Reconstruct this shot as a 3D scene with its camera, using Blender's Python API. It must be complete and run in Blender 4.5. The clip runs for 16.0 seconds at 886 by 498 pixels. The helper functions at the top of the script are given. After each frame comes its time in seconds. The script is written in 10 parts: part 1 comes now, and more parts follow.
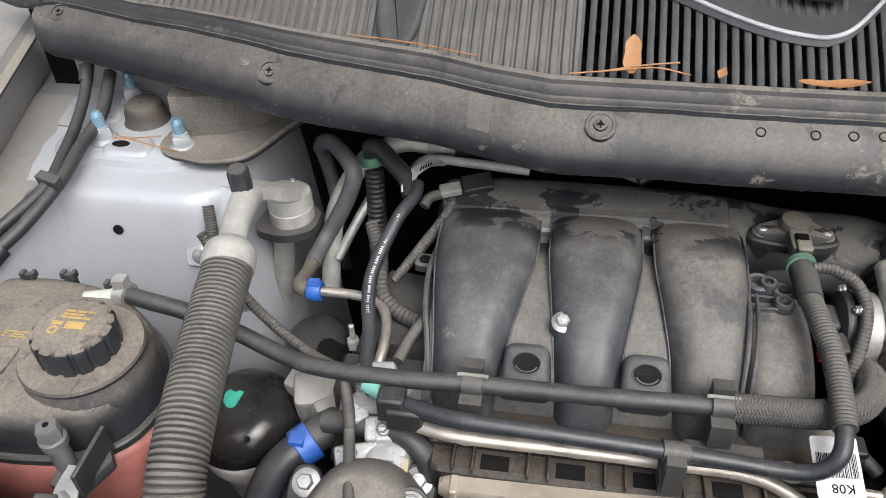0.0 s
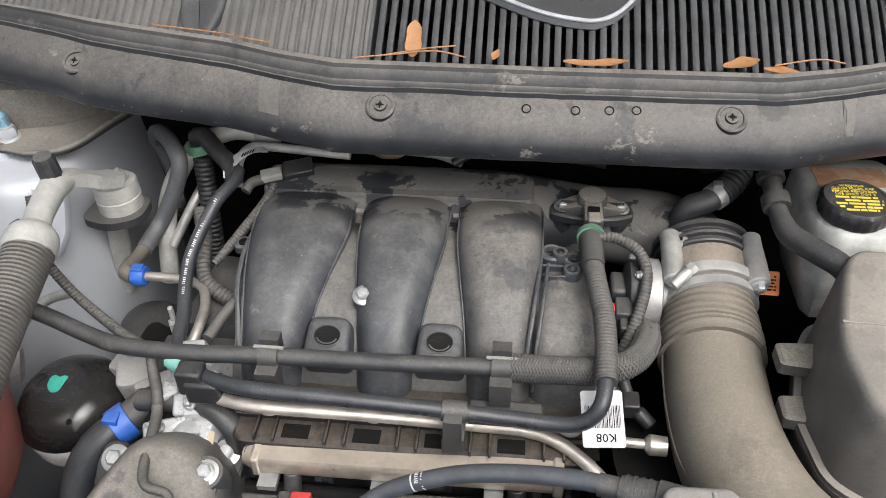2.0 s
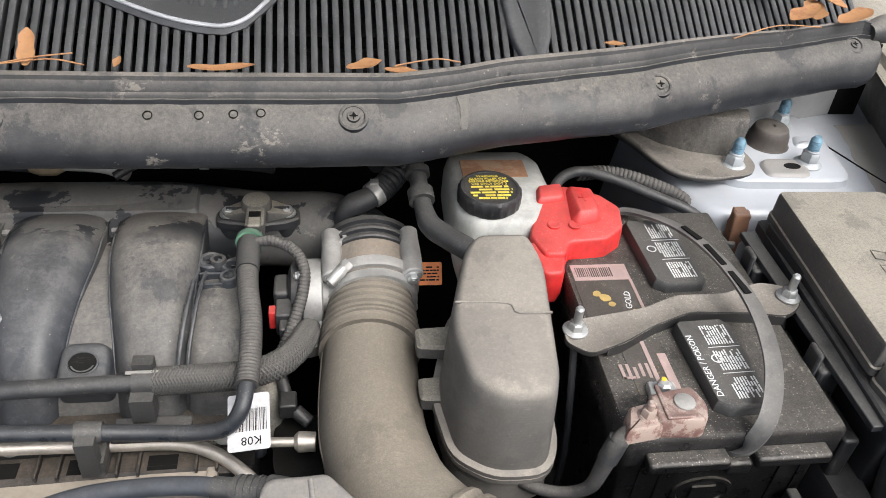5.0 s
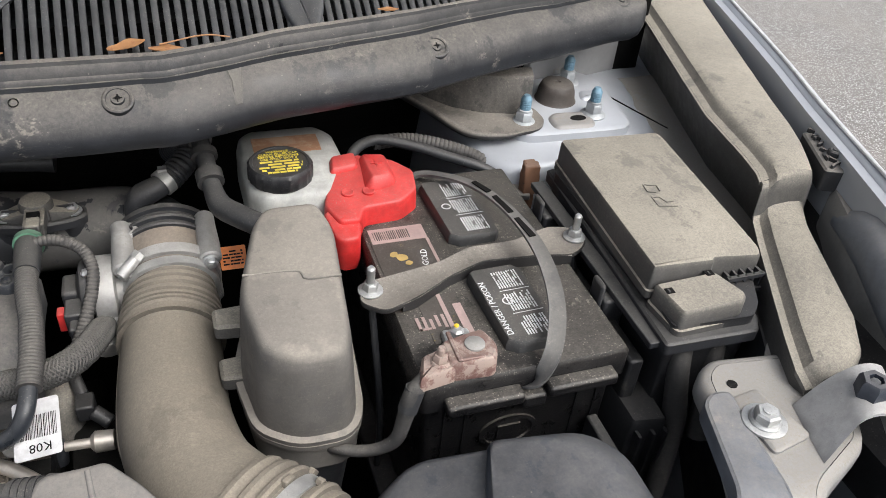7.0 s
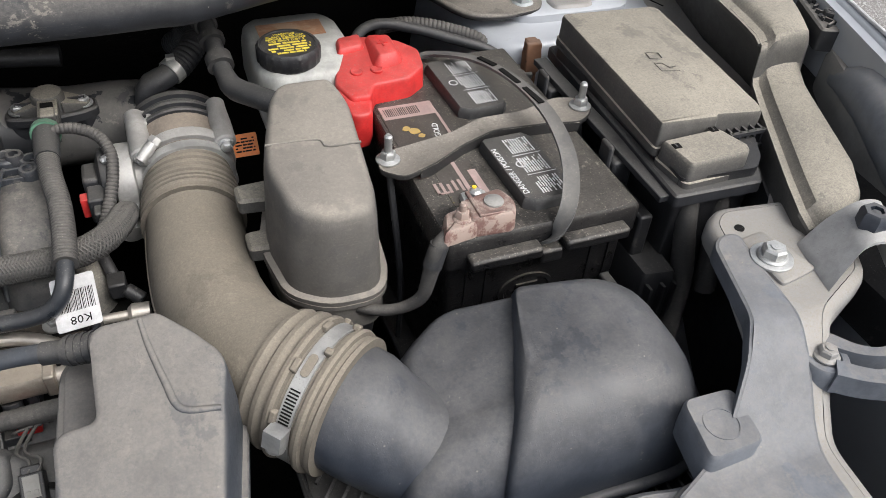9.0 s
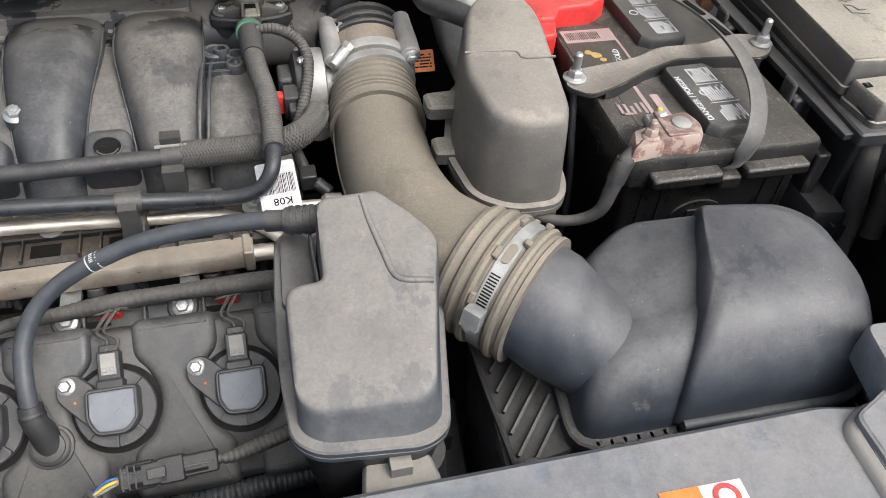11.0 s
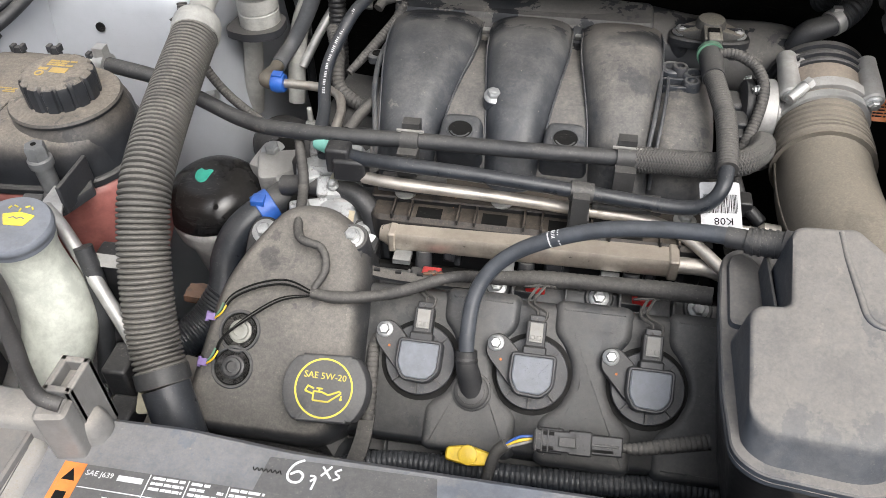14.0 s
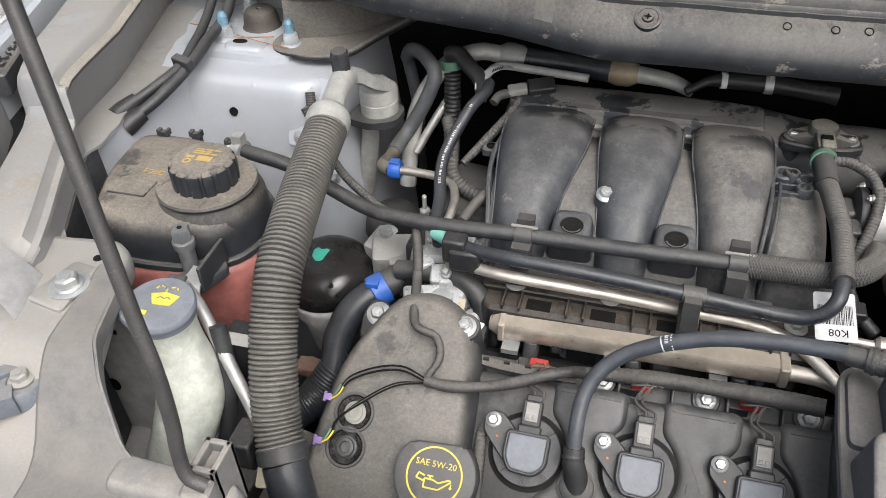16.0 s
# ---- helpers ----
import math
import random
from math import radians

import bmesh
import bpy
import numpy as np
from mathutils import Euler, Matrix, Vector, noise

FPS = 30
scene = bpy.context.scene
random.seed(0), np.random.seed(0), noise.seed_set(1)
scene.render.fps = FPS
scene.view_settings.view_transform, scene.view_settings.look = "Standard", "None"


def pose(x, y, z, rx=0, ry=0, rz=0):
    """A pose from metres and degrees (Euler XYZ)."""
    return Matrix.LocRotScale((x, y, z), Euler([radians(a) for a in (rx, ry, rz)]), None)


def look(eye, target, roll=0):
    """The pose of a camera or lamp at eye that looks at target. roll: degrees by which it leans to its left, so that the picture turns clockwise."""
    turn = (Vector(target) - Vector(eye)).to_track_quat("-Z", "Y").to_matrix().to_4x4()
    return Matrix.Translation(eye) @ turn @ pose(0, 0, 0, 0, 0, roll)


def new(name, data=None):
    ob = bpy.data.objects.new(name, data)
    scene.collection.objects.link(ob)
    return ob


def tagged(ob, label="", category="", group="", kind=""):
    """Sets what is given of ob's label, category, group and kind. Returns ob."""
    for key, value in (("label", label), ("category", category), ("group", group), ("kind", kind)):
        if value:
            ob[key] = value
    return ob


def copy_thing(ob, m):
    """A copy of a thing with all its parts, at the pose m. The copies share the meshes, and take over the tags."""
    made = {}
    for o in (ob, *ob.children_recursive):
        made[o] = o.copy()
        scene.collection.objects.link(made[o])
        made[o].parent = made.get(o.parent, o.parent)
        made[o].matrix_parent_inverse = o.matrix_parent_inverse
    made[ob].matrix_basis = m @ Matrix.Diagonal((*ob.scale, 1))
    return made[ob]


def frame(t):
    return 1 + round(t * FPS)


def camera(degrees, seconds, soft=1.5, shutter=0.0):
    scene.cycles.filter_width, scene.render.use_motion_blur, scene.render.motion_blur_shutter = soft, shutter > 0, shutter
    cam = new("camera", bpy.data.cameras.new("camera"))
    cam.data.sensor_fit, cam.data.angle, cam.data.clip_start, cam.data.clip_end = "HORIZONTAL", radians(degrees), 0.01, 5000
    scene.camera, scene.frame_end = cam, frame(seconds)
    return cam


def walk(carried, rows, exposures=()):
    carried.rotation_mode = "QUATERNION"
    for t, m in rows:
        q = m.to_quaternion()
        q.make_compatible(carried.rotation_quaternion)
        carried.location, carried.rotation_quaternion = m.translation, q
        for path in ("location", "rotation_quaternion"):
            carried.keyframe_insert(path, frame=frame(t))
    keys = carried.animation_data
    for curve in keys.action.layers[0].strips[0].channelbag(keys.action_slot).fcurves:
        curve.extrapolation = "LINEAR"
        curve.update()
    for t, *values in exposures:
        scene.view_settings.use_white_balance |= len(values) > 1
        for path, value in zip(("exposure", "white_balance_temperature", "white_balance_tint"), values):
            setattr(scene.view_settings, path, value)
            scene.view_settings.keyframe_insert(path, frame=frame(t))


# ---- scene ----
cam = camera(58.20, 16.0, soft=0.5)
PATH = [
    (0.0, -0.1861, -0.1391, 1.4597, 49.79, 1.52, 9.08),
    (0.5, -0.1461, -0.1493, 1.4599, 49.78, 1.55, 8.57),
    (1.0, -0.1100, -0.1607, 1.4605, 49.84, 1.43, 8.01),
    (1.5, -0.0673, -0.1640, 1.4606, 49.88, 1.17, 6.91),
    (2.0, -0.0322, -0.1652, 1.4597, 50.05, 0.65, 5.49),
    (2.5, -0.0020, -0.1675, 1.4608, 50.26, 0.16, 3.76),
    (3.0, 0.0284, -0.1682, 1.4571, 50.37, -0.71, 1.65),
    (3.5, 0.0553, -0.1651, 1.4543, 50.70, -1.73, -0.78),
    (4.0, 0.0826, -0.1665, 1.4580, 50.84, -2.61, -3.12),
    (4.5, 0.1062, -0.1747, 1.4592, 51.08, -3.32, -5.23),
    (5.0, 0.1329, -0.1783, 1.4582, 51.47, -4.08, -7.28),
    (5.2, 0.1443, -0.1783, 1.4581, 51.59, -4.43, -8.51),
    (7.3, 0.2036, -0.2257, 1.4376, 52.04, -4.28, -19.63),
    (7.5, 0.2022, -0.2318, 1.4343, 51.51, -3.95, -20.10),
    (8.0, 0.1941, -0.2430, 1.4205, 50.48, -3.28, -21.07),
    (8.2, 0.1868, -0.2472, 1.4187, 49.89, -3.23, -21.54),
    (10.3, 0.0862, -0.2811, 1.3838, 45.47, -4.11, -18.85),
    (10.5, 0.0739, -0.2841, 1.3833, 45.28, -4.33, -17.80),
    (11.0, 0.0454, -0.2916, 1.3855, 44.82, -3.57, -13.74),
    (11.5, 0.0129, -0.2974, 1.3802, 44.86, -3.47, -9.75),
    (12.0, -0.0118, -0.2969, 1.3790, 44.69, -3.27, -5.83),
    (12.5, -0.0382, -0.3004, 1.3818, 44.82, -2.22, -1.40),
    (13.0, -0.0606, -0.3047, 1.3842, 45.17, -1.31, 2.22),
    (13.5, -0.0788, -0.3128, 1.3870, 45.60, -0.45, 5.83),
    (14.0, -0.0987, -0.3205, 1.3893, 46.02, 0.60, 9.74),
    (14.5, -0.1135, -0.3256, 1.3961, 46.39, 0.83, 12.24),
    (15.0, -0.1288, -0.3301, 1.4045, 46.92, 0.91, 14.34),
    (15.5, -0.1419, -0.3296, 1.4200, 48.19, 1.28, 15.29),
    (16.0, -0.1404, -0.3264, 1.4372, 50.13, 1.83, 15.40),
]
walk(cam, [(t, pose(x, y, z, rx, ry, rz)) for t, x, y, z, rx, ry, rz in PATH],
     [(0.0, -0.08), (3.5, 0.0), (5.0, -0.05), (7.5, -0.32), (8.5, -0.36), (10.5, -0.1), (12.0, -0.02), (16.0, -0.12)])

# ---- light ----
world = bpy.data.worlds.new("sky")
scene.world = world
world.use_nodes = True
_n, _l = world.node_tree.nodes, world.node_tree.links
_sky = _n.new("ShaderNodeTexSky")
_sky.sky_type = "NISHITA"
_sky.sun_disc = False
_sky.sun_elevation = radians(52)
_sky.sun_rotation = radians(142)
_sky.dust_density = 6.0
_sky.air_density = 1.0
_hsv = _n.new("ShaderNodeHueSaturation")
_hsv.inputs["Saturation"].default_value = 0.4
_l.new(_sky.outputs[0], _hsv.inputs["Color"])
_l.new(_hsv.outputs[0], _n["Background"].inputs[0])
_n["Background"].inputs[1].default_value = 0.3
sun_data = bpy.data.lights.new("sun", "SUN")
sun_data.energy, sun_data.angle, sun_data.color = 1.85, radians(40), (0.935, 0.965, 1.0)
sun = new("sun", sun_data)
sun.matrix_world = look((0, 0, 6), (-1.7, 3.2, 0))


# ---- mesh helpers ----
def mesh_from(name, verts, faces, sharp=38):
    me = bpy.data.meshes.new(name)
    me.from_pydata([tuple(v) for v in verts], [], faces)
    bm = bmesh.new()
    bm.from_mesh(me)
    bmesh.ops.recalc_face_normals(bm, faces=bm.faces)
    bm.to_mesh(me)
    bm.free()
    me.polygons.foreach_set("use_smooth", [True] * len(me.polygons))
    me.set_sharp_from_angle(angle=radians(sharp))
    return me


def thing(name, label, category, loc=(0, 0, 0), group="", kind=""):
    """An Empty that carries the parts of one thing."""
    ob = new(name)
    ob.empty_display_size = 0.02
    ob.location = loc
    return tagged(ob, label, category, group, kind)


def part(name, vf, mat, parent, label="", bevel=0.0, seg=2, sharp=38):
    """One mesh under a thing or part; its vertices are given in the world."""
    me = mesh_from(name, vf[0], vf[1], sharp)
    me.materials.append(mat)
    ob = new(name, me)
    if parent is not None:
        ob.parent = parent
        if parent.parent is None:
            ob.matrix_parent_inverse = Matrix.Translation(-parent.location)
    if label:
        ob["label"] = label
    if bevel:
        m = ob.modifiers.new("bevel", "BEVEL")
        m.width, m.segments, m.limit_method, m.angle_limit = bevel, seg, "ANGLE", radians(40)
        m.harden_normals = False
    return ob


def solo(name, vf, mat, label, category, group="", kind="", bevel=0.0, seg=2, sharp=38):
    """A thing that is one mesh."""
    return tagged(part(name, vf, mat, None, "", bevel, seg, sharp), label, category, group, kind)


def merge(*vfs):
    verts, faces = [], []
    for v, f in vfs:
        o = len(verts)
        verts += [tuple(p) for p in v]
        faces += [tuple(i + o for i in q) for q in f]
    return verts, faces


def moved(vf, m):
    return [tuple(m @ Vector(p)) for p in vf[0]], vf[1]


def basis(origin, xdir, zdir):
    """A matrix with its z along zdir and its x as near as may be to xdir."""
    z = Vector(zdir).normalized()
    x = Vector(xdir)
    x = (x - z * x.dot(z)).normalized()
    y = z.cross(x)
    m = Matrix((x, y, z)).transposed().to_4x4()
    m.translation = origin
    return m


def spline(pts, step):
    """Points at even steps along a Catmull-Rom curve."""
    p = np.array(pts, float)
    if len(p) == 2:
        fine = p
    else:
        q = np.vstack([2 * p[0] - p[1], p, 2 * p[-1] - p[-2]])
        out = []
        for i in range(1, len(q) - 2):
            t = np.linspace(0, 1, 12, endpoint=False)[:, None]
            a, b, c, d = q[i - 1], q[i], q[i + 1], q[i + 2]
            out.append(0.5 * (2 * b + (c - a) * t + (2 * a - 5 * b + 4 * c - d) * t**2 + (3 * b - a - 3 * c + d) * t**3))
        fine = np.vstack(out + [p[-1:]])
    s = np.r_[0, np.cumsum(np.linalg.norm(np.diff(fine[:, :3], axis=0), axis=1))]
    n = max(2, int(round(s[-1] / step)) + 1)
    u = np.linspace(0, s[-1], n)
    return np.stack([np.interp(u, s, fine[:, k]) for k in range(fine.shape[1])], 1), u


def frames(path, up=(0, 0, 1)):
    """Directions across a path, carried along without twist."""
    d = np.gradient(path, axis=0)
    d /= np.linalg.norm(d, axis=1)[:, None] + 1e-12
    a = np.cross(d[0], np.array(up, float))
    if np.linalg.norm(a) < 1e-3:
        a = np.cross(d[0], (1, 0, 0))
    a /= np.linalg.norm(a)
    us, vs = [], []
    for k in range(len(path)):
        a = a - d[k] * a.dot(d[k])
        a /= np.linalg.norm(a)
        us.append(a)
        vs.append(np.cross(a, d[k]))
    return np.array(us), np.array(vs), d


def rings(loops, caps=True, closed=False):
    n = len(loops[0])
    verts = [tuple(p) for l in loops for p in l]
    faces = []
    m = len(loops)
    for i in range(m if closed else m - 1):
        a, b = i * n, (i + 1) % m * n
        for j in range(n):
            k = (j + 1) % n
            faces.append((a + j, a + k, b + k, b + j))
    if caps and not closed:
        faces.append(tuple(range(n - 1, -1, -1)))
        faces.append(tuple(range((m - 1) * n, m * n)))
    return verts, faces


def tube(pts, r, seg=14, step=None, ripple=None, flat=1.0):
    """A hose or pipe along points. r: one radius, or one for each point. ripple: (pitch, depth) of its corrugation."""
    pts = np.array(pts, float)
    rr = np.full(len(pts), r) if np.isscalar(r) else np.array(r, float)
    step = step or (ripple[0] / 4 if ripple else max(0.004, 0.6 * float(rr.mean())))
    path, s = spline(np.c_[pts, rr], step)
    rad = path[:, 3].copy()
    path = path[:, :3]
    if ripple:
        ph = (np.arange(len(s)) % 4)
        rad -= ripple[1] * np.array([0.12, 0, 0.12, 1])[ph]
    u, v, _ = frames(path)
    a = np.linspace(0, 2 * math.pi, seg, endpoint=False)
    return rings([path[k] + rad[k] * (np.outer(np.cos(a), u[k]) + flat * np.outer(np.sin(a), v[k])) for k in range(len(path))])


def strip(pts, widths, thick, up=(0, 0, 1), step=0.006, crown=0.0):
    """A flat bar along points: its width across, its thickness along up."""
    p = np.c_[np.array(pts, float), np.full(len(pts), widths) if np.isscalar(widths) else np.array(widths)]
    path, _ = spline(p, step)
    w = path[:, 3]
    path = path[:, :3]
    d = np.gradient(path, axis=0)
    loops = []
    for k in range(len(path)):
        t = d[k] / np.linalg.norm(d[k])
        a = np.cross(t, up)
        a /= np.linalg.norm(a) + 1e-9
        n = np.cross(a, t)
        h, b = w[k] / 2, thick / 2
        loops.append([path[k] - a * h - n * b, path[k] + a * h - n * b, path[k] + a * h + n * b,
                      path[k] + a * h * 0.4 + n * (b + crown), path[k] - a * h * 0.4 + n * (b + crown), path[k] - a * h + n * b])
    return rings(loops)


def outline(pts, r=0.0, n=4):
    """A flat outline with its corners rounded; r: one radius or one for each corner."""
    p = [Vector(q) for q in pts]
    rs = [r] * len(p) if np.isscalar(r) else list(r)
    out = []
    for i, c in enumerate(p):
        a, b = p[i - 1] - c, p[(i + 1) % len(p)] - c
        k = min(rs[i] * 1.0, a.length * 0.48, b.length * 0.48)
        if k < 1e-5:
            out.append(tuple(c))
            continue
        s, e = c + a.normalized() * k, c + b.normalized() * k
        for j in range(n + 1):
            t = j / n
            out.append(tuple(s * (1 - t)**2 + c * 2 * t * (1 - t) + e * t**2))
    return out


def rrect(w, h, r, n=4):
    return outline([(-w / 2, -h / 2), (w / 2, -h / 2), (w / 2, h / 2), (-w / 2, h / 2)], r, n)


def inset(pts, d):
    p = np.array(pts, float)
    a, b = np.roll(p, 1, 0), np.roll(p, -1, 0)
    e1, e2 = p - a, b - p
    e1 /= np.linalg.norm(e1, axis=1)[:, None] + 1e-9
    e2 /= np.linalg.norm(e2, axis=1)[:, None] + 1e-9
    t = e1 + e2
    t /= np.linalg.norm(t, axis=1)[:, None] + 1e-9
    nrm = np.c_[-t[:, 1], t[:, 0]]
    area = 0.5 * np.sum(p[:, 0] * np.roll(p[:, 1], -1) - np.roll(p[:, 0], -1) * p[:, 1])
    return p + nrm * d * (1 if area > 0 else -1)


def moulded(pts, levels, m=None, tilt=None):
    """A moulded body: an outline raised through levels of (height, inset). tilt(x, y): added to the height of each level."""
    loops = []
    for h, d in levels:
        q = inset(pts, d)
        loops.append([(x, y, h + (tilt(x, y, h) if tilt else 0)) for x, y in q])
    vf = rings(loops)
    return moved(vf, m) if m is not None else vf


def block(x0, x1, y0, y1, z0, z1, m=None):
    v = [(x, y, z) for z in (z0, z1) for y in (y0, y1) for x in (x0, x1)]
    f = [(0, 2, 3, 1), (4, 5, 7, 6), (0, 1, 5, 4), (2, 6, 7, 3), (0, 4, 6, 2), (1, 3, 7, 5)]
    return moved((v, f), m) if m is not None else (v, f)


def turned(profile, m, seg=24, wobble=None):
    """A body of revolution round z: profile of (radius, height)."""
    a = np.linspace(0, 2 * math.pi, seg, endpoint=False)
    loops = []
    for r, z in profile:
        k = np.array([wobble(t, z) for t in a]) if wobble else np.ones(seg)
        loops.append(np.c_[r * k * np.cos(a), r * k * np.sin(a), np.full(seg, z)])
    return moved(rings(loops), m)


def hex_bolt(m, r=0.008, h=0.007, washer=1.45, stud=0.0):
    """A flanged hexagon head, with a stud above it where there is one."""
    vf = [turned([(r * washer, 0), (r * washer, 0.0015), (r * 1.1, 0.003)], m, 20),
          turned([(r, 0.002), (r, 0.002 + h * 0.8), (r * 0.82, 0.002 + h)], m, 6)]
    if stud:
        n = int(stud / 0.0016)
        vf.append(turned([(r * (0.55 if k % 2 else 0.5), h + stud * k / n) for k in range(n + 1)] + [(r * 0.35, h + stud + 0.002)], m, 10))
    else:
        vf.append(turned([(r * 0.45, h + 0.0022), (r * 0.45, h + 0.003), (r * 0.3, h + 0.0032)], m, 10))
    return merge(*vf)


def lettering(text, size, m, depth=0.0002, align="CENTER"):
    """Words in the built-in font as thin raised shapes, lying in m's xy."""
    c = bpy.data.curves.new("words", "FONT")
    c.body, c.size, c.extrude, c.align_x, c.align_y = text, size, depth, align, "CENTER"
    c.resolution_u = 2
    ob = bpy.data.objects.new("words", c)
    me = ob.to_mesh()
    vf = [tuple(m @ v.co) for v in me.vertices], [tuple(p.vertices) for p in me.polygons]
    ob.to_mesh_clear()
    bpy.data.objects.remove(ob)
    bpy.data.curves.remove(c)
    return vf


def bars(w, h, rows, m, rng, fill=0.6, lift=0.0003):
    """Lines of writing too small to read, as plain bars in m's xy."""
    vfs = []
    for k in range(rows):
        y = h / 2 - (k + 0.5) * h / rows
        x = -w / 2
        while x < w / 2 - 0.001:
            l = min(rng.uniform(0.12, 0.4) * w, w / 2 - x)
            if rng.random() < 0.9:
                vfs.append(block(x, x + l * 0.86, y - fill * h / rows / 2, y + fill * h / rows / 2, 0, lift))
            x += l
    return moved(merge(*vfs), m)


# ---- materials ----
DUST = (0.25, 0.232, 0.204)
TAN = (0.282, 0.256, 0.221)


def material(name):
    mat = bpy.data.materials.new(name)
    mat.use_nodes = True
    return mat, mat.node_tree.nodes, mat.node_tree.links, mat.node_tree.nodes["Principled BSDF"]


def math_node(n, l, op, a, b=None, c=None):
    k = n.new("ShaderNodeMath")
    k.operation = op
    for i, v in enumerate((a, b, c)):
        if v is None:
            continue
        if isinstance(v, (int, float)):
            k.inputs[i].default_value = v
        else:
            l.new(v, k.inputs[i])
    return k.outputs[0]


def noise_node(n, l, vec, scale, detail=4.0, rough=0.6, stretch=None):
    if stretch:
        mp = n.new("ShaderNodeMapping")
        mp.inputs["Scale"].default_value = stretch
        l.new(vec, mp.inputs["Vector"])
        vec = mp.outputs[0]
    k = n.new("ShaderNodeTexNoise")
    k.inputs["Scale"].default_value, k.inputs["Detail"].default_value, k.inputs["Roughness"].default_value = scale, detail, rough
    l.new(vec, k.inputs["Vector"])
    return k.outputs["Fac"]


def ramp(n, l, v, lo, hi, a=0.0, b=1.0):
    k = n.new("ShaderNodeMapRange")
    k.interpolation_type = "SMOOTHSTEP"
    for i, x in enumerate((lo, hi, a, b)):
        k.inputs[i + 1].default_value = x
    l.new(v, k.inputs[0])
    return k.outputs[0]


def mix(n, l, fac, a, b):
    k = n.new("ShaderNodeMix")
    k.data_type = "RGBA"
    for i, v in ((0, fac), (6, a), (7, b)):
        if isinstance(v, (int, float)):
            k.inputs[i].default_value = v
        elif isinstance(v, tuple):
            k.inputs[i].default_value = (*v, 1)
        else:
            l.new(v, k.inputs[i])
    return k.outputs[2]


def dusty(name, base, amount=0.5, rough=0.45, up=0.7, patch=0.5, speck=0.25, metal=0.0, dust=DUST, scale=1.0, bump=0.3,
          second=None, second_at=0.55, sand=0.3, vary=1.0, spec=0.4, coat=0.0, stretch=None, sss=0.0, trans=0.0, wet=0.0, chalk=0.16):
    """A surface under settled dust: more on what faces up, wiped off in patches, with grit, scratches and fine relief."""
    mat, n, l, b = material(name)
    tc = n.new("ShaderNodeTexCoord").outputs["Object"]
    geo = n.new("ShaderNodeNewGeometry")
    sep = n.new("ShaderNodeSeparateXYZ")
    l.new(geo.outputs["Normal"], sep.inputs[0])
    mul = lambda a, c: math_node(n, l, "MULTIPLY", a, c)
    add = lambda a, c: math_node(n, l, "ADD", a, c)
    big = noise_node(n, l, tc, 8 * scale, 6, 0.6)
    mid = noise_node(n, l, tc, 46 * scale, 8, 0.72, stretch)
    grain = noise_node(n, l, tc, 620, 3, 0.7)
    # how much lies on it: by slope, in clouds, with crisp wiped places
    facing = ramp(n, l, add(sep.outputs[2], mul(add(mid, -0.5), 0.22)), 0.1, 0.95, 1 - up, 1.0)
    clouds = ramp(n, l, add(mul(big, 1.1), mul(mid, 0.9)), 0.7, 1.3, 1 - patch * 0.5, 1.0)
    edge = noise_node(n, l, tc, 6.5 * scale, 9, 0.66)
    wiped = ramp(n, l, edge, 0.59, 0.64, 1.0, 1 - 0.7 * patch)
    f = mul(mul(facing, clouds), mul(wiped, amount))
    f = mul(f, ramp(n, l, grain, 0.3, 0.7, 1 - 0.42 * sand, 1 + 0.32 * sand))
    mottle = noise_node(n, l, tc, 260, 8, 0.8)
    f = mul(f, ramp(n, l, mottle, 0.36, 0.64, 1 - 0.3 * patch, 1 + 0.2 * patch))
    if wet:
        place = n.new("ShaderNodeSeparateXYZ")
        l.new(tc, place.inputs[0])
        f = add(f, mul(ramp(n, l, add(place.outputs[1], mul(add(mid, -0.5), 0.08)), 0.45, 0.53), 0.3))
    # grains of sand, each its own cell
    cell = n.new("ShaderNodeTexVoronoi")
    cell.inputs["Scale"].default_value = 480
    l.new(tc, cell.inputs["Vector"])
    split = n.new("ShaderNodeSeparateColor")
    l.new(cell.outputs["Color"], split.inputs[0])
    grit = mul(ramp(n, l, cell.outputs["Distance"], 0.2, 0.34, 1.0, 0.0), ramp(n, l, split.outputs[0], 0.55, 0.62))
    grit = mul(mul(grit, facing), ramp(n, l, mid, 0.42, 0.62, 0.1, 1.0))
    f = add(f, mul(grit, speck * (0.9 + sand)))
    # pale scuffs
    scuff = noise_node(n, l, tc, 30, 3, 0.5, (0.7, 3.5, 9.0))
    scuff = mul(ramp(n, l, math_node(n, l, "ABSOLUTE", add(scuff, -0.5), 0.0), 0.0, 0.006, 1.0, 0.0), ramp(n, l, edge, 0.47, 0.55))
    f = add(f, mul(scuff, 0.16))
    # chalky marks and rubbed places with crisp edges, and a few stray flecks
    marks = noise_node(n, l, tc, 24, 10, 0.74, (1.0, 0.8, 1.3))
    f = add(f, mul(mul(ramp(n, l, marks, 0.6, 0.64), ramp(n, l, big, 0.42, 0.6)), chalk))
    rubbed = noise_node(n, l, tc, 15, 10, 0.7, (1.2, 1.0, 0.9))
    f = mul(f, ramp(n, l, rubbed, 0.575, 0.61, 1.0, 1 - 0.55 * patch))
    fleck = n.new("ShaderNodeTexVoronoi")
    fleck.inputs["Scale"].default_value = 130
    l.new(tc, fleck.inputs["Vector"])
    rare = n.new("ShaderNodeSeparateColor")
    l.new(fleck.outputs["Color"], rare.inputs[0])
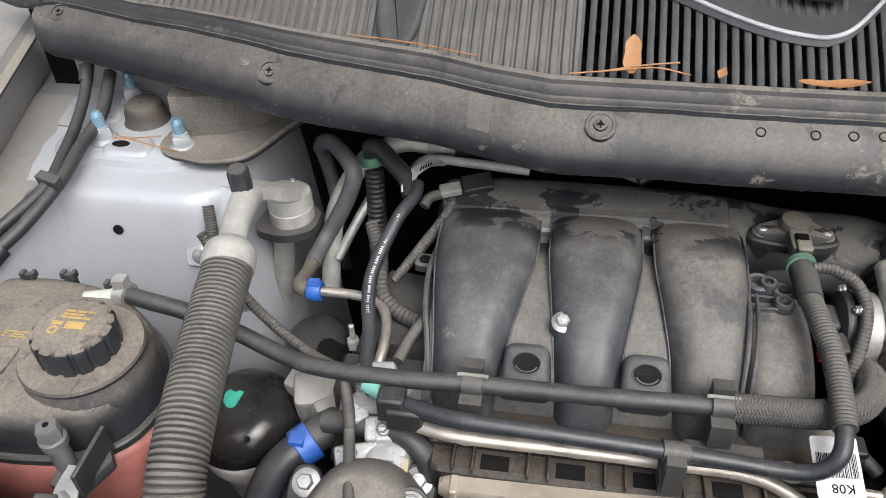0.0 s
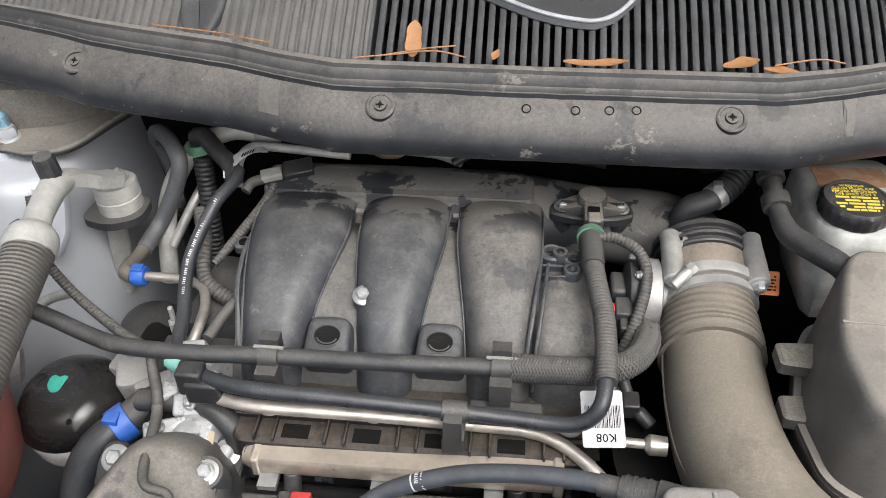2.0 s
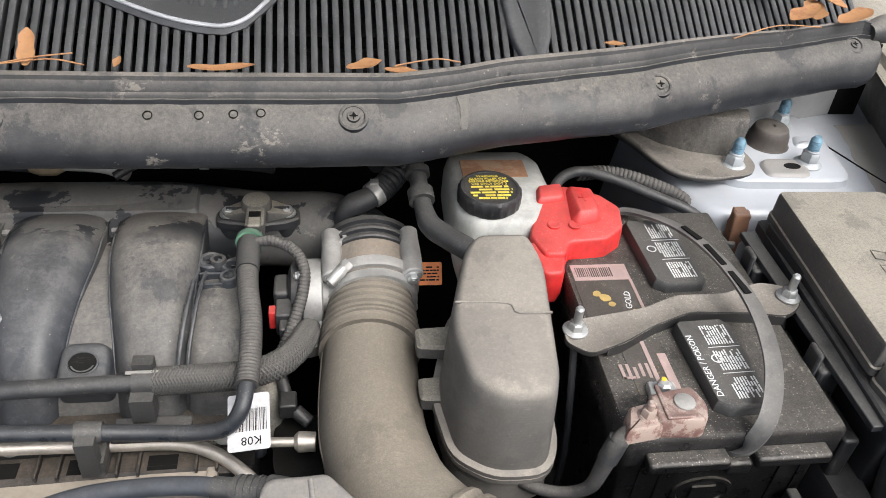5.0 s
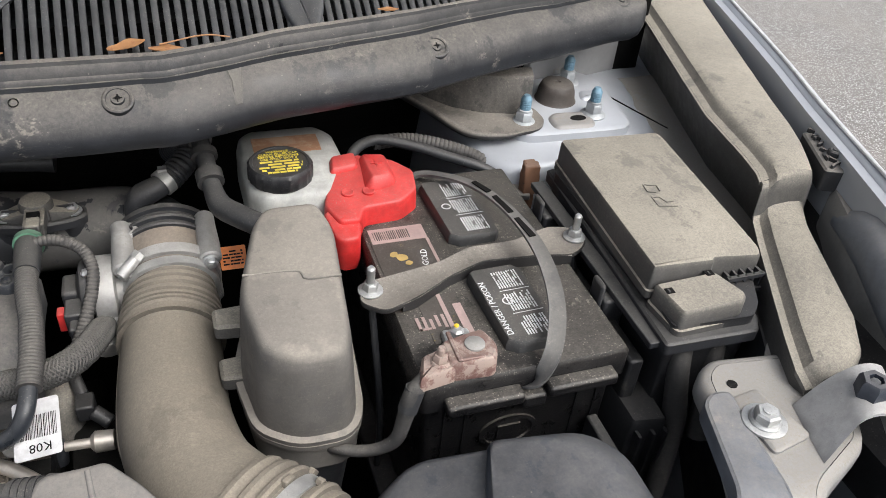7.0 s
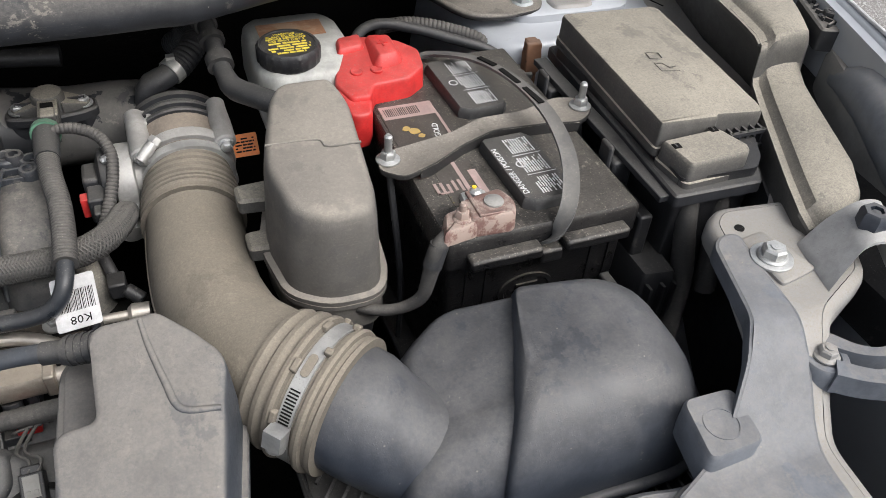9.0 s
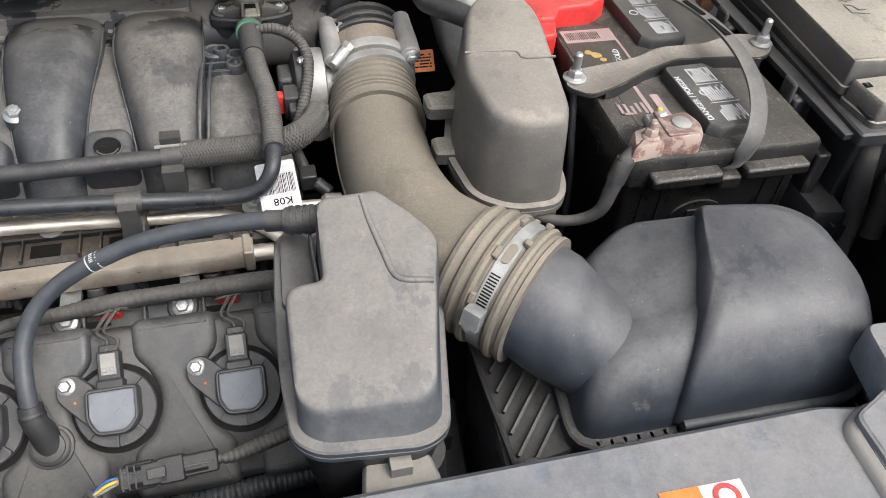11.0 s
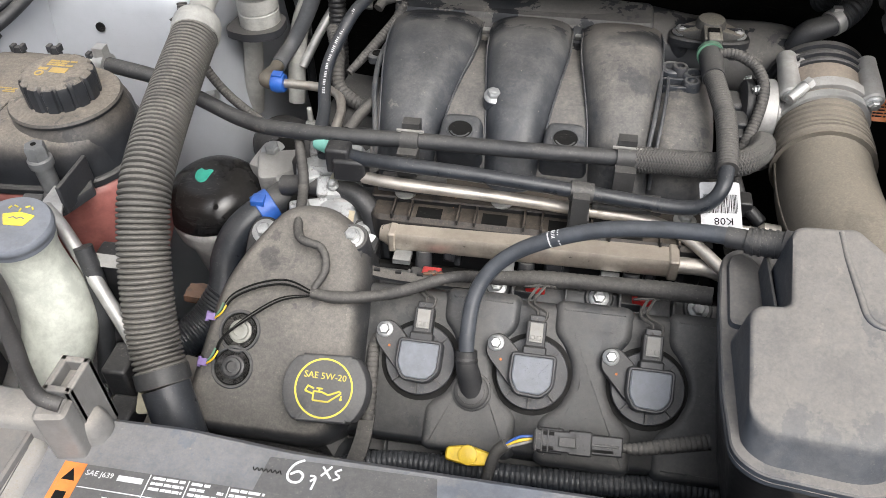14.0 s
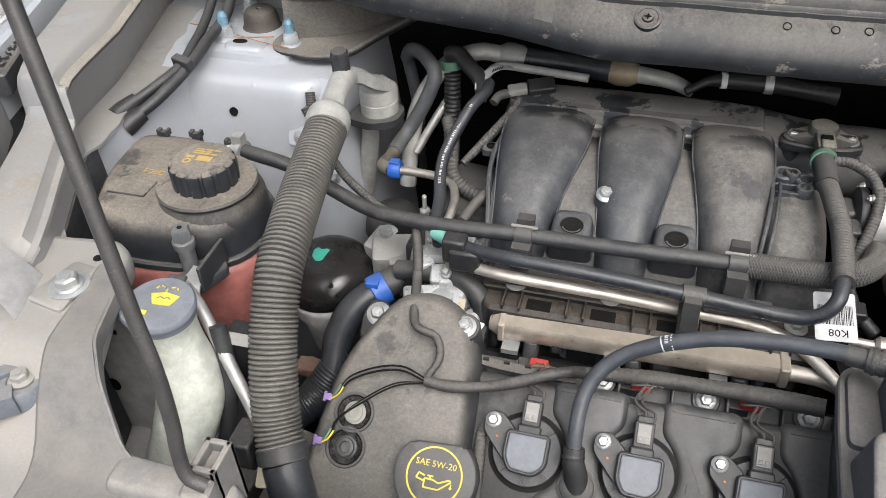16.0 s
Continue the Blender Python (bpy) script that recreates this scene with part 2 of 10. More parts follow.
    f = add(f, mul(mul(ramp(n, l, fleck.outputs["Distance"], 0.07, 0.12, 1.0, 0.0), ramp(n, l, rare.outputs[0], 0.86, 0.88)), 0.5 * min(1.0, chalk * 3)))
    f = math_node(n, l, "MINIMUM", math_node(n, l, "MAXIMUM", f, 0.0), 1.0)
    colour = mix(n, l, ramp(n, l, mid, 0.34, 0.66), tuple(c * (1 - 0.22 * vary) for c in base), tuple(min(1.0, c * (1 + 0.14 * vary)) for c in base))
    if second:
        colour = mix(n, l, ramp(n, l, mid, second_at - 0.04, second_at + 0.05), colour, second)
    tone = mix(n, l, big, tuple(c * 0.85 for c in dust), tuple(min(1, c * 1.12) for c in dust))
    tone = mix(n, l, mul(ramp(n, l, split.outputs[1], 0.7, 0.95), 0.15), tone, tuple(min(1, c * 1.45) for c in dust))
    soiled = mix(n, l, f, colour, tone)
    rough_out = math_node(n, l, "MULTIPLY_ADD", f, 0.95 - rough, ramp(n, l, mid, 0.35, 0.65, rough * 0.8, min(1.0, rough * 1.2)))
    if wet:
        # oil-damp patches that have swallowed the dust
        oily = mul(ramp(n, l, noise_node(n, l, tc, 13, 9, 0.62), 0.515, 0.525), ramp(n, l, place.outputs[1], 0.478, 0.51))
        soiled = mix(n, l, mul(oily, wet), soiled, tuple(c * 0.5 for c in base))
        rough_out = math_node(n, l, "MULTIPLY_ADD", oily, -0.12, rough_out)
    l.new(soiled, b.inputs["Base Color"])
    l.new(rough_out, b.inputs["Roughness"])
    if metal:
        l.new(math_node(n, l, "MULTIPLY_ADD", f, -metal, metal), b.inputs["Metallic"])
    b.inputs["Specular IOR Level"].default_value = spec
    if coat:
        b.inputs["Coat Weight"].default_value = coat
        b.inputs["Coat Roughness"].default_value = 0.15
    if sss:
        b.inputs["Subsurface Weight"].default_value = sss
        b.inputs["Subsurface Radius"].default_value = (0.02, 0.018, 0.015)
        b.inputs["Subsurface Scale"].default_value = 0.4
    if trans:
        b.inputs["Transmission Weight"].default_value = trans
    bp = n.new("ShaderNodeBump")
    bp.inputs["Strength"].default_value, bp.inputs["Distance"].default_value = bump, 0.0011
    l.new(add(add(mul(grain, 0.2 + 0.5 * sand), mul(mid, 0.9)), mul(grit, 0.5)), bp.inputs["Height"])
    l.new(bp.outputs[0], b.inputs["Normal"])
    return mat


plastic = dusty("dusty_black_plastic", (0.022, 0.024, 0.029), 0.3, 0.42, patch=0.6, up=0.85)
plastic_clean = dusty("black_plastic", (0.012, 0.013, 0.016), 0.14, 0.38, patch=0.7)
plastic_tan = dusty("heavily_dusted_plastic", (0.028, 0.031, 0.037), 1.0, 0.45, up=0.8, patch=0.5, speck=0.35, dust=(0.318, 0.29, 0.24), sand=0.6)
res_tan = dusty("film_of_tan_dust", (0.03, 0.033, 0.039), 0.95, 0.45, up=0.62, patch=0.3, speck=0.05, dust=TAN, sand=0.15)
res_mat = dusty("smudged_dusty_plastic", (0.05, 0.058, 0.072), 0.62, 0.4, up=0.97, patch=0.6, speck=0.03, dust=TAN, sand=0.1)
plastic_blue = dusty("dusty_bluish_plastic", (0.036, 0.043, 0.057), 0.28, 0.38, up=1.0, patch=0.8, second=(0.042, 0.049, 0.062), dust=TAN, speck=0.05, chalk=0.3, sand=0.1)
manifold_mat = dusty("manifold_plastic", (0.034, 0.039, 0.048), 0.27, 0.38, up=0.9, patch=1.0, second=(0.052, 0.056, 0.064), wet=0.9, chalk=0.36, sand=0.12, speck=0.08)
manifold_dusty = dusty("dusty_manifold_plastic", (0.034, 0.038, 0.045), 0.5, 0.42, up=0.8, patch=0.9, second=(0.05, 0.052, 0.057), wet=0.9, chalk=0.36, sand=0.15, speck=0.08, dust=TAN)
cover_mat = dusty("valve_cover_plastic", (0.03, 0.033, 0.038), 0.36, 0.42, up=0.9, patch=0.7, speck=0.06, sand=0.15)
rubber = dusty("dusty_rubber", (0.022, 0.024, 0.028), 0.22, 0.45, patch=0.8, up=0.85)
rubber_clean = dusty("dark_rubber_hose", (0.02, 0.024, 0.031), 0.14, 0.32, patch=0.8, up=0.9)
hose_blue = dusty("blue_grey_rubber_hose", (0.045, 0.052, 0.064), 0.16, 0.34, patch=0.7, up=0.95, speck=0.06, sand=0.1, chalk=0.1)
loom = dusty("wiring_loom_tape", (0.026, 0.026, 0.028), 0.42, 0.6, patch=0.7, stretch=(1, 1, 6))
braid = dusty("braided_sleeve", (0.03, 0.031, 0.034), 0.4, 0.7, patch=0.4, bump=0.8)
seal_top = dusty("dusty_bead_rubber", (0.035, 0.037, 0.041), 0.7, 0.5, up=0.9, patch=0.8, speck=0.08, dust=TAN, chalk=0.5)
seal_mat = dusty("cowl_seal_rubber", (0.018, 0.02, 0.024), 0.45, 0.42, up=1.0, patch=1.0, speck=0.1, dust=TAN, chalk=0.4)
cowl_mat = dusty("cowl_plastic", (0.045, 0.049, 0.056), 0.15, 0.45, patch=0.5)
cowl_grey = dusty("faded_cowl_plastic", (0.085, 0.087, 0.09), 0.35, 0.55, patch=0.5)
paint = dusty("silver_paint", (0.42, 0.44, 0.47), 0.07, 0.4, up=0.95, patch=0.1, metal=0.2, spec=0.5, bump=0.02, speck=0.05, chalk=0.02, sand=0.1, vary=0.15)
paint_dusty = dusty("dusty_silver_paint", (0.29, 0.29, 0.288), 0.78, 0.4, up=0.85, patch=0.75, metal=0.2, speck=0.5, dust=TAN, sand=0.8, vary=0.4)
paint_silvery = dusty("silver_paint_under_dust", (0.29, 0.293, 0.3), 0.62, 0.4, up=0.8, patch=1.0, metal=0.2, speck=0.3, dust=(0.27, 0.235, 0.19), sand=0.5, vary=0.4, chalk=0.3)
panel_dusty = dusty("dusty_painted_panel", (0.16, 0.162, 0.165), 0.9, 0.5, up=0.75, patch=0.5, speck=0.4, dust=TAN)
zinc = dusty("zinc_plated_steel", (0.5, 0.51, 0.51), 0.25, 0.36, metal=0.85, patch=0.6)
steel = dusty("steel_tube", (0.5, 0.465, 0.42), 0.25, 0.34, metal=0.8, patch=0.6, dust=(0.34, 0.29, 0.24))
rail_mat = dusty("fuel_rail_steel", (0.43, 0.38, 0.32), 0.45, 0.34, up=1.0, patch=0.3, metal=0.6, dust=(0.31, 0.26, 0.205), speck=0.1, sand=0.2)
alloy = dusty("cast_aluminium", (0.4, 0.4, 0.39), 0.55, 0.5, metal=0.6, patch=0.6, bump=0.5)
alloy_clean = dusty("machined_aluminium", (0.5, 0.5, 0.49), 0.35, 0.4, metal=0.75, patch=0.6)
# near-black: deep bay shade put into the colour; also the hood's black lining
void = dusty("lining_and_bay_shade_black", (0.003, 0.003, 0.003), 0.03, 0.6, patch=0.6, speck=0.02, spec=0.12, chalk=0.01, sand=0.05)
black_gloss = dusty("glossy_black_enamel", (0.006, 0.006, 0.007), 0.1, 0.16, up=0.95, patch=0.6, speck=0.03, bump=0.03, chalk=0.03, sand=0.1)
white_tank = dusty("white_translucent_plastic", (0.4, 0.405, 0.385), 0.2, 0.35, up=0.9, patch=0.7, sss=0.15)
yellowed_tank = dusty("yellowed_white_plastic", (0.52, 0.54, 0.48), 0.12, 0.4, patch=0.7)
coolant = dusty("pink_coolant_tank", (0.33, 0.115, 0.1), 0.2, 0.35, patch=0.6, sss=0.1)
red_mat = dusty("red_plastic", (0.53, 0.02, 0.02), 0.24, 0.4, patch=0.7, speck=0.4)
blue_mat = dusty("blue_clip_plastic", (0.015, 0.1, 0.42), 0.15, 0.4)
cover_dusty = dusty("dusty_brown_plastic", (0.026, 0.028, 0.032), 0.62, 0.42, up=0.95, patch=0.75, speck=0.1, dust=TAN, sand=0.3)
cast_dusty = dusty("dusty_cast_alloy", (0.4, 0.395, 0.385), 0.5, 0.45, metal=0.5, up=0.8, patch=0.7, bump=0.4)
black_steel = dusty("dusty_black_steel", (0.02, 0.02, 0.021), 0.8, 0.45, up=0.97, patch=0.6, speck=0.5, dust=TAN)
green_mat = dusty("green_marker", (0.05, 0.45, 0.33), 0.05, 0.5)
white_ink_soft = dusty("faded_white_print", (0.6, 0.61, 0.62), 0.2, 0.6)
green_clip = dusty("green_connector", (0.08, 0.2, 0.13), 0.3, 0.5)
yellow_mat = dusty("yellow_plastic", (0.75, 0.5, 0.02), 0.12, 0.4)
yellow_ink = dusty("yellow_print", (0.72, 0.58, 0.06), 0.15, 0.5)
gold_ink = dusty("faded_gold_print", (0.5, 0.33, 0.07), 0.35, 0.6)
white_ink = dusty("white_print", (0.72, 0.73, 0.74), 0.2, 0.6)
paper = dusty("white_label", (0.6, 0.6, 0.61), 0.12, 0.55, patch=0.7)
# serves real black print, and black pieces painted as shade in holes and slots
black_ink_or_shade = dusty("black_print_and_hole_shade", (0.006, 0.006, 0.006), 0.02, 0.7, speck=0.0, spec=0.1, chalk=0.0, sand=0.0, bump=0.05)
orange_mat = dusty("orange_label", (0.72, 0.2, 0.03), 0.12, 0.5)
pink_metal = dusty("corroded_copper_clamp", (0.21, 0.11, 0.095), 0.38, 0.5, metal=0.3, patch=0.8, second=(0.38, 0.29, 0.25), second_at=0.5, speck=0.5)
rust = dusty("rusty_steel", (0.2, 0.09, 0.045), 0.4, 0.8, second=(0.1, 0.05, 0.03))
battery_mat = dusty("battery_case", (0.008, 0.008, 0.009), 0.3, 0.32, up=0.97, patch=1.0, speck=0.75, bump=0.5, dust=TAN, sand=0.9, chalk=0.5)
pad_mat = dusty("battery_vent_cap", (0.03, 0.031, 0.033), 0.3, 0.45, up=0.9, patch=0.6, speck=0.5)
leaf_mat = dusty("dry_leaf", (0.4, 0.19, 0.07), 0.15, 0.6, second=(0.3, 0.13, 0.05))
blue_cap = dusty("blue_thread_lock", (0.14, 0.27, 0.36), 0.25, 0.5, metal=0.4)
seat_grey = dusty("grey_foil_shield", (0.78, 0.78, 0.77), 0.15, 0.4, metal=0.4, bump=0.9, patch=0.6)


# ---- the setting: ground, body shell ----
def ground_material():
    mat, n, l, b = material("exposed_aggregate")
    tc = n.new("ShaderNodeTexCoord").outputs["Object"]
    v = n.new("ShaderNodeTexVoronoi")
    v.inputs["Scale"].default_value = 150
    l.new(tc, v.inputs["Vector"])
    big = noise_node(n, l, tc, 1.3, 4, 0.6)
    c = mix(n, l, v.outputs["Color"], (0.2, 0.19, 0.18), (0.42, 0.41, 0.4))
    sep = n.new("ShaderNodeSeparateColor")
    l.new(v.outputs["Color"], sep.inputs[0])
    c = mix(n, l, sep.outputs[0], (0.13, 0.128, 0.122), (0.62, 0.61, 0.59))
    c = mix(n, l, ramp(n, l, v.outputs["Distance"], 0.25, 0.6), c, (0.16, 0.15, 0.14))
    c = mix(n, l, ramp(n, l, big, 0.35, 0.7, 0.0, 0.35), c, (0.25, 0.23, 0.2))
    l.new(c, b.inputs["Base Color"])
    b.inputs["Roughness"].default_value = 0.9
    bp = n.new("ShaderNodeBump")
    bp.inputs["Strength"].default_value, bp.inputs["Distance"].default_value = 0.7, 0.004
    l.new(v.outputs["Distance"], bp.inputs["Height"])
    bp.invert = True
    l.new(bp.outputs[0], b.inputs["Normal"])
    return mat


solo("ground", ([(-600, -600, 0), (600, -600, 0), (600, 600, 0), (-600, 600, 0)], [(0, 1, 2, 3)]), ground_material(),
     "pale exposed-aggregate paving under the car", "ground", kind="structure")


def curve_at(table, x):
    return float(np.interp(abs(x), [a for a, _ in table], [b for _, b in table]))


# plan of the cowl: distances back from the middle line outwards
LIP_Y = [(0, 0.452), (0.2, 0.453), (0.25, 0.464), (0.31, 0.481), (0.42, 0.497), (0.46, 0.508), (0.51, 0.533), (0.6, 0.572), (0.68, 0.606), (0.74, 0.624), (0.8, 0.637), (0.84, 0.645)]
TRIM_Y = [(0, 0.507), (0.2, 0.509), (0.26, 0.518), (0.32, 0.536), (0.45, 0.563), (0.52, 0.591), (0.6, 0.621), (0.7, 0.652), (0.8, 0.682), (0.84, 0.695)]
COWL_Z = [(0, 0.0), (0.2, 0.0), (0.3, 0.005), (0.45, 0.006), (0.6, -0.004), (0.66, -0.008), (0.84, -0.008)]


def cowl_section(x):
    """Rolled lip, broad face, two thin ridges over a groove, and the bead behind; the face widens towards the ends."""
    a, b, z = curve_at(LIP_Y, x), curve_at(TRIM_Y, x), curve_at(COWL_Z, x)
    k = min(1.0, max(0.0, (abs(x) - 0.28) / 0.34))
    k = k * k * (3 - 2 * k)
    e = 0.5 + 0.2 * k
    q = lambda s, h: (x, a + (b - a) * (s * e / 0.5 if s < 0.5 else e + (s - 0.5) * (1 - e) / 0.5), h + z)
    return [q(0.2, 1.05), q(0.03, 1.0495), q(-0.03, 1.054), q(-0.045, 1.062), q(-0.02, 1.07), q(0.04, 1.0765 + 0.004 * k), q(0.12, 1.084 + 0.005 * k), q(0.3, 1.0945 + 0.0015 * k), q(0.48, 1.1012),
            q(0.492, 1.1055), q(0.518, 1.106), q(0.526, 1.0965), q(0.548, 1.0965), q(0.556, 1.107), q(0.585, 1.1095), q(0.592, 1.1045), q(0.61, 1.1045), q(0.625, 1.113), q(0.68, 1.1182), q(0.72, 1.1158), q(0.745, 1.1158),
            q(0.765, 1.12), q(0.86, 1.1212), q(0.93, 1.1195), q(0.97, 1.115), q(0.97, 1.07)]


def on_cowl(x, s):
    """A place on the panel's face, s from its lip to its trim."""
    sec = cowl_section(x)
    y0, y1 = sec[6], sec[8]
    t = (s - 0.12) / 0.36
    mid = sec[7]
    return (x, y0[1] + (y1[1] - y0[1]) * t, (y0[2] + (mid[2] - y0[2]) * t * 2 if t < 0.5 else mid[2] + (y1[2] - mid[2]) * (t - 0.5) * 2))


cowl_seal = thing("cowl_seal", "long dusty black rubber cowl panel with a raised sealing lip", "cowl panel", (0, 0.5, 1.08), kind="structure")
xs = [i * 0.01 - 0.78 for i in range(157)]
loops = []
for x in xs:
    sec = cowl_section(x)
    k = 0.5 * (noise.noise((x * 14, 3, 1)) * 0.0016 + noise.noise((x * 60, 9, 1)) * 0.0008)
    loops.append([(p[0], p[1] + k, p[2] + k) for p in sec])
# rounded closed ends
for side, at in ((0, -0.78), (1, 0.78)):
    for j, (dx, sq) in enumerate(((0.012, 0.9), (0.02, 0.7), (0.024, 0.45))):
        sec = np.array(cowl_section(at))
        c = sec.mean(0)
        ring = [(at + (dx if at > 0 else -dx), c[1] + (p[1] - c[1]) * sq, c[2] + (p[2] - c[2]) * sq) for p in sec]
        loops = loops + [ring] if side else [ring] + loops
part("seal_strip", rings(loops), seal_mat, cowl_seal, sharp=32)
bead = []
for x in xs:
    sec = cowl_section(x)[12:25]
    bead.append([(p[0], p[1] - 0.0003, p[2] + 0.0008) for p in sec] + [(p[0], p[1], p[2] - 0.004) for p in reversed(sec)])
part("upper_bead", rings(bead), seal_top, cowl_seal, "tan-dusted upper bead with a groove", sharp=32)
# a bright trim edge behind the seal
tl = []
for x in xs:
    y, z = curve_at(TRIM_Y, x) + 0.002, 1.1145 + curve_at(COWL_Z, x)
    tl.append([(x, y - 0.0012, z), (x, y + 0.0035, z - 0.001), (x, y + 0.0035, z - 0.012), (x, y - 0.0012, z - 0.012)])
part("trim_edge", rings(tl), dusty("grey_trim_edge", (0.55, 0.56, 0.6), 0.15, 0.35, metal=0.3), cowl_seal, "thin grey trim edge")
# push pins along the panel
for x, s, r in ((-0.155, 0.28, 0.0122), (0.159, 0.29, 0.0122), (-0.474, 0.2, 0.0118), (0.476, 0.22, 0.0118), (-0.768, 0.36, 0.0105), (0.766, 0.36, 0.0105)):
    m = basis(on_cowl(x, s), (1, 0, 0), (0, -0.52, 0.85))
    pin = part("push_pin", turned([(r * 1.18, -0.004), (r * 1.14, 0.0006), (r * 1.0, 0.0014), (r * 0.86, 0.0012), (r * 0.8, 0.0), (r * 0.5, 0.0), (r * 0.45, 0.0022), (r * 0.2, 0.0026), (r * 0.14, 0.0008)], m, 32), seal_mat, cowl_seal,
               "round dusty push pin in a shallow dish", sharp=25)
    part("pin_slot", merge(block(-r * 0.32, r * 0.32, -0.0006, 0.0006, 0.0021, 0.0027, m), block(-0.0006, 0.0006, -r * 0.32, r * 0.32, 0.0021, 0.0027, m)), black_ink_or_shade, pin, "cross slot")
for x, s in ((-0.022, 0.32), (0.022, 0.32), (0.052, 0.335), (0.076, 0.35)):
    m = basis(on_cowl(x, s), (1, 0, 0), (0, -0.52, 0.85))
    part("plug_hole", turned([(0.0044, -0.002), (0.0044, 0.0006), (0.0036, 0.0007), (0.003, -0.0006), (0.0005, -0.0007)], m, 16), black_ink_or_shade, cowl_seal, "small black disc painted as hole shade")
# end pieces where the panel meets the wing
for sx in (-1, 1):
    part("end_boot", tube([(sx * 0.79, 0.668, 1.098), (sx * 0.812, 0.675, 1.1), (sx * 0.835, 0.68, 1.1), (sx * 0.86, 0.685, 1.098)], [0.011, 0.017, 0.018, 0.012], 18, 0.006), seal_top, cowl_seal, "rounded rubber end boot")

# ---- cowl grille ----


def grille_z(y, y0):
    return 1.1 + 0.55 * (y - y0) if y - y0 < 0.16 else 1.188


cowl_grille = thing("cowl_grille", "dark slatted plastic grille below the windscreen with dry leaves", "cowl grille", (0, 0.6, 1.1), kind="structure")
x = -0.178
while x < 0.80:
    y0 = curve_at(TRIM_Y, x) + 0.006
    z0 = curve_at(COWL_Z, x) * 0.8
    w = 0.0031
    loops = []
    for s in (0.0, 0.02, 0.05, 0.09, 0.13, 0.19):
        y = y0 + s
        z = 1.097 + z0 + 0.6 * s - 0.4 * s * s
        loops.append([(x - w, y, z - 0.006), (x + w, y, z - 0.006), (x + w, y, z - 0.0012), (x + w * 0.5, y, z), (x - w * 0.5, y, z), (x - w, y, z - 0.0012)])
    part("slat", rings(loops), cowl_mat, cowl_grille)
    x += 0.0108
# a closed part with fine ribs on the far side
loops = []
nx = 345
for i in range(nx + 1):
    x = -0.80 + i * (0.622 / nx)
    rib = (0.0, 0.0034, 0.0038, 0.0038, 0.0034, 0.0)[i % 6]
    y0 = curve_at(TRIM_Y, x) + 0.005
    z0 = curve_at(COWL_Z, x) * 0.8
    loops.append([(x, y0 + s, 1.094 + z0 + 0.6 * s - 0.4 * s * s + rib) for s in (0.0, 0.05, 0.1, 0.15, 0.19)] + [(x, y0 + 0.19, 1.09), (x, y0, 1.08)])
part("ribbed_panel", rings(loops), cowl_grey, cowl_grille, "faded grey ribbed closed panel", sharp=20)
# upper frame, arched towards the wiper
loops = []
for i in range(-80, 81, 2):
    x = i * 0.01
    dip = 0.093 * math.exp(-((x - 0.04) / (0.179 if x < 0.04 else 0.068))**2)
    y0 = curve_at(TRIM_Y, x) + 0.15 - dip
    s = 0.15 - dip
    z = 1.1005 + curve_at(COWL_Z, x) * 0.8 + 0.6 * s - 0.4 * s * s
    loops.append([(x, y0, z - 0.004), (x, y0 + 0.003, z + 0.003), (x, y0 + 0.01, z + 0.004), (x, y0 + 0.28, z + 0.08), (x, y0 + 0.28, z + 0.05), (x, y0 + 0.01, z - 0.01)])
part("upper_panel", rings(loops), cowl_mat, cowl_grille, "black panel above the slats", sharp=30)
part("panel_trim", tube([(l[1][0], l[1][1], l[1][2] + 0.001) for l in loops[20:61]], 0.0022, 8), dusty("pale_trim_line", (0.4, 0.41, 0.44), 0.15, 0.4), cowl_grille, "pale trim line")
# moulded tongues that run down over the slats
for cx in (-0.355, 0.345):
    y0 = curve_at(TRIM_Y, cx) + 0.022
    m = basis((cx, y0, 1.103 + 0.6 * 0.022), (1, 0, 0), (0, -0.5, 0.86))
    part("tongue", moulded(outline([(-0.022, 0.02), (-0.013, -0.008), (-0.006, -0.013), (0.006, -0.013), (0.013, -0.008), (0.022, 0.02), (0.034, 0.14), (-0.034, 0.14)], 0.008),
                           [(-0.006, 0), (0.001, 0), (0.0035, 0.002), (0.004, 0.006), (0.0025, 0.01)], m), cowl_mat, cowl_grille, "smooth dished tongue over the slats", sharp=50)
# what shows below the slats; the trough's shade is put into its near-black colour
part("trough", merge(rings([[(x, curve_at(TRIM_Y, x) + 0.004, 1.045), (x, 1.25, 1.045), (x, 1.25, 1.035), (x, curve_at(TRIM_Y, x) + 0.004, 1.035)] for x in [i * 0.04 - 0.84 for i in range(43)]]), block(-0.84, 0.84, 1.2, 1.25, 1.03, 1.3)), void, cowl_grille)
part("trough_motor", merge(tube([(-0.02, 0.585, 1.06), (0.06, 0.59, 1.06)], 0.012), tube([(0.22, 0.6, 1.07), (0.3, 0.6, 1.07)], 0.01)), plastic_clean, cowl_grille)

# ---- wiper arm end ----
wiper = thing("wiper_arm", "black wiper arm pivot cover on the cowl", "wiper arm", (0.02, 0.64, 1.16))
m = basis((0.03, 0.622, 1.168), (1, -0.25, 0.0), (0, -0.45, 0.9))
part("arm", moulded(outline([(-0.15, 0.0), (0.0, -0.026), (0.03, -0.02), (0.035, 0.01), (0.01, 0.028), (-0.15, 0.04)], 0.012), [(0, 0), (0.012, 0), (0.016, 0.003)], m), plastic_clean, wiper)
part("pivot_cap", turned([(0.012, 0.016), (0.012, 0.02), (0.009, 0.021), (0.0085, 0.0195), (0.003, 0.0195)], m, 20), plastic_clean, wiper, "round pivot cap")

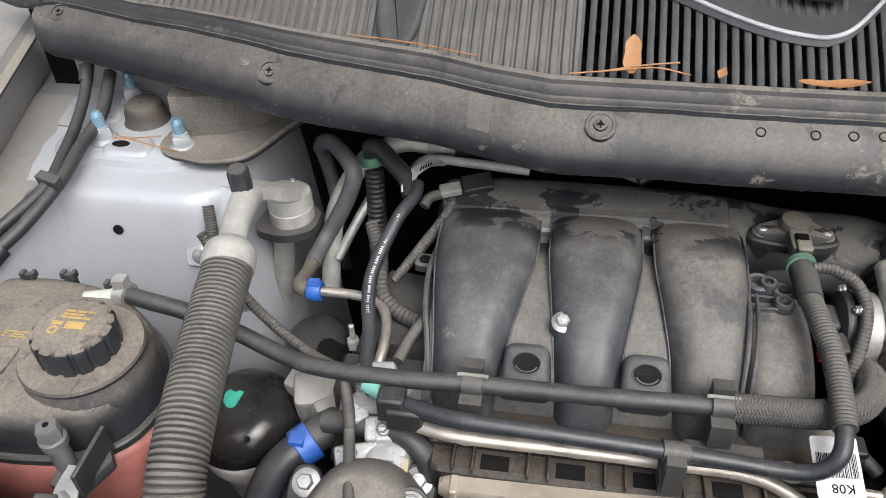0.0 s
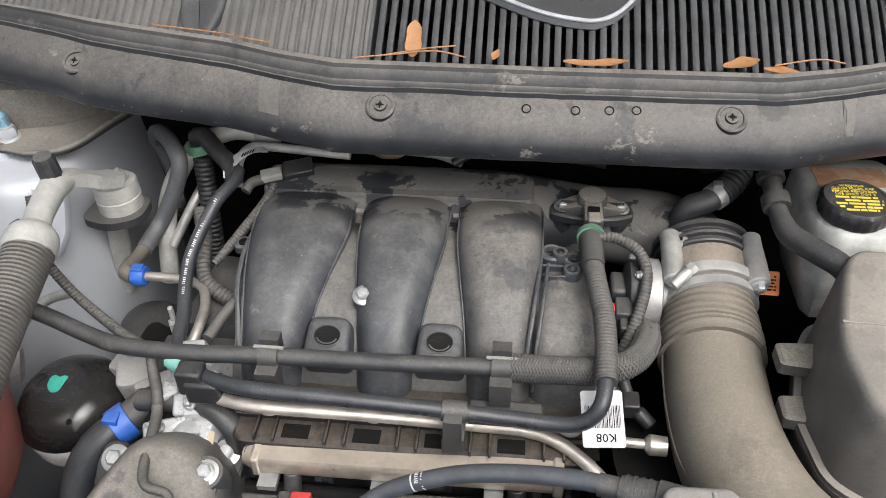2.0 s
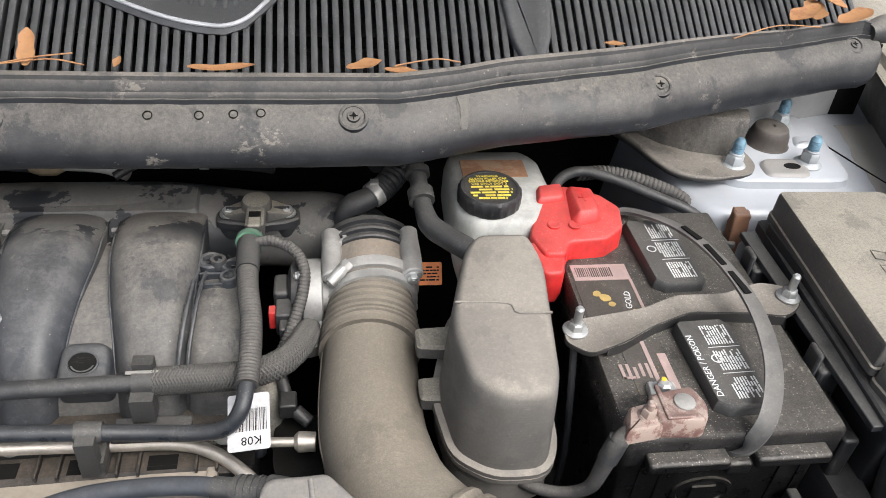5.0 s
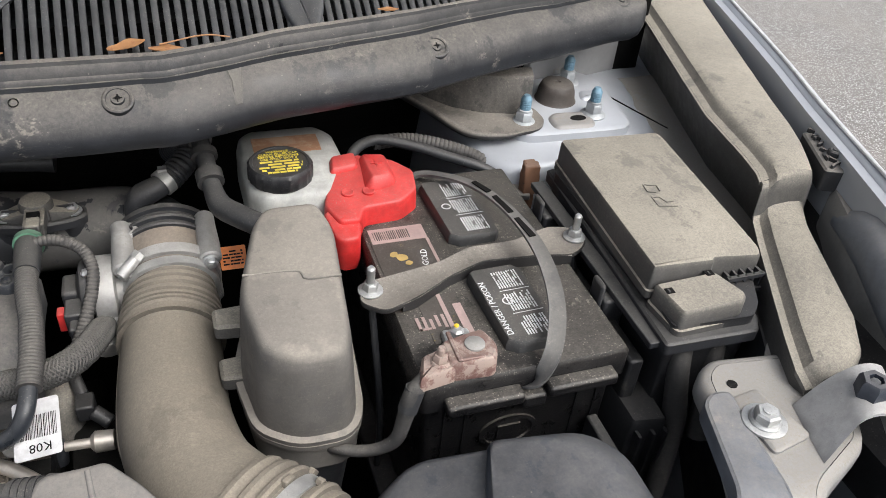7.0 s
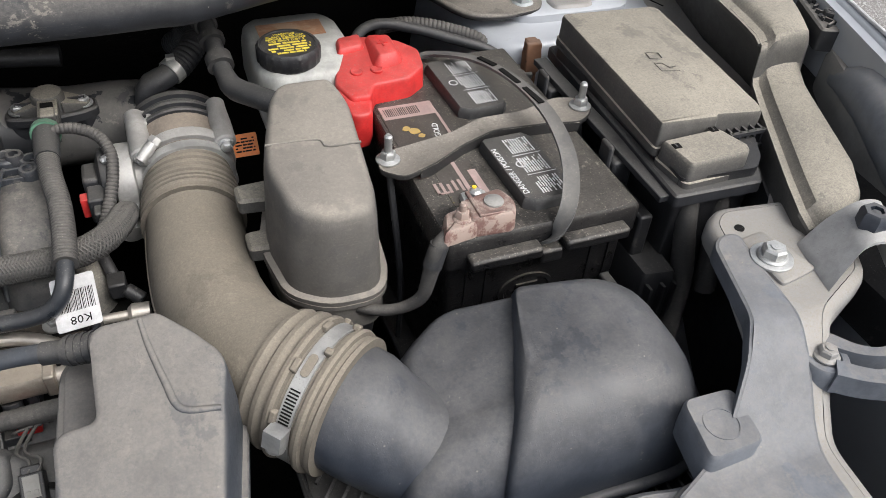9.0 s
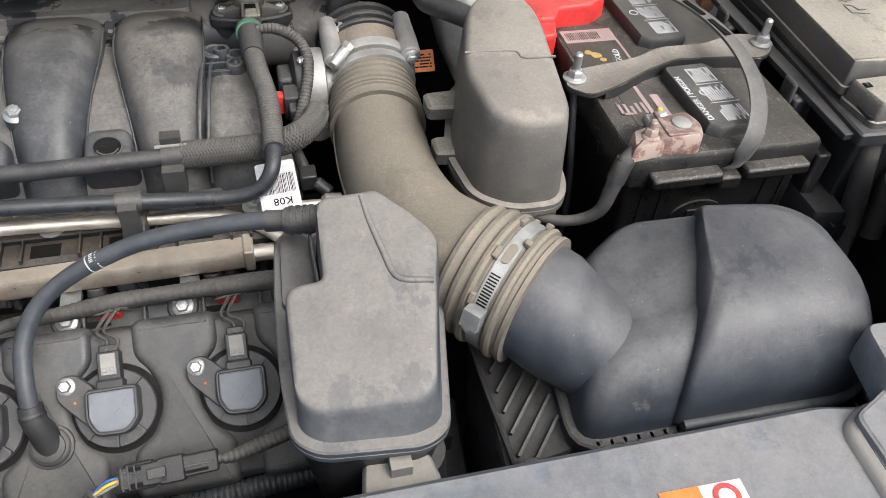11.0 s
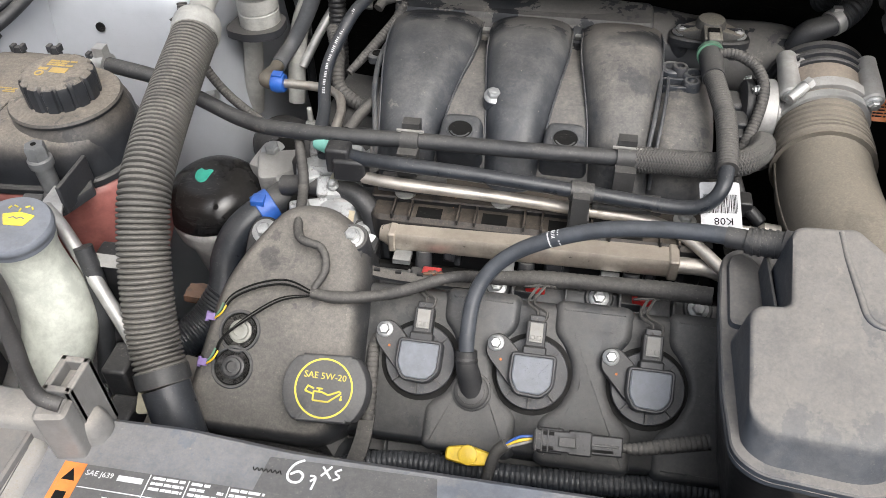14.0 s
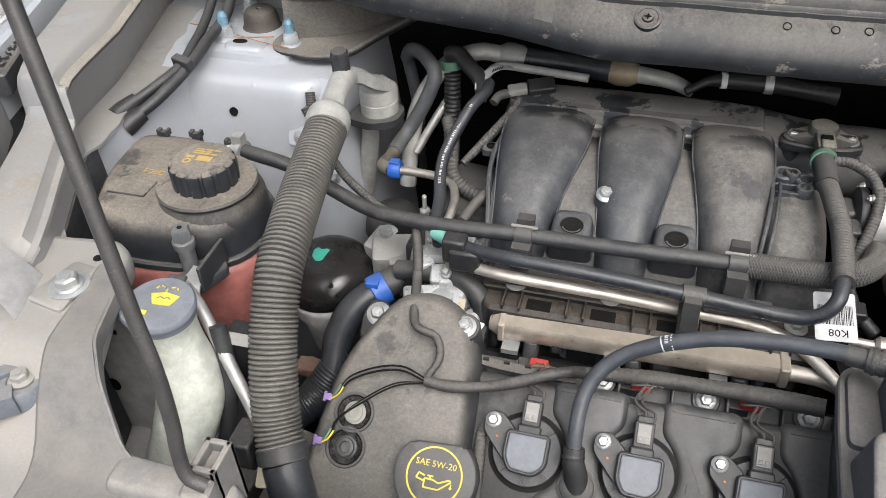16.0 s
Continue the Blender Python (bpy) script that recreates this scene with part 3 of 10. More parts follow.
# ---- windscreen, beyond the cowl ----
glass, gn, gl, gb = material("windscreen_glass")
gb.inputs["Base Color"].default_value = (0.02, 0.025, 0.03, 1)
gb.inputs["Roughness"].default_value = 0.05
solo("windscreen", ([(-0.75, 0.83, 1.17), (0.75, 0.83, 1.17), (0.62, 1.5, 1.56), (-0.62, 1.5, 1.56), (-0.75, 0.825, 1.165), (0.75, 0.825, 1.165), (0.62, 1.495, 1.55), (-0.62, 1.495, 1.55)],
                    [(0, 1, 2, 3), (7, 6, 5, 4), (0, 4, 5, 1), (1, 5, 6, 2), (2, 6, 7, 3), (3, 7, 4, 0)]), glass, "dark sloping windscreen glass", "windscreen", kind="structure")

# ---- raised hood, held up by the prop rod ----
hood = thing("hood", "raised hood with a dark insulated underside", "hood", (0, 0.85, 1.2), kind="structure")
hl = []
for k in range(9):
    s = k / 8
    y, z = 0.86 - 0.64 * s, 1.16 + 0.83 * s + 0.05 * math.sin(math.pi * s)
    w = 0.8 - 0.12 * s
    hl.append([(-w, y, z), (w, y, z), (w, y + 0.016, z + 0.012), (-w, y + 0.016, z + 0.012)])
part("lining", rings(hl), void, hood, "black insulation")
part("skin", rings([[(x * 1.01, y + 0.022, z + 0.018) for x, y, z in l[:2]] + [(x * 1.01, y + 0.026, z + 0.022) for x, y, z in l[2:]] for l in hl]), paint, hood)

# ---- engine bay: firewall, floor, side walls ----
# closing walls in near-black, which paints in the bay's deep shade
solo("firewall", block(-0.86, 0.86, 0.72, 0.75, 0.25, 1.06), void, "firewall behind the engine, near-black for shade", "wall", kind="structure")
solo("undertray", block(-0.86, 0.86, -0.25, 0.75, 0.24, 0.26), void, "undertray added below the engine, near-black for shade", "undertray", kind="structure")
solo("radiator", block(-0.5, 0.5, -0.16, -0.12, 0.28, 0.86), void, "radiator behind the front cover, near-black for shade", "radiator", kind="structure")


cap_brown = dusty("brown_rubber_cap", (0.045, 0.036, 0.032), 0.3, 0.6, patch=0.5)
stud_grey = dusty("dull_zinc_nut", (0.42, 0.45, 0.47), 0.25, 0.45, metal=0.5, patch=0.5)


def strut_tower(sx):
    """Painted strut tower with its top plate; sx: -1 or 1."""
    t = thing("strut_tower", "silver painted strut tower with a flat top", "strut tower", (sx * 0.68, 0.62, 0.3), group="strut towers", kind="structure")
    m = Matrix.Translation((sx * 0.682, 0.628, 0))
    tw = outline([(-0.2, 0.14), (-0.2, -0.135), (0.115, -0.135), (0.148, -0.09), (0.148, 0.14)] if sx < 0 else [(0.2, -0.135), (0.2, 0.14), (-0.148, 0.14), (-0.148, -0.09), (-0.115, -0.135)], [0.01, 0.05, 0.06, 0.06, 0.01] if sx < 0 else [0.05, 0.01, 0.01, 0.06, 0.06], 8)
    part("tower_wall", moulded(tw, [(0.42, -0.05), (0.7, -0.028), (0.88, -0.01), (0.932, -0.003), (0.945, 0.0), (0.952, 0.004), (0.957, 0.013)], m), paint, t, sharp=60)
    part("top_plate", moulded(outline([(-0.088, -0.085), (0.075, -0.09), (0.09, 0.05), (0.06, 0.085), (-0.06, 0.085), (-0.092, 0.02)], 0.03), [(0.955, 0), (0.966, 0.001), (0.969, 0.006)], m), paint, t, "raised plate")
    if sx > 0:
        part("plate_seam", merge(moved(block(-0.0006, 0.0006, -0.09, 0.09, 0.956, 0.9585), m @ Matrix.Translation((sx * 0.095, 0.0, 0)) @ Matrix.Rotation(sx * 0.35, 4, "Z"))), black_ink_or_shade, t, "dark seam between plates")
    part("cap", turned([(0.027, 0.966), (0.0275, 0.969), (0.0255, 0.971), (0.024, 0.983), (0.021, 0.991), (0.019, 0.993), (0.004, 0.994), (0.003, 0.992)], m @ Matrix.Translation((-sx * 0.0, -0.002, 0)), 36), cap_brown, t, "dusty brown rubber centre cap", sharp=50)
    ear = [(-0.03, -0.018), (0.022, -0.02), (0.03, -0.004), (0.024, 0.018), (-0.02, 0.02), (-0.03, 0.008)]
    part("drain_dish", moulded(outline([(sx * a, b) for a, b in ear], 0.01), [(-0.001, -0.003), (0.002, 0), (0.0045, 0.002), (0.0052, 0.005), (0.005, 0.009)], m @ Matrix.Translation((-sx * 0.004, -0.062, 0.9675))), paint_silvery if sx > 0 else paint, t, "raised pressing round the drain hole", sharp=60)
    # no opening is cut: a black disc paints the hole's shade
    part("drain_hole", turned([(0.0085, 0.0), (0.0085, 0.0008), (0.0075, 0.001), (0.007, 0.0004), (0.001, 0.0004)], m @ Matrix.Translation((sx * 0.004, -0.062, 0.9723)) @ Matrix.Diagonal((1.25, 0.75, 1, 1)), 20), black_ink_or_shade, t, "black oval disc painted as hole shade")
    part("rear_pressing", moulded(outline([(sx * a, b) for a, b in ((-0.01, -0.014), (0.02, -0.016), (0.026, 0.008), (0.0, 0.014))], 0.01), [(-0.001, -0.002), (0.003, 0.001), (0.0045, 0.004), (0.005, 0.008)], m @ Matrix.Translation((sx * 0.042, 0.0, 0.9675))), paint, t, "raised pressing", sharp=60)
    for dx, dy in ((-0.1, -0.112), (-0.045, -0.118), (0.02, -0.116), (0.085, -0.1)):
        part("dimple", turned([(0.0052, 0.0), (0.0048, 0.0016), (0.003, 0.0024), (0.0008, 0.0026)], basis(tuple(m @ Vector((sx * dx, dy - 0.012, 0.949))), (1, 0, 0), (0, -0.75, 0.66)), 16), paint, t)
    for x, y in ((-0.069, -0.056), (0.03, -0.052), (0.037, 0.04)):
        mm = m @ Matrix.Translation((sx * x, y, 0.969))
        b = part("stud", merge(turned([(0.0165, 0.0), (0.0165, 0.002), (0.014, 0.0045), (0.0115, 0.006)], mm, 28), turned([(0.0112, 0.004), (0.0112, 0.0155), (0.0095, 0.0175)], mm, 6), turned([(0.0085, 0.016), (0.0085, 0.0195), (0.0068, 0.0205)], mm, 18)), stud_grey, t, "dull grey flange nut")
        tip = [(0.0066 + (0.0005 if k % 2 else 0.0), 0.02 + 0.0012 * k) for k in range(12)]
        part("stud_tip", turned(tip + [(0.0055, 0.036), (0.004, 0.0385), (0.001, 0.039)], mm, 16), blue_cap, b, "bluish threaded stud end", sharp=20)
    part("weld_hole", turned([(0.006, -0.001), (0.006, 0.001), (0.003, 0.0012)], basis((sx * 0.668, 0.4855, 0.912), (1, 0, 0), (0, -1, 0.12)), 14), black_ink_or_shade, t, "small black disc painted as hole shade")
    # outer shelf and inner wing wall
    part("apron", moulded([(sx * a, b) for a, b in ((0.72, 0.1), (0.76, 0.3), (0.73, 0.5), (0.73, 0.8), (0.9, 0.8), (0.86, 0.5), (0.8, 0.3), (0.75, 0.1))], [(0.3, 0.0), (0.945, 0), (0.952, 0.003)]), paint, t, "painted inner wing beside the tower")
    return t


for sx in (-1, 1):
    strut_tower(sx)

rng = random.Random(7)

# ---- engine: block and heads below the covers ----
sensor_bolt = dusty("pale_dusty_bolt", (0.42, 0.42, 0.4), 0.4, 0.45, metal=0.4, patch=0.5)
engine = thing("engine_block", "dusty engine block and cylinder head castings, near-black for bay shade", "engine", (-0.12, 0.25, 0.4))
# block, head and valley are coloured near-black in place of shade
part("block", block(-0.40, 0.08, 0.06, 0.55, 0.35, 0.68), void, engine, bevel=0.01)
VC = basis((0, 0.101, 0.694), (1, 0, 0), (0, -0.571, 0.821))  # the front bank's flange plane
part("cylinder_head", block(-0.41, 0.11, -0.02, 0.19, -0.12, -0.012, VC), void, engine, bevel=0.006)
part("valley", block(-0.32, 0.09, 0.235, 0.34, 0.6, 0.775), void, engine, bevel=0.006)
under_mat = dusty("grimy_black_plastic", (0.014, 0.014, 0.015), 0.45, 0.4, up=1.0, patch=1.0, speck=0.25, dust=(0.18, 0.145, 0.11), sand=0.5, scale=2.5)
part("lower_manifold", moulded(outline([(-0.285, 0.275), (0.06, 0.275), (0.06, 0.345), (-0.285, 0.345)], 0.012), [(0.75, 0), (0.838, 0), (0.843, 0.004)]), under_mat, engine, "dusty black lower manifold")
part("manifold_step", moulded(outline([(-0.288, 0.3), (0.064, 0.3), (0.064, 0.35), (-0.288, 0.35)], 0.006), [(0.84, 0), (0.8475, 0.0), (0.849, 0.0015)]), under_mat, engine, "stepped joint face")
for i in range(5):
    x = -0.262 + i * 0.068
    part("joint_rib", merge(block(x, x + 0.0025, 0.2735, 0.3, 0.842, 0.849), block(x + 0.018, x + 0.0205, 0.2735, 0.3, 0.842, 0.848)), under_mat, engine, bevel=0.0006)
    # thin black slab on the surface, painted as the slot's shade
    part("joint_slot", block(x + 0.026, x + 0.052, 0.279, 0.295, 0.8428, 0.8436), black_ink_or_shade, engine, "dark slot")
for x, y in ((-0.252, 0.309), (-0.15, 0.309), (-0.043, 0.309), (0.035, 0.309)):
    part("flange_bolt", hex_bolt(Matrix.Translation((x, y, 0.8492)), 0.0072, 0.006, 1.6), sensor_bolt, engine, "pale flange bolt")
for x, w in ((-0.205, 0.012), (-0.1, 0.02), (0.0, 0.012)):
    part("lug", merge(block(x, x + w, 0.262, 0.277, 0.8, 0.828), block(x + 0.002, x + w - 0.002, 0.258, 0.264, 0.806, 0.822)), plastic, engine, bevel=0.0012)
for i in range(9):
    x = -0.27 + i * 0.038
    part("rib", block(x, x + 0.006, 0.268, 0.276, 0.79, 0.832), plastic, engine)

# ---- front valve cover ----
cover = thing("valve_cover", "dusty black plastic valve cover of the front cylinder bank", "valve cover", (-0.12, 0.12, 0.72))
CT = 0.048  # height of the cover's flat over its flange
part("flange", moulded(outline([(-0.30, -0.008), (0.10, -0.008), (0.10, 0.178), (-0.30, 0.178)], 0.01), [(-0.012, 0), (0.002, 0), (0.004, 0.002)], VC), cover_mat, cover)
part("shell", moulded(outline([(-0.31, 0.004), (0.097, 0.004), (0.097, 0.16), (-0.31, 0.16)], 0.024), [(0, 0), (CT * 0.55, 0.002), (CT * 0.78, 0.0045), (CT * 0.93, 0.008), (CT, 0.0115)], VC), cover_mat, cover, sharp=70)
# waves of the cover between its bolts
for u in (-0.235, -0.178, -0.128, -0.075, -0.022, 0.03, 0.078):
    part("edge_rib", moved(block(-0.0014, 0.0014, -0.011, 0.011, 0, 0.018), VC @ Matrix.Translation((u, 0.166, 0.0))), cover_mat, cover, bevel=0.0008)
    part("edge_rib", moved(block(-0.0014, 0.0014, -0.009, 0.006, 0, 0.016), VC @ Matrix.Translation((u, 0.001, 0.0))), cover_mat, cover, bevel=0.0008)
for u, v in ((-0.145, 0.172), (-0.042, 0.172), (0.055, 0.172), (-0.152, 0.0), (-0.054, 0.0), (0.04, 0.0)):
    part("boss", turned([(0.015, -0.01), (0.0148, 0.004), (0.013, 0.006)], VC @ Matrix.Translation((u, v, 0)), 24), cover_mat, cover)
    part("bolt", hex_bolt(VC @ Matrix.Translation((u, v, 0.006)), 0.0066, 0.006, 1.55), zinc, cover, "zinc flange bolt")
# raised fields between the coils, with channels to each coil
def field(u0, u1):
    """One raised field of the cover between two coils at u0 and u1."""
    a = [(0.012, 0.008), (0.012, 0.044), (0.029, 0.058), (0.0385, 0.078), (0.0385, 0.096), (0.03, 0.116), (0.019, 0.128), (0.019, 0.156)]
    pts = [(u0 + x, y) for x, y in a] + [(u1 - x, y) for x, y in reversed(a)]
    return outline(pts[::-1], 0.007, 5)


for u0, u1 in ((-0.206, -0.1), (-0.1, 0.006)):
    part("raised_field", moulded(field(u0, u1), [(CT - 0.006, -0.004), (CT + 0.001, -0.0015), (CT + 0.0034, 0.001), (CT + 0.0045, 0.0035), (CT + 0.005, 0.0065)], VC), cover_mat, cover, sharp=65)
part("raised_field", moulded(outline([(0.006 + x, y) for x, y in ((0.012, 0.008), (0.088, 0.008), (0.088, 0.156), (0.019, 0.156), (0.019, 0.128), (0.03, 0.116), (0.0385, 0.096), (0.0385, 0.078), (0.029, 0.058), (0.012, 0.044))], 0.007, 5), [(CT - 0.006, -0.004), (CT + 0.001, -0.0015), (CT + 0.0034, 0.001), (CT + 0.0045, 0.0035), (CT + 0.005, 0.0065)], VC), cover_mat, cover, sharp=65)
for u in (-0.206, -0.1, 0.006):
    # flat near-black ring that paints the shaded gap round the coil
    part("coil_shade_ring", turned([(0.0385, CT - 0.002), (0.0385, CT + 0.0012), (0.034, CT + 0.0012)], VC @ Matrix.Translation((u, 0.086, 0)), 40), void, cover, "black ring painted as shade round the coil")
# taller end with the oil filler
hump = outline([(-0.432, -0.012), (-0.272, -0.012), (-0.258, 0.05), (-0.262, 0.15), (-0.278, 0.2), (-0.315, 0.232), (-0.365, 0.228), (-0.41, 0.15)], [0.036, 0.03, 0.03, 0.03, 0.03, 0.03, 0.034, 0.036])
part("filler_housing", moulded(hump, [(-0.05, 0), (0.035, 0.0005), (0.056, 0.002), (0.068, 0.005), (0.076, 0.009), (0.081, 0.014), (0.082, 0.017)], VC, lambda x, y, h: (-0.18 * max(0, y - 0.12) if h > 0.03 else 0)), cover_dusty, cover, "taller dusty housing round the oil filler", sharp=50)
sensor_grey = dusty("grey_sensor_plastic", (0.3, 0.3, 0.27), 0.3, 0.5)
part("front_skirt", moulded(outline([(-0.432, -0.045), (-0.262, -0.045), (-0.262, 0.01), (-0.432, 0.01)], 0.01), [(-0.1, 0), (0.012, 0.0), (0.034, 0.006), (0.048, 0.014), (0.058, 0.024)], VC), cover_mat, cover, "dark front skirt", sharp=60)
for (x, y) in ((-0.377, 0.089), (-0.378, 0.055)):
    m = VC @ Matrix.Translation((x, y, 0.079))
    part("sensor_well", turned([(0.021, -0.01), (0.0205, 0.0035), (0.0195, 0.0045), (0.0178, 0.0045), (0.017, 0.003)], m, 32), cover_mat, cover, "raised round rim")
    # near-black disc painted in for the shade inside the well
    part("well_shade", turned([(0.0172, 0.0), (0.0172, 0.0036), (0.016, 0.003), (0.004, 0.003)], m, 28), void, cover, "black disc painted as the sensor well's shade")
    part("sensor", turned([(0.0115, 0.001), (0.011, 0.0045), (0.009, 0.0055), (0.0085, 0.008), (0.0055, 0.0085), (0.005, 0.0065), (0.001, 0.0065)], m @ Matrix.Translation((0.001, 0, 0)), 24), sensor_grey if y > 0.07 else plastic, cover, "pale round sensor top" if y > 0.07 else "black round sensor top")
for x, y, z in ((-0.2893, 0.2275, 0.854),):
    em = basis((x, y, z), (1, 0, 0), (0, -0.3, 0.95))
    ear = part("bolt_ear", merge(turned([(0.0165, -0.03), (0.0165, -0.002), (0.0152, 0.0), (0.0128, 0.0), (0.0125, -0.0015)], em, 32), moved(block(-0.004, 0.012, -0.034, -0.012, -0.03, -0.003), em)), plastic, cover, "black bolt ear")
    part("washer", turned([(0.0122, -0.002), (0.0122, 0.0006), (0.0112, 0.001)], em, 28), alloy_clean, ear, "bright washer")
    part("ear_bolt", hex_bolt(em @ Matrix.Translation((0, 0, 0.001)), 0.0066, 0.006, 1.35), zinc, ear, "zinc bolt")
part("back_flange", strip([(-0.292, 0.232, 0.822), (-0.275, 0.222, 0.817), (-0.25, 0.2175, 0.816), (-0.21, 0.2165, 0.816), (-0.17, 0.217, 0.816)], 0.012, 0.004), cover_dusty, cover, "dusty gasket flange")
for i in range(5):
    part("flange_tooth", block(-0.268 + 0.022 * i, -0.262 + 0.022 * i, 0.2195, 0.2225, 0.814, 0.8205), plastic_clean, cover)
# breather port in the middle of the cover
m = VC @ Matrix.Translation((-0.154, 0.0625, CT))
part("breather_port", turned([(0.019, -0.002), (0.0185, 0.008), (0.016, 0.0095)], m, 28), cover_mat, cover)

cap_plastic = dusty("faded_cap_plastic", (0.05, 0.053, 0.06), 0.3, 0.5, patch=0.5, speck=0.06, sand=0.3)
oil_cap = thing("oil_filler_cap", "black oil cap with yellow oil can symbol", "oil cap", tuple(VC @ Vector((-0.281, 0.047, 0.08))))
OC = VC @ Matrix.Translation((-0.281, 0.047, 0.08))
def lobes(a, z):
    """Round cap with two flats cut across it, front and back."""
    s = abs(math.sin(a - 0.06))
    r = min(1.17, 0.9 / max(s, 1e-3))
    return r if abs(math.cos(a - 0.06)) < 0.62 else 1.17 - 0.1 * max(0.0, s - 0.72) / 0.07

part("cap", turned([(0.032, 0), (0.0335, 0.004), (0.0335, 0.024), (0.0326, 0.0272), (0.0312, 0.0282), (0.004, 0.0284)], OC, 128, lobes), cap_plastic, oil_cap, sharp=35)
TOP = OC @ Matrix.Translation((0, 0, 0.0284))


def arc_ring(r, w, a0, a1, m, n=60, h=0.0004):
    loops = []
    for k in range(n + 1):
        a = a0 + (a1 - a0) * k / n
        c, s = math.cos(a), math.sin(a)
        loops.append([((r - w) * c, (r - w) * s, 0), ((r + w) * c, (r + w) * s, 0), ((r + w) * c, (r + w) * s, h), ((r - w) * c, (r - w) * s, h)])
    return moved(rings(loops), m)


part("ring_print", arc_ring(0.0258, 0.0008, 0, 2 * math.pi, TOP), yellow_ink, oil_cap, "yellow printed ring")
part("words", lettering("SAE 5W-20", 0.0082, TOP @ Matrix.Translation((0, 0.0105, 0)), 0.0003), yellow_ink, oil_cap, "yellow print")
stroke = lambda *q: [tube([a, b], 0.0008, 6, 0.002) for a, b in zip(q[:-1], q[1:])]
can = stroke((-0.0085, -0.0035, 0), (-0.0085, -0.0115, 0), (0.0055, -0.0115, 0), (0.0165, -0.0025, 0), (0.0145, -0.0012, 0), (0.005, -0.0055, 0), (-0.001, -0.0035, 0), (-0.0085, -0.0035, 0)) + \
    stroke((-0.0085, -0.006, 0), (-0.0165, -0.004, 0), (-0.0145, 0.0008, 0), (-0.0085, -0.0012, 0)) + stroke((-0.0035, -0.0035, 0), (-0.0035, -0.0008, 0)) + stroke((-0.0062, -0.0006, 0), (-0.0006, -0.0006, 0)) + \
    [turned([(0.0003, 0), (0.0014, 0.0003), (0.0003, 0.0006)], Matrix.Translation((0.0168, -0.0078, 0)), 10), tube([(0.0168, -0.0045, 0), (0.0168, -0.0072, 0)], 0.0006, 6, 0.002)]
part("oil_can_symbol", moved(merge(*can), TOP), yellow_ink, oil_cap, "yellow oil can symbol")


# ---- ignition coils ----
def ignition_coil(u):
    """A coil on plug, with its own flat top, ear bolt and connector; built at the origin and set on the cover."""
    t = thing("ignition_coil", "dusty black ignition coil with a round base on the valve cover", "ignition coil", (0, 0, 0), group="ignition coils")
    part("base", turned([(0.0335, 0), (0.0335, 0.005), (0.0326, 0.0062), (0.012, 0.0064)], Matrix(), 44), coil_mat, t)
    for a in (0, 90, 180, 270, 315):
        part("web", moved(block(0.012, 0.0325, -0.0009, 0.0009, 0.003, 0.0105), Matrix.Rotation(radians(a - 45), 4, "Z")), plastic, t)
    body = outline([(-0.022, -0.008), (-0.014, -0.022), (0.011, -0.023), (0.0215, -0.012), (0.022, 0.018), (-0.021, 0.018)], 0.006)
    part("body", moulded(body, [(0.003, 0), (0.019, 0), (0.0215, 0.0006), (0.0225, 0.0016), (0.0225, 0.0028), (0.0212, 0.0034)]), coil_mat, t)
    part("top_cover", moulded(inset(body, 0.0036), [(0.0195, 0), (0.0222, 0.0002), (0.0228, 0.0012)]), dusty_top, t, "greyish filled top", sharp=15)
    part("neck_step", block(-0.011, 0.011, 0.014, 0.024, 0.004, 0.0215), plastic_clean, t, bevel=0.0015)
    part("paint_dot", turned([(0.0013, 0.0136), (0.0012, 0.0141), (0.0006, 0.0142)], Matrix.Translation((-0.03, 0.009, 0)), 10), orange_mat, t, "orange paint dot")
    part("ear", moulded(outline([(-0.046, 0.014), (-0.043, 0.031), (-0.03, 0.034), (-0.012, 0.018), (-0.012, -0.016), (-0.02, -0.014)], 0.008), [(0.002, 0), (0.012, 0), (0.0135, 0.001)]), plastic, t)
    part("ear_bolt", hex_bolt(Matrix.Translation((-0.036, 0.0235, 0.0135)), 0.0052, 0.0055, 1.5), zinc, t, "zinc bolt")
    c = part("connector", merge(block(-0.0092, 0.0092, 0.022, 0.048, 0.004, 0.0195), block(-0.0075, 0.0075, 0.046, 0.054, 0.005, 0.0165), block(-0.0098, 0.0098, 0.02, 0.025, 0.003, 0.0205)), plastic_clean, t, "black plug", bevel=0.0012)
    part("lock_tab", merge(block(-0.0062, 0.0062, 0.028, 0.046, 0.019, 0.0212), block(-0.0048, -0.001, 0.03, 0.034, 0.0212, 0.0222), block(0.001, 0.0048, 0.03, 0.034, 0.0212, 0.0222)), grey_tab, c, "light grey locking tab", bevel=0.0008)
    return t


coil_mat = dusty("coil_plastic", (0.034, 0.037, 0.044), 0.22, 0.42, patch=0.6)
dusty_top = dusty("coil_top_resin", (0.16, 0.177, 0.21), 0.25, 0.42, patch=0.6, speck=0.06, sand=0.1)
grey_tab = dusty("grey_tab_plastic", (0.27, 0.265, 0.25), 0.4, 0.5)
coil = ignition_coil(0)
coil.matrix_basis = VC @ Matrix.Translation((-0.206, 0.086, CT + 0.003))
for u in (-0.1, 0.006):
    copy_thing(coil, VC @ Matrix.Translation((u, 0.086, CT + 0.003)))

# ---- upper intake manifold ----
manifold = thing("intake_manifold", "dusty black plastic intake manifold with three broad curved runners", "intake manifold", (-0.1, 0.45, 0.8))


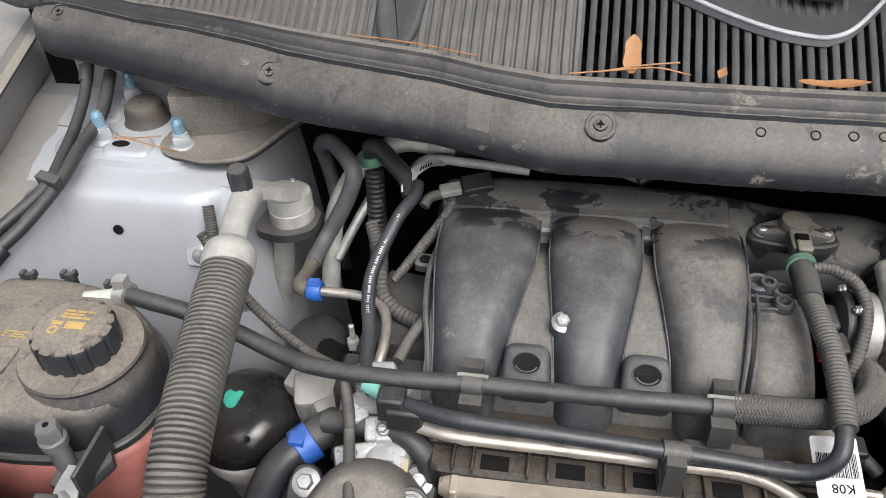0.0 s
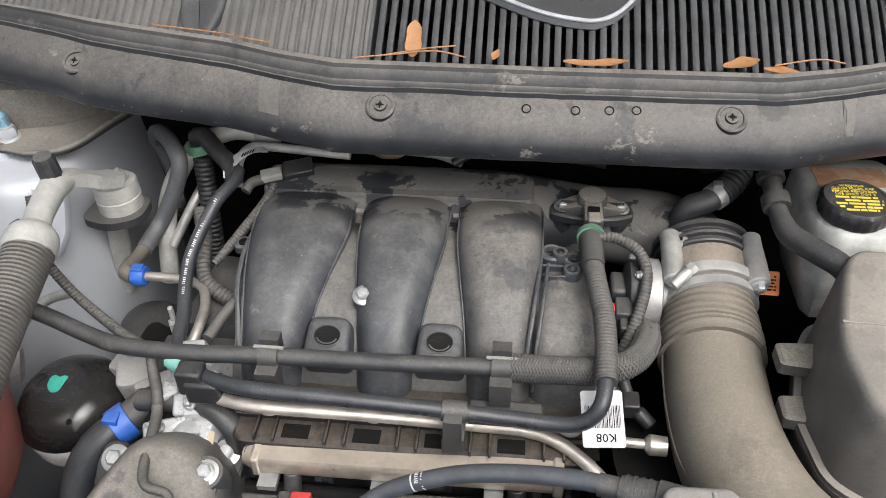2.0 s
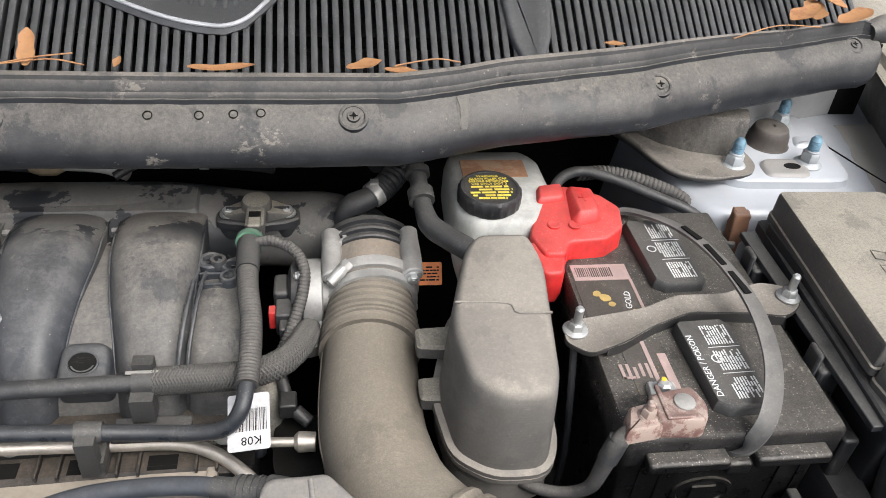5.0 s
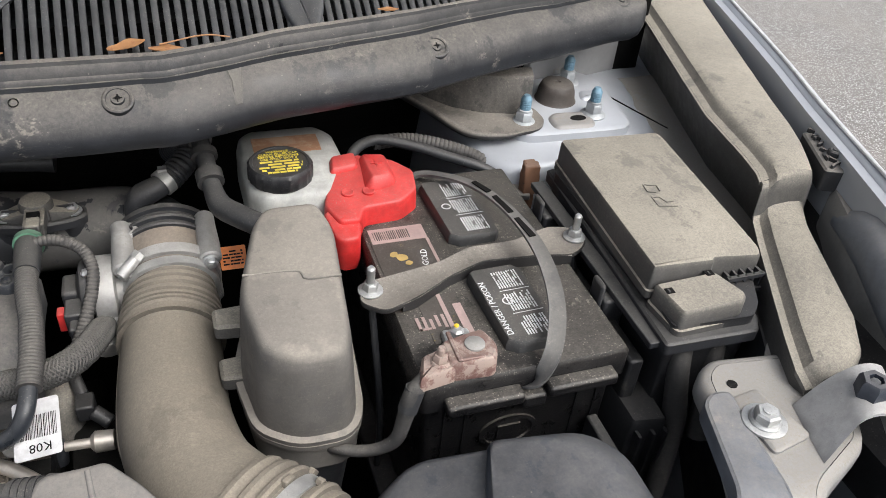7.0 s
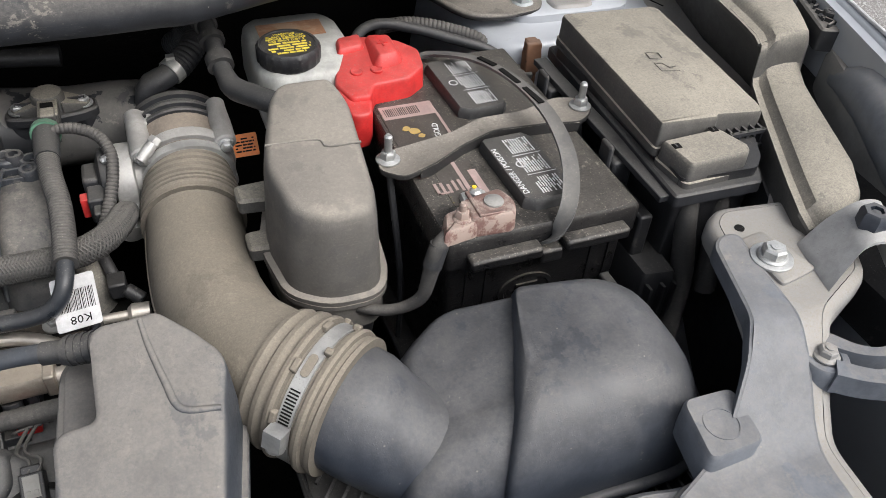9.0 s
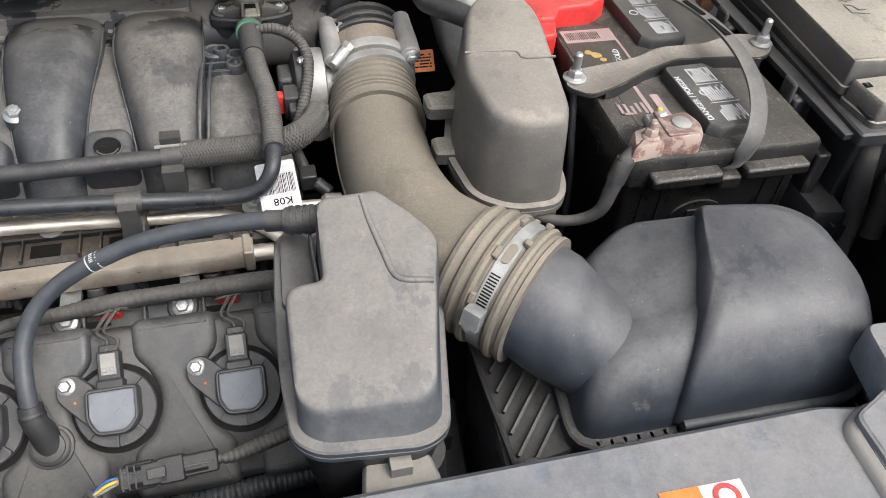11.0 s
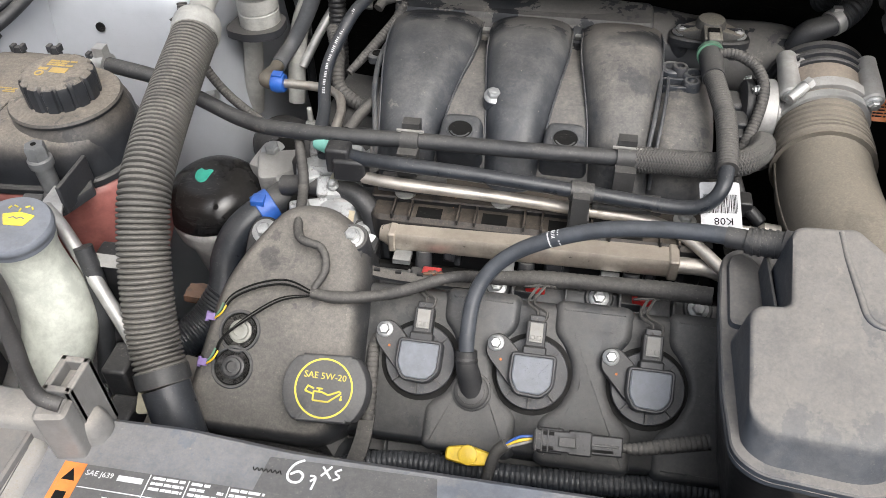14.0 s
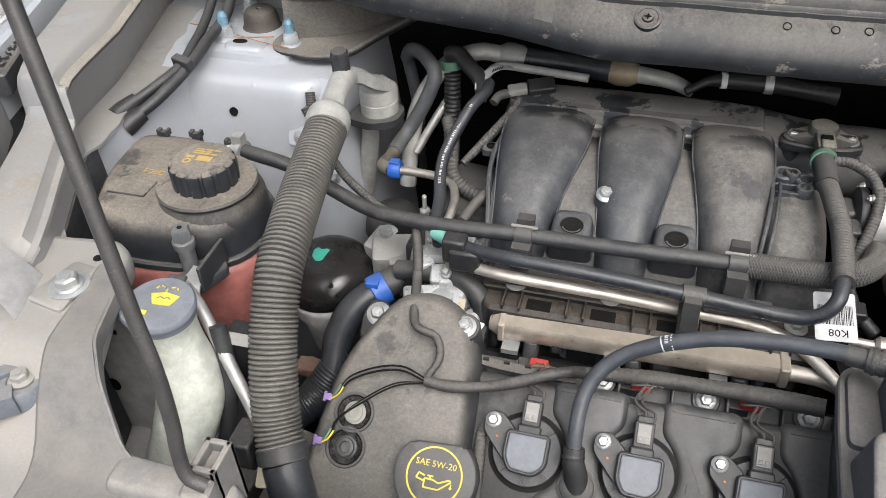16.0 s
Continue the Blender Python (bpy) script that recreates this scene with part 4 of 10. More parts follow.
def arch(x0, x1, prof, depth, edge=0.010, n=7):
    """A runner: rounded across, along a profile of (y, z, lift at its middle)."""
    p, _ = spline([(a, b, c) for a, b, c in prof], 0.008)
    loops = []
    d = np.gradient(p[:, :2], axis=0)
    for k in range(len(p)):
        y, z, c = p[k]
        t = d[k] / np.linalg.norm(d[k])
        ny, nz = -t[1], t[0]
        if nz < 0:
            ny, nz = -ny, -nz
        loop = []
        for j in range(n + 1):
            s = j / n * 2 - 1
            h = c * (1 - abs(s)**3.6)
            loop.append((x0 + (x1 - x0) * (j / n), y + ny * h, z + nz * h))
        loop += [(x1, y - ny * depth, z - nz * depth), (x0, y - ny * depth, z - nz * depth)]
        loops.append(loop)
    return rings(loops)


PROF = [(0.565, 0.922, 0.006), (0.538, 0.928, 0.01), (0.507, 0.931, 0.016), (0.475, 0.928, 0.021), (0.43, 0.918, 0.022), (0.39, 0.897, 0.022), (0.362, 0.872, 0.021), (0.345, 0.847, 0.018), (0.336, 0.82, 0.012)]
LOW = [(0.555, 0.908, 0.004), (0.515, 0.913, 0.004), (0.475, 0.915, 0.005), (0.43, 0.908, 0.006), (0.39, 0.888, 0.007), (0.362, 0.867, 0.006), (0.345, 0.845, 0.005), (0.338, 0.82, 0.004)]
for (a0, a1), (b0, b1) in (((-0.306, -0.202), (-0.292, -0.228)), ((-0.19, -0.097), (-0.176, -0.117)), ((-0.085, 0.004), (-0.067, -0.002))):
    vf = arch(0.0, 1.0, PROF, 0.03, n=16)
    k = lambda y: min(1.0, max(0.0, (y - 0.345) / 0.15))
    ease = lambda s: s * s * (3 - 2 * s)
    vf = [((b0 + (a0 - b0) * ease(k(y))) * (1 - x) + (b1 + (a1 - b1) * ease(k(y))) * x, y, z) for x, y, z in vf[0]], vf[1]
    part("runner", vf, manifold_dusty if a0 > -0.1 else manifold_mat, manifold, sharp=60)
    for s in (0, 1):
        ends = [(b0 + (a0 - b0) * ease(k(y))) if s == 0 else (b1 + (a1 - b1) * ease(k(y))) for y, z, c in PROF]
        part("flash_line", tube([(x + (0.0004 if s else -0.0004), y, z + 0.0006) for x, (y, z, c) in zip(ends[1:-1], PROF[1:-1])], 0.0011, 6, 0.008), manifold_mat, manifold)
part("web_panel", arch(-0.302, 0.0, LOW, 0.03, n=30), manifold_dusty, manifold, sharp=60)
END = [(0.47, 0.905, 0.008), (0.43, 0.908, 0.01), (0.39, 0.898, 0.012), (0.362, 0.878, 0.012), (0.345, 0.855, 0.01), (0.338, 0.825, 0.008)]
part("end_panel", arch(-0.004, 0.058, END, 0.03, n=10), manifold_dusty, manifold, "smooth end panel", sharp=60)
part("seam", tube([(0.003, 0.468, 0.921), (0.0, 0.43, 0.926), (-0.004, 0.39, 0.916), (-0.008, 0.362, 0.894), (-0.01, 0.342, 0.86)], 0.0024, 8), manifold_mat, manifold)
part("seam", tube([(0.011, 0.468, 0.919), (0.008, 0.43, 0.925), (0.004, 0.39, 0.914), (0.0, 0.362, 0.892), (-0.002, 0.342, 0.858)], 0.002, 8), manifold_mat, manifold)
for x0, x1 in ((-0.3, -0.225), (-0.183, -0.113), (-0.075, 0.0), (0.0, 0.058)):
    part("foot", moulded(outline([(x0 - 0.012, 0.318), (x1 + 0.012, 0.318), (x1 + 0.006, 0.35), (x0 - 0.006, 0.35)], 0.01), [(0.8, 0), (0.826, 0), (0.83, 0.003)]), manifold_mat, manifold)
# bolt pockets in the two narrow webs
for x in (-0.2025, -0.0925):
    m = basis((x, 0.3705, 0.8855), (1, 0, 0), (0, -0.42, 0.9))
    part("pocket", moulded(outline([(-0.0245, -0.03), (0.0245, -0.03), (0.0215, 0.019), (-0.0215, 0.019)], [0.008, 0.008, 0.013, 0.013], 6), [(-0.02, -0.002), (0.006, 0.0), (0.0115, 0.0012), (0.0145, 0.0035), (0.0155, 0.0065), (0.0158, 0.009)], m), manifold_mat, manifold, sharp=70)
    hm = m @ Matrix.Translation((0, -0.003, 0)) @ Matrix.Diagonal((1.08, 0.86, 1, 1))
    hole = part("pocket_hole", turned([(0.0135, 0.0156), (0.0132, 0.0168), (0.0122, 0.0171), (0.0114, 0.0163)], hm, 32), manifold_mat, manifold, "round rim of a bolt hole")
    # black disc filling the rim, shade of the bolt hole put into colour
    part("hole_shade", turned([(0.0116, 0.0158), (0.0116, 0.0168), (0.0105, 0.0167), (0.001, 0.0166)], hm, 28), black_ink_or_shade, hole, "black disc painted as the hole's shade")
    part("thread_ring", arc_ring(0.0095, 0.0007, radians(200), radians(340), hm @ Matrix.Translation((0, 0, 0.0167)), 20, 0.0004), manifold_mat, hole)
m = basis((-0.172, 0.4, 0.917), (1, 0, 0), (0, -0.35, 0.93))
part("bolt_seat", turned([(0.0125, -0.012), (0.0115, -0.002), (0.01, 0.0)], m, 24), manifold_mat, manifold)
part("centre_bolt", hex_bolt(m @ Matrix.Translation((0, 0, 0.001)), 0.0068, 0.006, 1.6), zinc, manifold, "zinc bolt")
# plenum across the back
pl, rr = [], []
for x, y, z, r in ((-0.318, 0.572, 0.893, 0.022), (-0.308, 0.572, 0.893, 0.04), (-0.285, 0.573, 0.893, 0.05), (-0.24, 0.575, 0.89, 0.054), (-0.1, 0.575, 0.89, 0.054), (-0.03, 0.577, 0.889, 0.052), (0.06, 0.58, 0.884, 0.044), (0.13, 0.568, 0.886, 0.047), (0.165, 0.548, 0.885, 0.046), (0.18, 0.52, 0.885, 0.044), (0.182, 0.49, 0.885, 0.042)):
    pl.append((x, y, z))
    rr.append(r)
part("plenum", tube(pl, rr, 32, 0.012), manifold_mat, manifold)
part("plenum_front", moulded(outline([(-0.312, 0.541), (-0.005, 0.541), (-0.005, 0.588), (-0.312, 0.588)], 0.012), [(0.86, 0), (0.934, 0.0005), (0.938, 0.003)], None, lambda x, y, h: 0.12 * (y - 0.541)), manifold_mat, manifold)
for x in (-0.203, -0.094):
    part("gap_tab", moulded(rrect(0.012, 0.006, 0.002), [(0.0, 0), (0.004, 0.0005)], basis((x + 0.006, 0.53, 0.9215), (1, 0, 0), (0, -0.4, 0.9))), alloy_clean, manifold, "small pale metal tab")
for x, y in ((-0.308, 0.485), (0.01, 0.487)):
    part("lug", merge(moulded(outline([(x - 0.024, y - 0.008), (x + 0.012, y - 0.011), (x + 0.012, y + 0.011), (x - 0.02, y + 0.012)], 0.008), [(0.897, 0), (0.905, 0.0), (0.907, 0.002)])), manifold_mat, manifold)
    part("lug_hole", turned([(0.006, 0.907), (0.006, 0.9085), (0.004, 0.9085), (0.004, 0.9072)], Matrix.Translation((x - 0.012, y, 0)), 16), black_ink_or_shade, manifold, "black ring painted as the lug hole's shade")
lip = []
for i in range(61):
    x = -0.308 + i * 0.37 / 60
    lip.append((x, 0.327 - 0.011 * abs(math.sin((x + 0.308) / 0.0925 * math.pi)), 0.828 - 0.003 * abs(math.sin((x + 0.308) / 0.0925 * math.pi))))
part("scalloped_lip", tube(lip, 0.0042, 10, 0.006), manifold_mat, manifold, "scalloped lower lip")
part("side_lip", tube([(-0.304, 0.5, 0.925), (-0.31, 0.46, 0.917), (-0.308, 0.42, 0.905), (-0.302, 0.39, 0.888), (-0.297, 0.36, 0.862), (-0.294, 0.338, 0.828)], 0.0032, 8), manifold_mat, manifold, "raised side lip")
for x, y, r in ((0.014, 0.472, 0.013), (0.036, 0.462, 0.011), (0.034, 0.446, 0.0095)):
    part("eye_lug", turned([(r, 0.912), (r, 0.926), (r * 0.86, 0.928), (r * 0.6, 0.928), (r * 0.55, 0.916), (r * 0.1, 0.915)], Matrix.Translation((x, y, 0)), 24), manifold_mat, manifold, "hollow eye")
for y in (0.44, 0.456, 0.474):
    part("lug_web", block(0.004, 0.04, y - 0.0015, y + 0.0015, 0.905, 0.923), manifold_mat, manifold, bevel=0.0008)
m = Matrix.Translation((0.022, 0.468, 0))
part("post", merge(turned([(0.009, 0.89), (0.0085, 0.93), (0.0075, 0.932), (0.0045, 0.932), (0.004, 0.915)], m, 20), turned([(0.0075, 0.89), (0.0072, 0.922), (0.004, 0.923)], m @ Matrix.Translation((0.016, 0.006, 0)), 16)), plastic, manifold, "hollow mounting post")

# ---- battery ----
battery = thing("battery", "black car battery with two vent caps and a dusty top", "battery", (0.463, 0.35, 0.75))
part("case", moulded(outline([(0.372, 0.204), (0.555, 0.204), (0.555, 0.5), (0.372, 0.5)], 0.008), [(0.745, 0.003), (0.75, 0.0), (0.925, 0)]), battery_mat, battery)
part("lid", moulded(outline([(0.366, 0.196), (0.561, 0.196), (0.561, 0.505), (0.366, 0.505)], 0.007), [(0.922, 0), (0.949, 0), (0.953, 0.003)]), battery_mat, battery)
part("front_ledge", merge(block(0.385, 0.455, 0.182, 0.198, 0.926, 0.938), block(0.478, 0.545, 0.182, 0.198, 0.926, 0.938), block(0.455, 0.478, 0.185, 0.198, 0.915, 0.93)), battery_mat, battery, bevel=0.003)
for y0, rot in ((0.269, 0.03), (0.424, 0.03)):
    m = Matrix.Translation((0.4755, y0, 0.952)) @ Matrix.Rotation(rot, 4, "Z")
    w, h = 0.0275, 0.053
    pad = part("vent_cap", moulded([(-w, -h + 0.008), (-w + 0.01, -h), (w - 0.006, -h), (w, -h + 0.006), (w, h - 0.01), (w - 0.008, h), (-w + 0.005, h), (-w, h - 0.005)], [(0, 0), (0.009, 0.0005), (0.0125, 0.003)], m), pad_mat, battery)
    mt = m @ Matrix.Translation((0, 0, 0.0127))
    mv = mt @ Matrix.Rotation(radians(90), 4, "Z")
    if y0 < 0.3:
        part("words", lettering("DANGER / POISON", 0.0085, mv @ Matrix.Translation((-0.004, 0.0205, 0)), 0.0002), white_ink, pad, "white warning print")
    for k, (cx, cy, ww, hh) in enumerate(((0.006, 0.031, 0.026, 0.024), (0.006, 0.0, 0.026, 0.024), (0.006, -0.032, 0.026, 0.024))):
        part("print", bars(hh, ww, 10, mt @ Matrix.Translation((cx, cy, 0)) @ Matrix.Rotation(radians(90), 4, "Z"), rng, 0.52, 0.0003), white_ink, pad, "small white print")
    for cy in (0.0155, -0.0155):
        part("rule", block(-0.008, 0.022, cy - 0.0003, cy + 0.0003, 0, 0.0003, mt), white_ink, pad)
    part("warning_symbol", arc_ring(0.0045, 0.0006, 0, 6.283, mt @ Matrix.Translation((-0.013 if y0 > 0.3 else -0.006, 0.002, 0)), 20, 0.0003), white_ink, pad)
# worn top label
LABEL_Z = 0.9535
pink_paper = dusty("worn_pink_label", (0.42, 0.28, 0.27), 0.5, 0.6, patch=0.7)
dark_paper = dusty("worn_black_label", (0.03, 0.024, 0.022), 0.25, 0.4, patch=0.7, second=(0.2, 0.15, 0.03), second_at=0.62)
part("label", moulded(outline([(0.373, 0.33), (0.43, 0.33), (0.43, 0.42), (0.373, 0.42)], 0.002), [(0.952, 0), (LABEL_Z, 0)]), dark_paper, battery, "worn dark label")
part("label_strip", block(0.3745, 0.432, 0.392, 0.416, LABEL_Z, LABEL_Z + 0.0003), pink_paper, battery, "worn pinkish barcode strip")
part("barcode", merge(*[block(0.378 + i * 0.0021, 0.378 + i * 0.0021 + rng.choice((0.0006, 0.0011)), 0.397, 0.411, LABEL_Z + 0.0002, LABEL_Z + 0.0006) for i in range(18)]), dark_paper, battery)
part("gold_stain", merge(*[moulded(outline([(x + r * (1 + 0.5 * rng.random()) * math.cos(a), y + r * (1 + 0.5 * rng.random()) * math.sin(a)) for a in [k * 0.7 for k in range(9)]], 0.001), [(LABEL_Z, 0), (LABEL_Z + 0.0004, 0)]) for x, y, r in ((0.391, 0.372, 0.0035), (0.398, 0.366, 0.0045), (0.402, 0.357, 0.003), (0.421, 0.345, 0.003), (0.414, 0.341, 0.0022))]), gold_ink, battery, "worn golden print")
part("label_edge", block(0.4295, 0.4325, 0.332, 0.392, LABEL_Z, LABEL_Z + 0.0004), pink_paper, battery)
part("words", lettering("GOLD", 0.009, Matrix.Translation((0.4195, 0.362, LABEL_Z + 0.0002)) @ Matrix.Rotation(radians(80), 4, "Z"), 0.0002), white_ink, battery, "white print")
part("front_label", merge(block(0.392, 0.43, 0.243, 0.305, 0.952, LABEL_Z)), dark_paper, battery, "worn dark label")
part("label_print", merge(*[block(0.3835 + 0.006 * k, 0.3865 + 0.006 * k, 0.262 + 0.002 * (k % 2), 0.279 - 0.004 * (k == 2), LABEL_Z, LABEL_Z + 0.0004) for k in range(5)], block(0.384, 0.395, 0.262, 0.2645, LABEL_Z, LABEL_Z + 0.0004), block(0.412, 0.416, 0.25, 0.306, LABEL_Z, LABEL_Z + 0.0004), block(0.423, 0.431, 0.248, 0.29, LABEL_Z, LABEL_Z + 0.0004)), pink_paper, battery, "worn pinkish print")
# top post by the clamp
part("post", merge(moulded(outline([(0.398, 0.236), (0.424, 0.232), (0.424, 0.252), (0.4, 0.254)], 0.003), [(0.952, 0), (0.958, 0.0), (0.9595, 0.001)]), turned([(0.0065, 0.958), (0.0065, 0.966), (0.004, 0.968)], Matrix.Translation((0.411, 0.244, 0)), 6)), zinc, battery, "grey terminal bolt")
part("dot", turned([(0.0022, 0.968), (0.0022, 0.969), (0.001, 0.9695)], Matrix.Translation((0.411, 0.247, 0)), 12), yellow_mat, battery, "yellow dot")
strap_mat = dusty("grey_strap_plastic", (0.085, 0.087, 0.09), 0.45, 0.5, patch=0.6, speck=0.4)
part("strap", strip([(0.462, 0.199, 0.93), (0.468, 0.190, 0.945), (0.483, 0.2, 0.972), (0.502, 0.245, 0.987), (0.512, 0.31, 0.992), (0.507, 0.38, 0.99), (0.49, 0.44, 0.982), (0.462, 0.492, 0.964), (0.44, 0.502, 0.953)], [0.013, 0.014, 0.015, 0.015, 0.014, 0.012, 0.011, 0.011, 0.011], 0.003, crown=-0.001), strap_mat, battery, "grey ribbed carrying strap", sharp=60)

# black strips laid just over the strap paint the shade of its slots
for q in ([(0.5095, 0.355, 0.9925), (0.5125, 0.322, 0.9942)], [(0.504, 0.4, 0.9895), (0.508, 0.366, 0.992)], [(0.495, 0.436, 0.985), (0.502, 0.41, 0.9888)]):
    part("strap_slot", strip(q, [0.0055, 0.0065], 0.0012), black_ink_or_shade, battery, "black strip painted as a strap slot's shade")
# battery hold-down bar
bar = thing("battery_hold_down", "dusty stamped steel battery hold-down bar", "battery clamp", (0.46, 0.33, 0.96))
bar_out = outline([(0.337, 0.298), (0.3575, 0.281), (0.3935, 0.2945), (0.4285, 0.3145), (0.468, 0.3295), (0.528, 0.325), (0.559, 0.3185), (0.575, 0.327), (0.588, 0.345), (0.577, 0.362), (0.553, 0.3685), (0.51, 0.354), (0.461, 0.354), (0.425, 0.338), (0.389, 0.3315), (0.345, 0.324)], 0.009, 5)
part("bar", moulded(bar_out, [(0.9605, 0.0006), (0.964, 0.0), (0.966, 0.0008), (0.9655, 0.003), (0.9645, 0.0045)]), black_steel, bar, "dust-covered stamped bar", sharp=40)
part("flange", rings([[(x, y, 0.9645), (x, y + 0.0028, 0.9645), (x, y + 0.0028, z), (x, y, z)] for x, y, z in ((0.375, 0.2875, 0.956), (0.3935, 0.2945, 0.951), (0.4285, 0.3145, 0.95), (0.468, 0.3295, 0.95), (0.528, 0.325, 0.95), (0.559, 0.3185, 0.955))]), black_steel, bar, "turned-down front edge")
for x, y in ((0.351, 0.312), (0.574, 0.346)):
    part("stud", hex_bolt(Matrix.Translation((x, y, 0.9652)), 0.0075, 0.008, 1.55, 0.018), zinc, bar, "zinc stud with nut")
    part("rod", tube([(x, y, 0.966), (x + 0.005, y - 0.03, 0.84), (x + 0.005, y - 0.03, 0.75)], 0.0035, 8), plastic, bar)

# negative terminal
clamp = thing("battery_clamp", "corroded pinkish negative battery terminal clamp", "battery clamp", (0.4, 0.215, 0.95))
part("clamp_body", moulded(outline([(0.388, 0.199), (0.43, 0.196), (0.437, 0.215), (0.43, 0.236), (0.405, 0.232), (0.388, 0.228)], 0.007), [(0.953, 0), (0.971, 0.0008), (0.974, 0.003)]), pink_metal, clamp, bevel=0.001)
part("clamp_lug", moulded(outline([(0.36, 0.192), (0.395, 0.197), (0.398, 0.226), (0.37, 0.22)], 0.005), [(0.955, 0), (0.967, 0.001), (0.97, 0.003)]), pink_metal, clamp)
part("post_top", turned([(0.009, 0.97), (0.0088, 0.9755), (0.008, 0.976)], Matrix.Translation((0.416, 0.2165, 0)), 24), alloy, clamp, "grey lead post")
part("clamp_nut", hex_bolt(Matrix.Translation((0.383, 0.208, 0.969)), 0.0065, 0.008, 1.3, 0.008), pink_metal, clamp)
part("clamp_slot", merge(block(0.396, 0.42, 0.2, 0.203, 0.973, 0.9755), block(0.396, 0.4, 0.2, 0.235, 0.973, 0.976)), pink_metal, clamp, bevel=0.001)
negative = thing("battery_cable", "black negative battery cable with taped end", "cable", (0.37, 0.2, 0.9))
part("cable", tube([(0.372, 0.203, 0.962), (0.358, 0.198, 0.95), (0.352, 0.196, 0.925), (0.343, 0.193, 0.9), (0.322, 0.2, 0.885), (0.295, 0.215, 0.88), (0.27, 0.25, 0.87), (0.27, 0.3, 0.82)], [0.0068, 0.0074, 0.0072, 0.006, 0.0054, 0.0054, 0.0054, 0.0054], 14), loom, negative)
part("sleeve", tube([(0.3605, 0.2, 0.953), (0.3535, 0.1965, 0.932)], 0.0086, 16), rubber, negative, "dark shrink sleeve")

# positive terminal cover
red = thing("terminal_cover", "bright red plastic positive terminal cover", "terminal cover", (0.38, 0.45, 0.95))
part("shell", moulded(outline([(0.3345, 0.436), (0.345, 0.41), (0.366, 0.409), (0.374, 0.426), (0.414, 0.429), (0.436, 0.446), (0.4405, 0.476), (0.422, 0.497), (0.386, 0.511), (0.358, 0.508), (0.344, 0.468)], 0.0055, 4), [(0.938, -0.001), (0.971, 0.0), (0.9758, 0.0007), (0.9775, 0.0018), (0.978, 0.0032)], None, lambda x, y, h: 0.13 * (y - 0.44) if h > 0.95 else 0), red_mat, red, sharp=60)
part("front_skirt", moulded(outline([(0.3315, 0.43), (0.337, 0.397), (0.345, 0.389), (0.362, 0.391), (0.368, 0.416), (0.358, 0.44)], 0.006, 4), [(0.925, 0.003), (0.936, 0.0), (0.9655, 0.0), (0.9695, 0.0008), (0.971, 0.002), (0.9713, 0.0035)], None, lambda x, y, h: 0.2 * (y - 0.42) if h > 0.94 else 0), red_mat, red, sharp=60)
part("crest", moulded(outline([(0.388, 0.455), (0.411, 0.46), (0.4135, 0.499), (0.389, 0.504)], 0.005, 4), [(0.96, -0.009), (0.978, -0.0075), (0.987, -0.002), (0.9905, 0.0005), (0.992, 0.0025)]), red_mat, red, sharp=60)
part("rear_lobe", moulded(outline([(0.352, 0.482), (0.381, 0.487), (0.383, 0.512), (0.357, 0.508)], 0.0045, 4), [(0.95, -0.004), (0.984, -0.0015), (0.9885, 0.0003), (0.99, 0.0022)]), red_mat, red, sharp=60)
for x, y in ((0.362, 0.45), (0.384, 0.449)):
    part("dimple", turned([(0.0068, 0.9765), (0.0068, 0.9806), (0.0058, 0.9812), (0.004, 0.9804), (0.0005, 0.9802)], Matrix.Translation((x, y, 0)), 22), red_mat, red, "shallow round boss")
part("plus_mark", merge(block(0.394, 0.406, 0.4795, 0.482, 0.9915, 0.993), block(0.3988, 0.4012, 0.4745, 0.487, 0.9915, 0.9928)), red_mat, red)

# ---- fuse box ----
fuse = thing("fuse_box", "long black fuse box with a thickly dusted lid", "fuse box", (0.65, 0.33, 0.8))
lid = outline([(0.59, 0.234), (0.658, 0.237), (0.662, 0.241), (0.715, 0.239), (0.722, 0.252), (0.744, 0.478), (0.604, 0.463)], [0.003, 0.002, 0.002, 0.006, 0.008, 0.014, 0.008])
part("lid", moulded(lid, [(0.976, -0.002), (0.984, -0.002), (0.985, 0.0), (1.007, 0.0005), (1.0105, 0.002), (1.0115, 0.0045)], None, lambda x, y, h: -0.012 * (x - 0.59) / 0.13), plastic_tan, fuse, "lid under thick beige dust")
part("lid_step", moulded(outline([(0.597, 0.188), (0.663, 0.19), (0.672, 0.2), (0.66, 0.235), (0.592, 0.232)], 0.005), [(0.965, -0.002), (0.974, -0.002), (0.975, 0), (0.9915, 0.0005), (0.9945, 0.003)]), plastic_tan, fuse, "lower end of the lid")
part("lid_logo", merge(*[tube(q, 0.0007, 6, 0.004) for q in ([(0.655, 0.365, 1.0062), (0.67, 0.362, 1.005)], [(0.655, 0.365, 1.0062), (0.653, 0.352, 1.0062)], [(0.653, 0.352, 1.0062), (0.662, 0.35, 1.0055)], [(0.67, 0.362, 1.005), (0.668, 0.352, 1.005)], [(0.652, 0.342, 1.0062), (0.651, 0.326, 1.0062)], [(0.651, 0.326, 1.0062), (0.672, 0.324, 1.0048)], [(0.652, 0.342, 1.0062), (0.661, 0.341, 1.0055)], [(0.661, 0.341, 1.0055), (0.664, 0.332, 1.0052)], [(0.664, 0.332, 1.0052), (0.673, 0.333, 1.0048)])]), plastic_tan, fuse, "moulded mark")
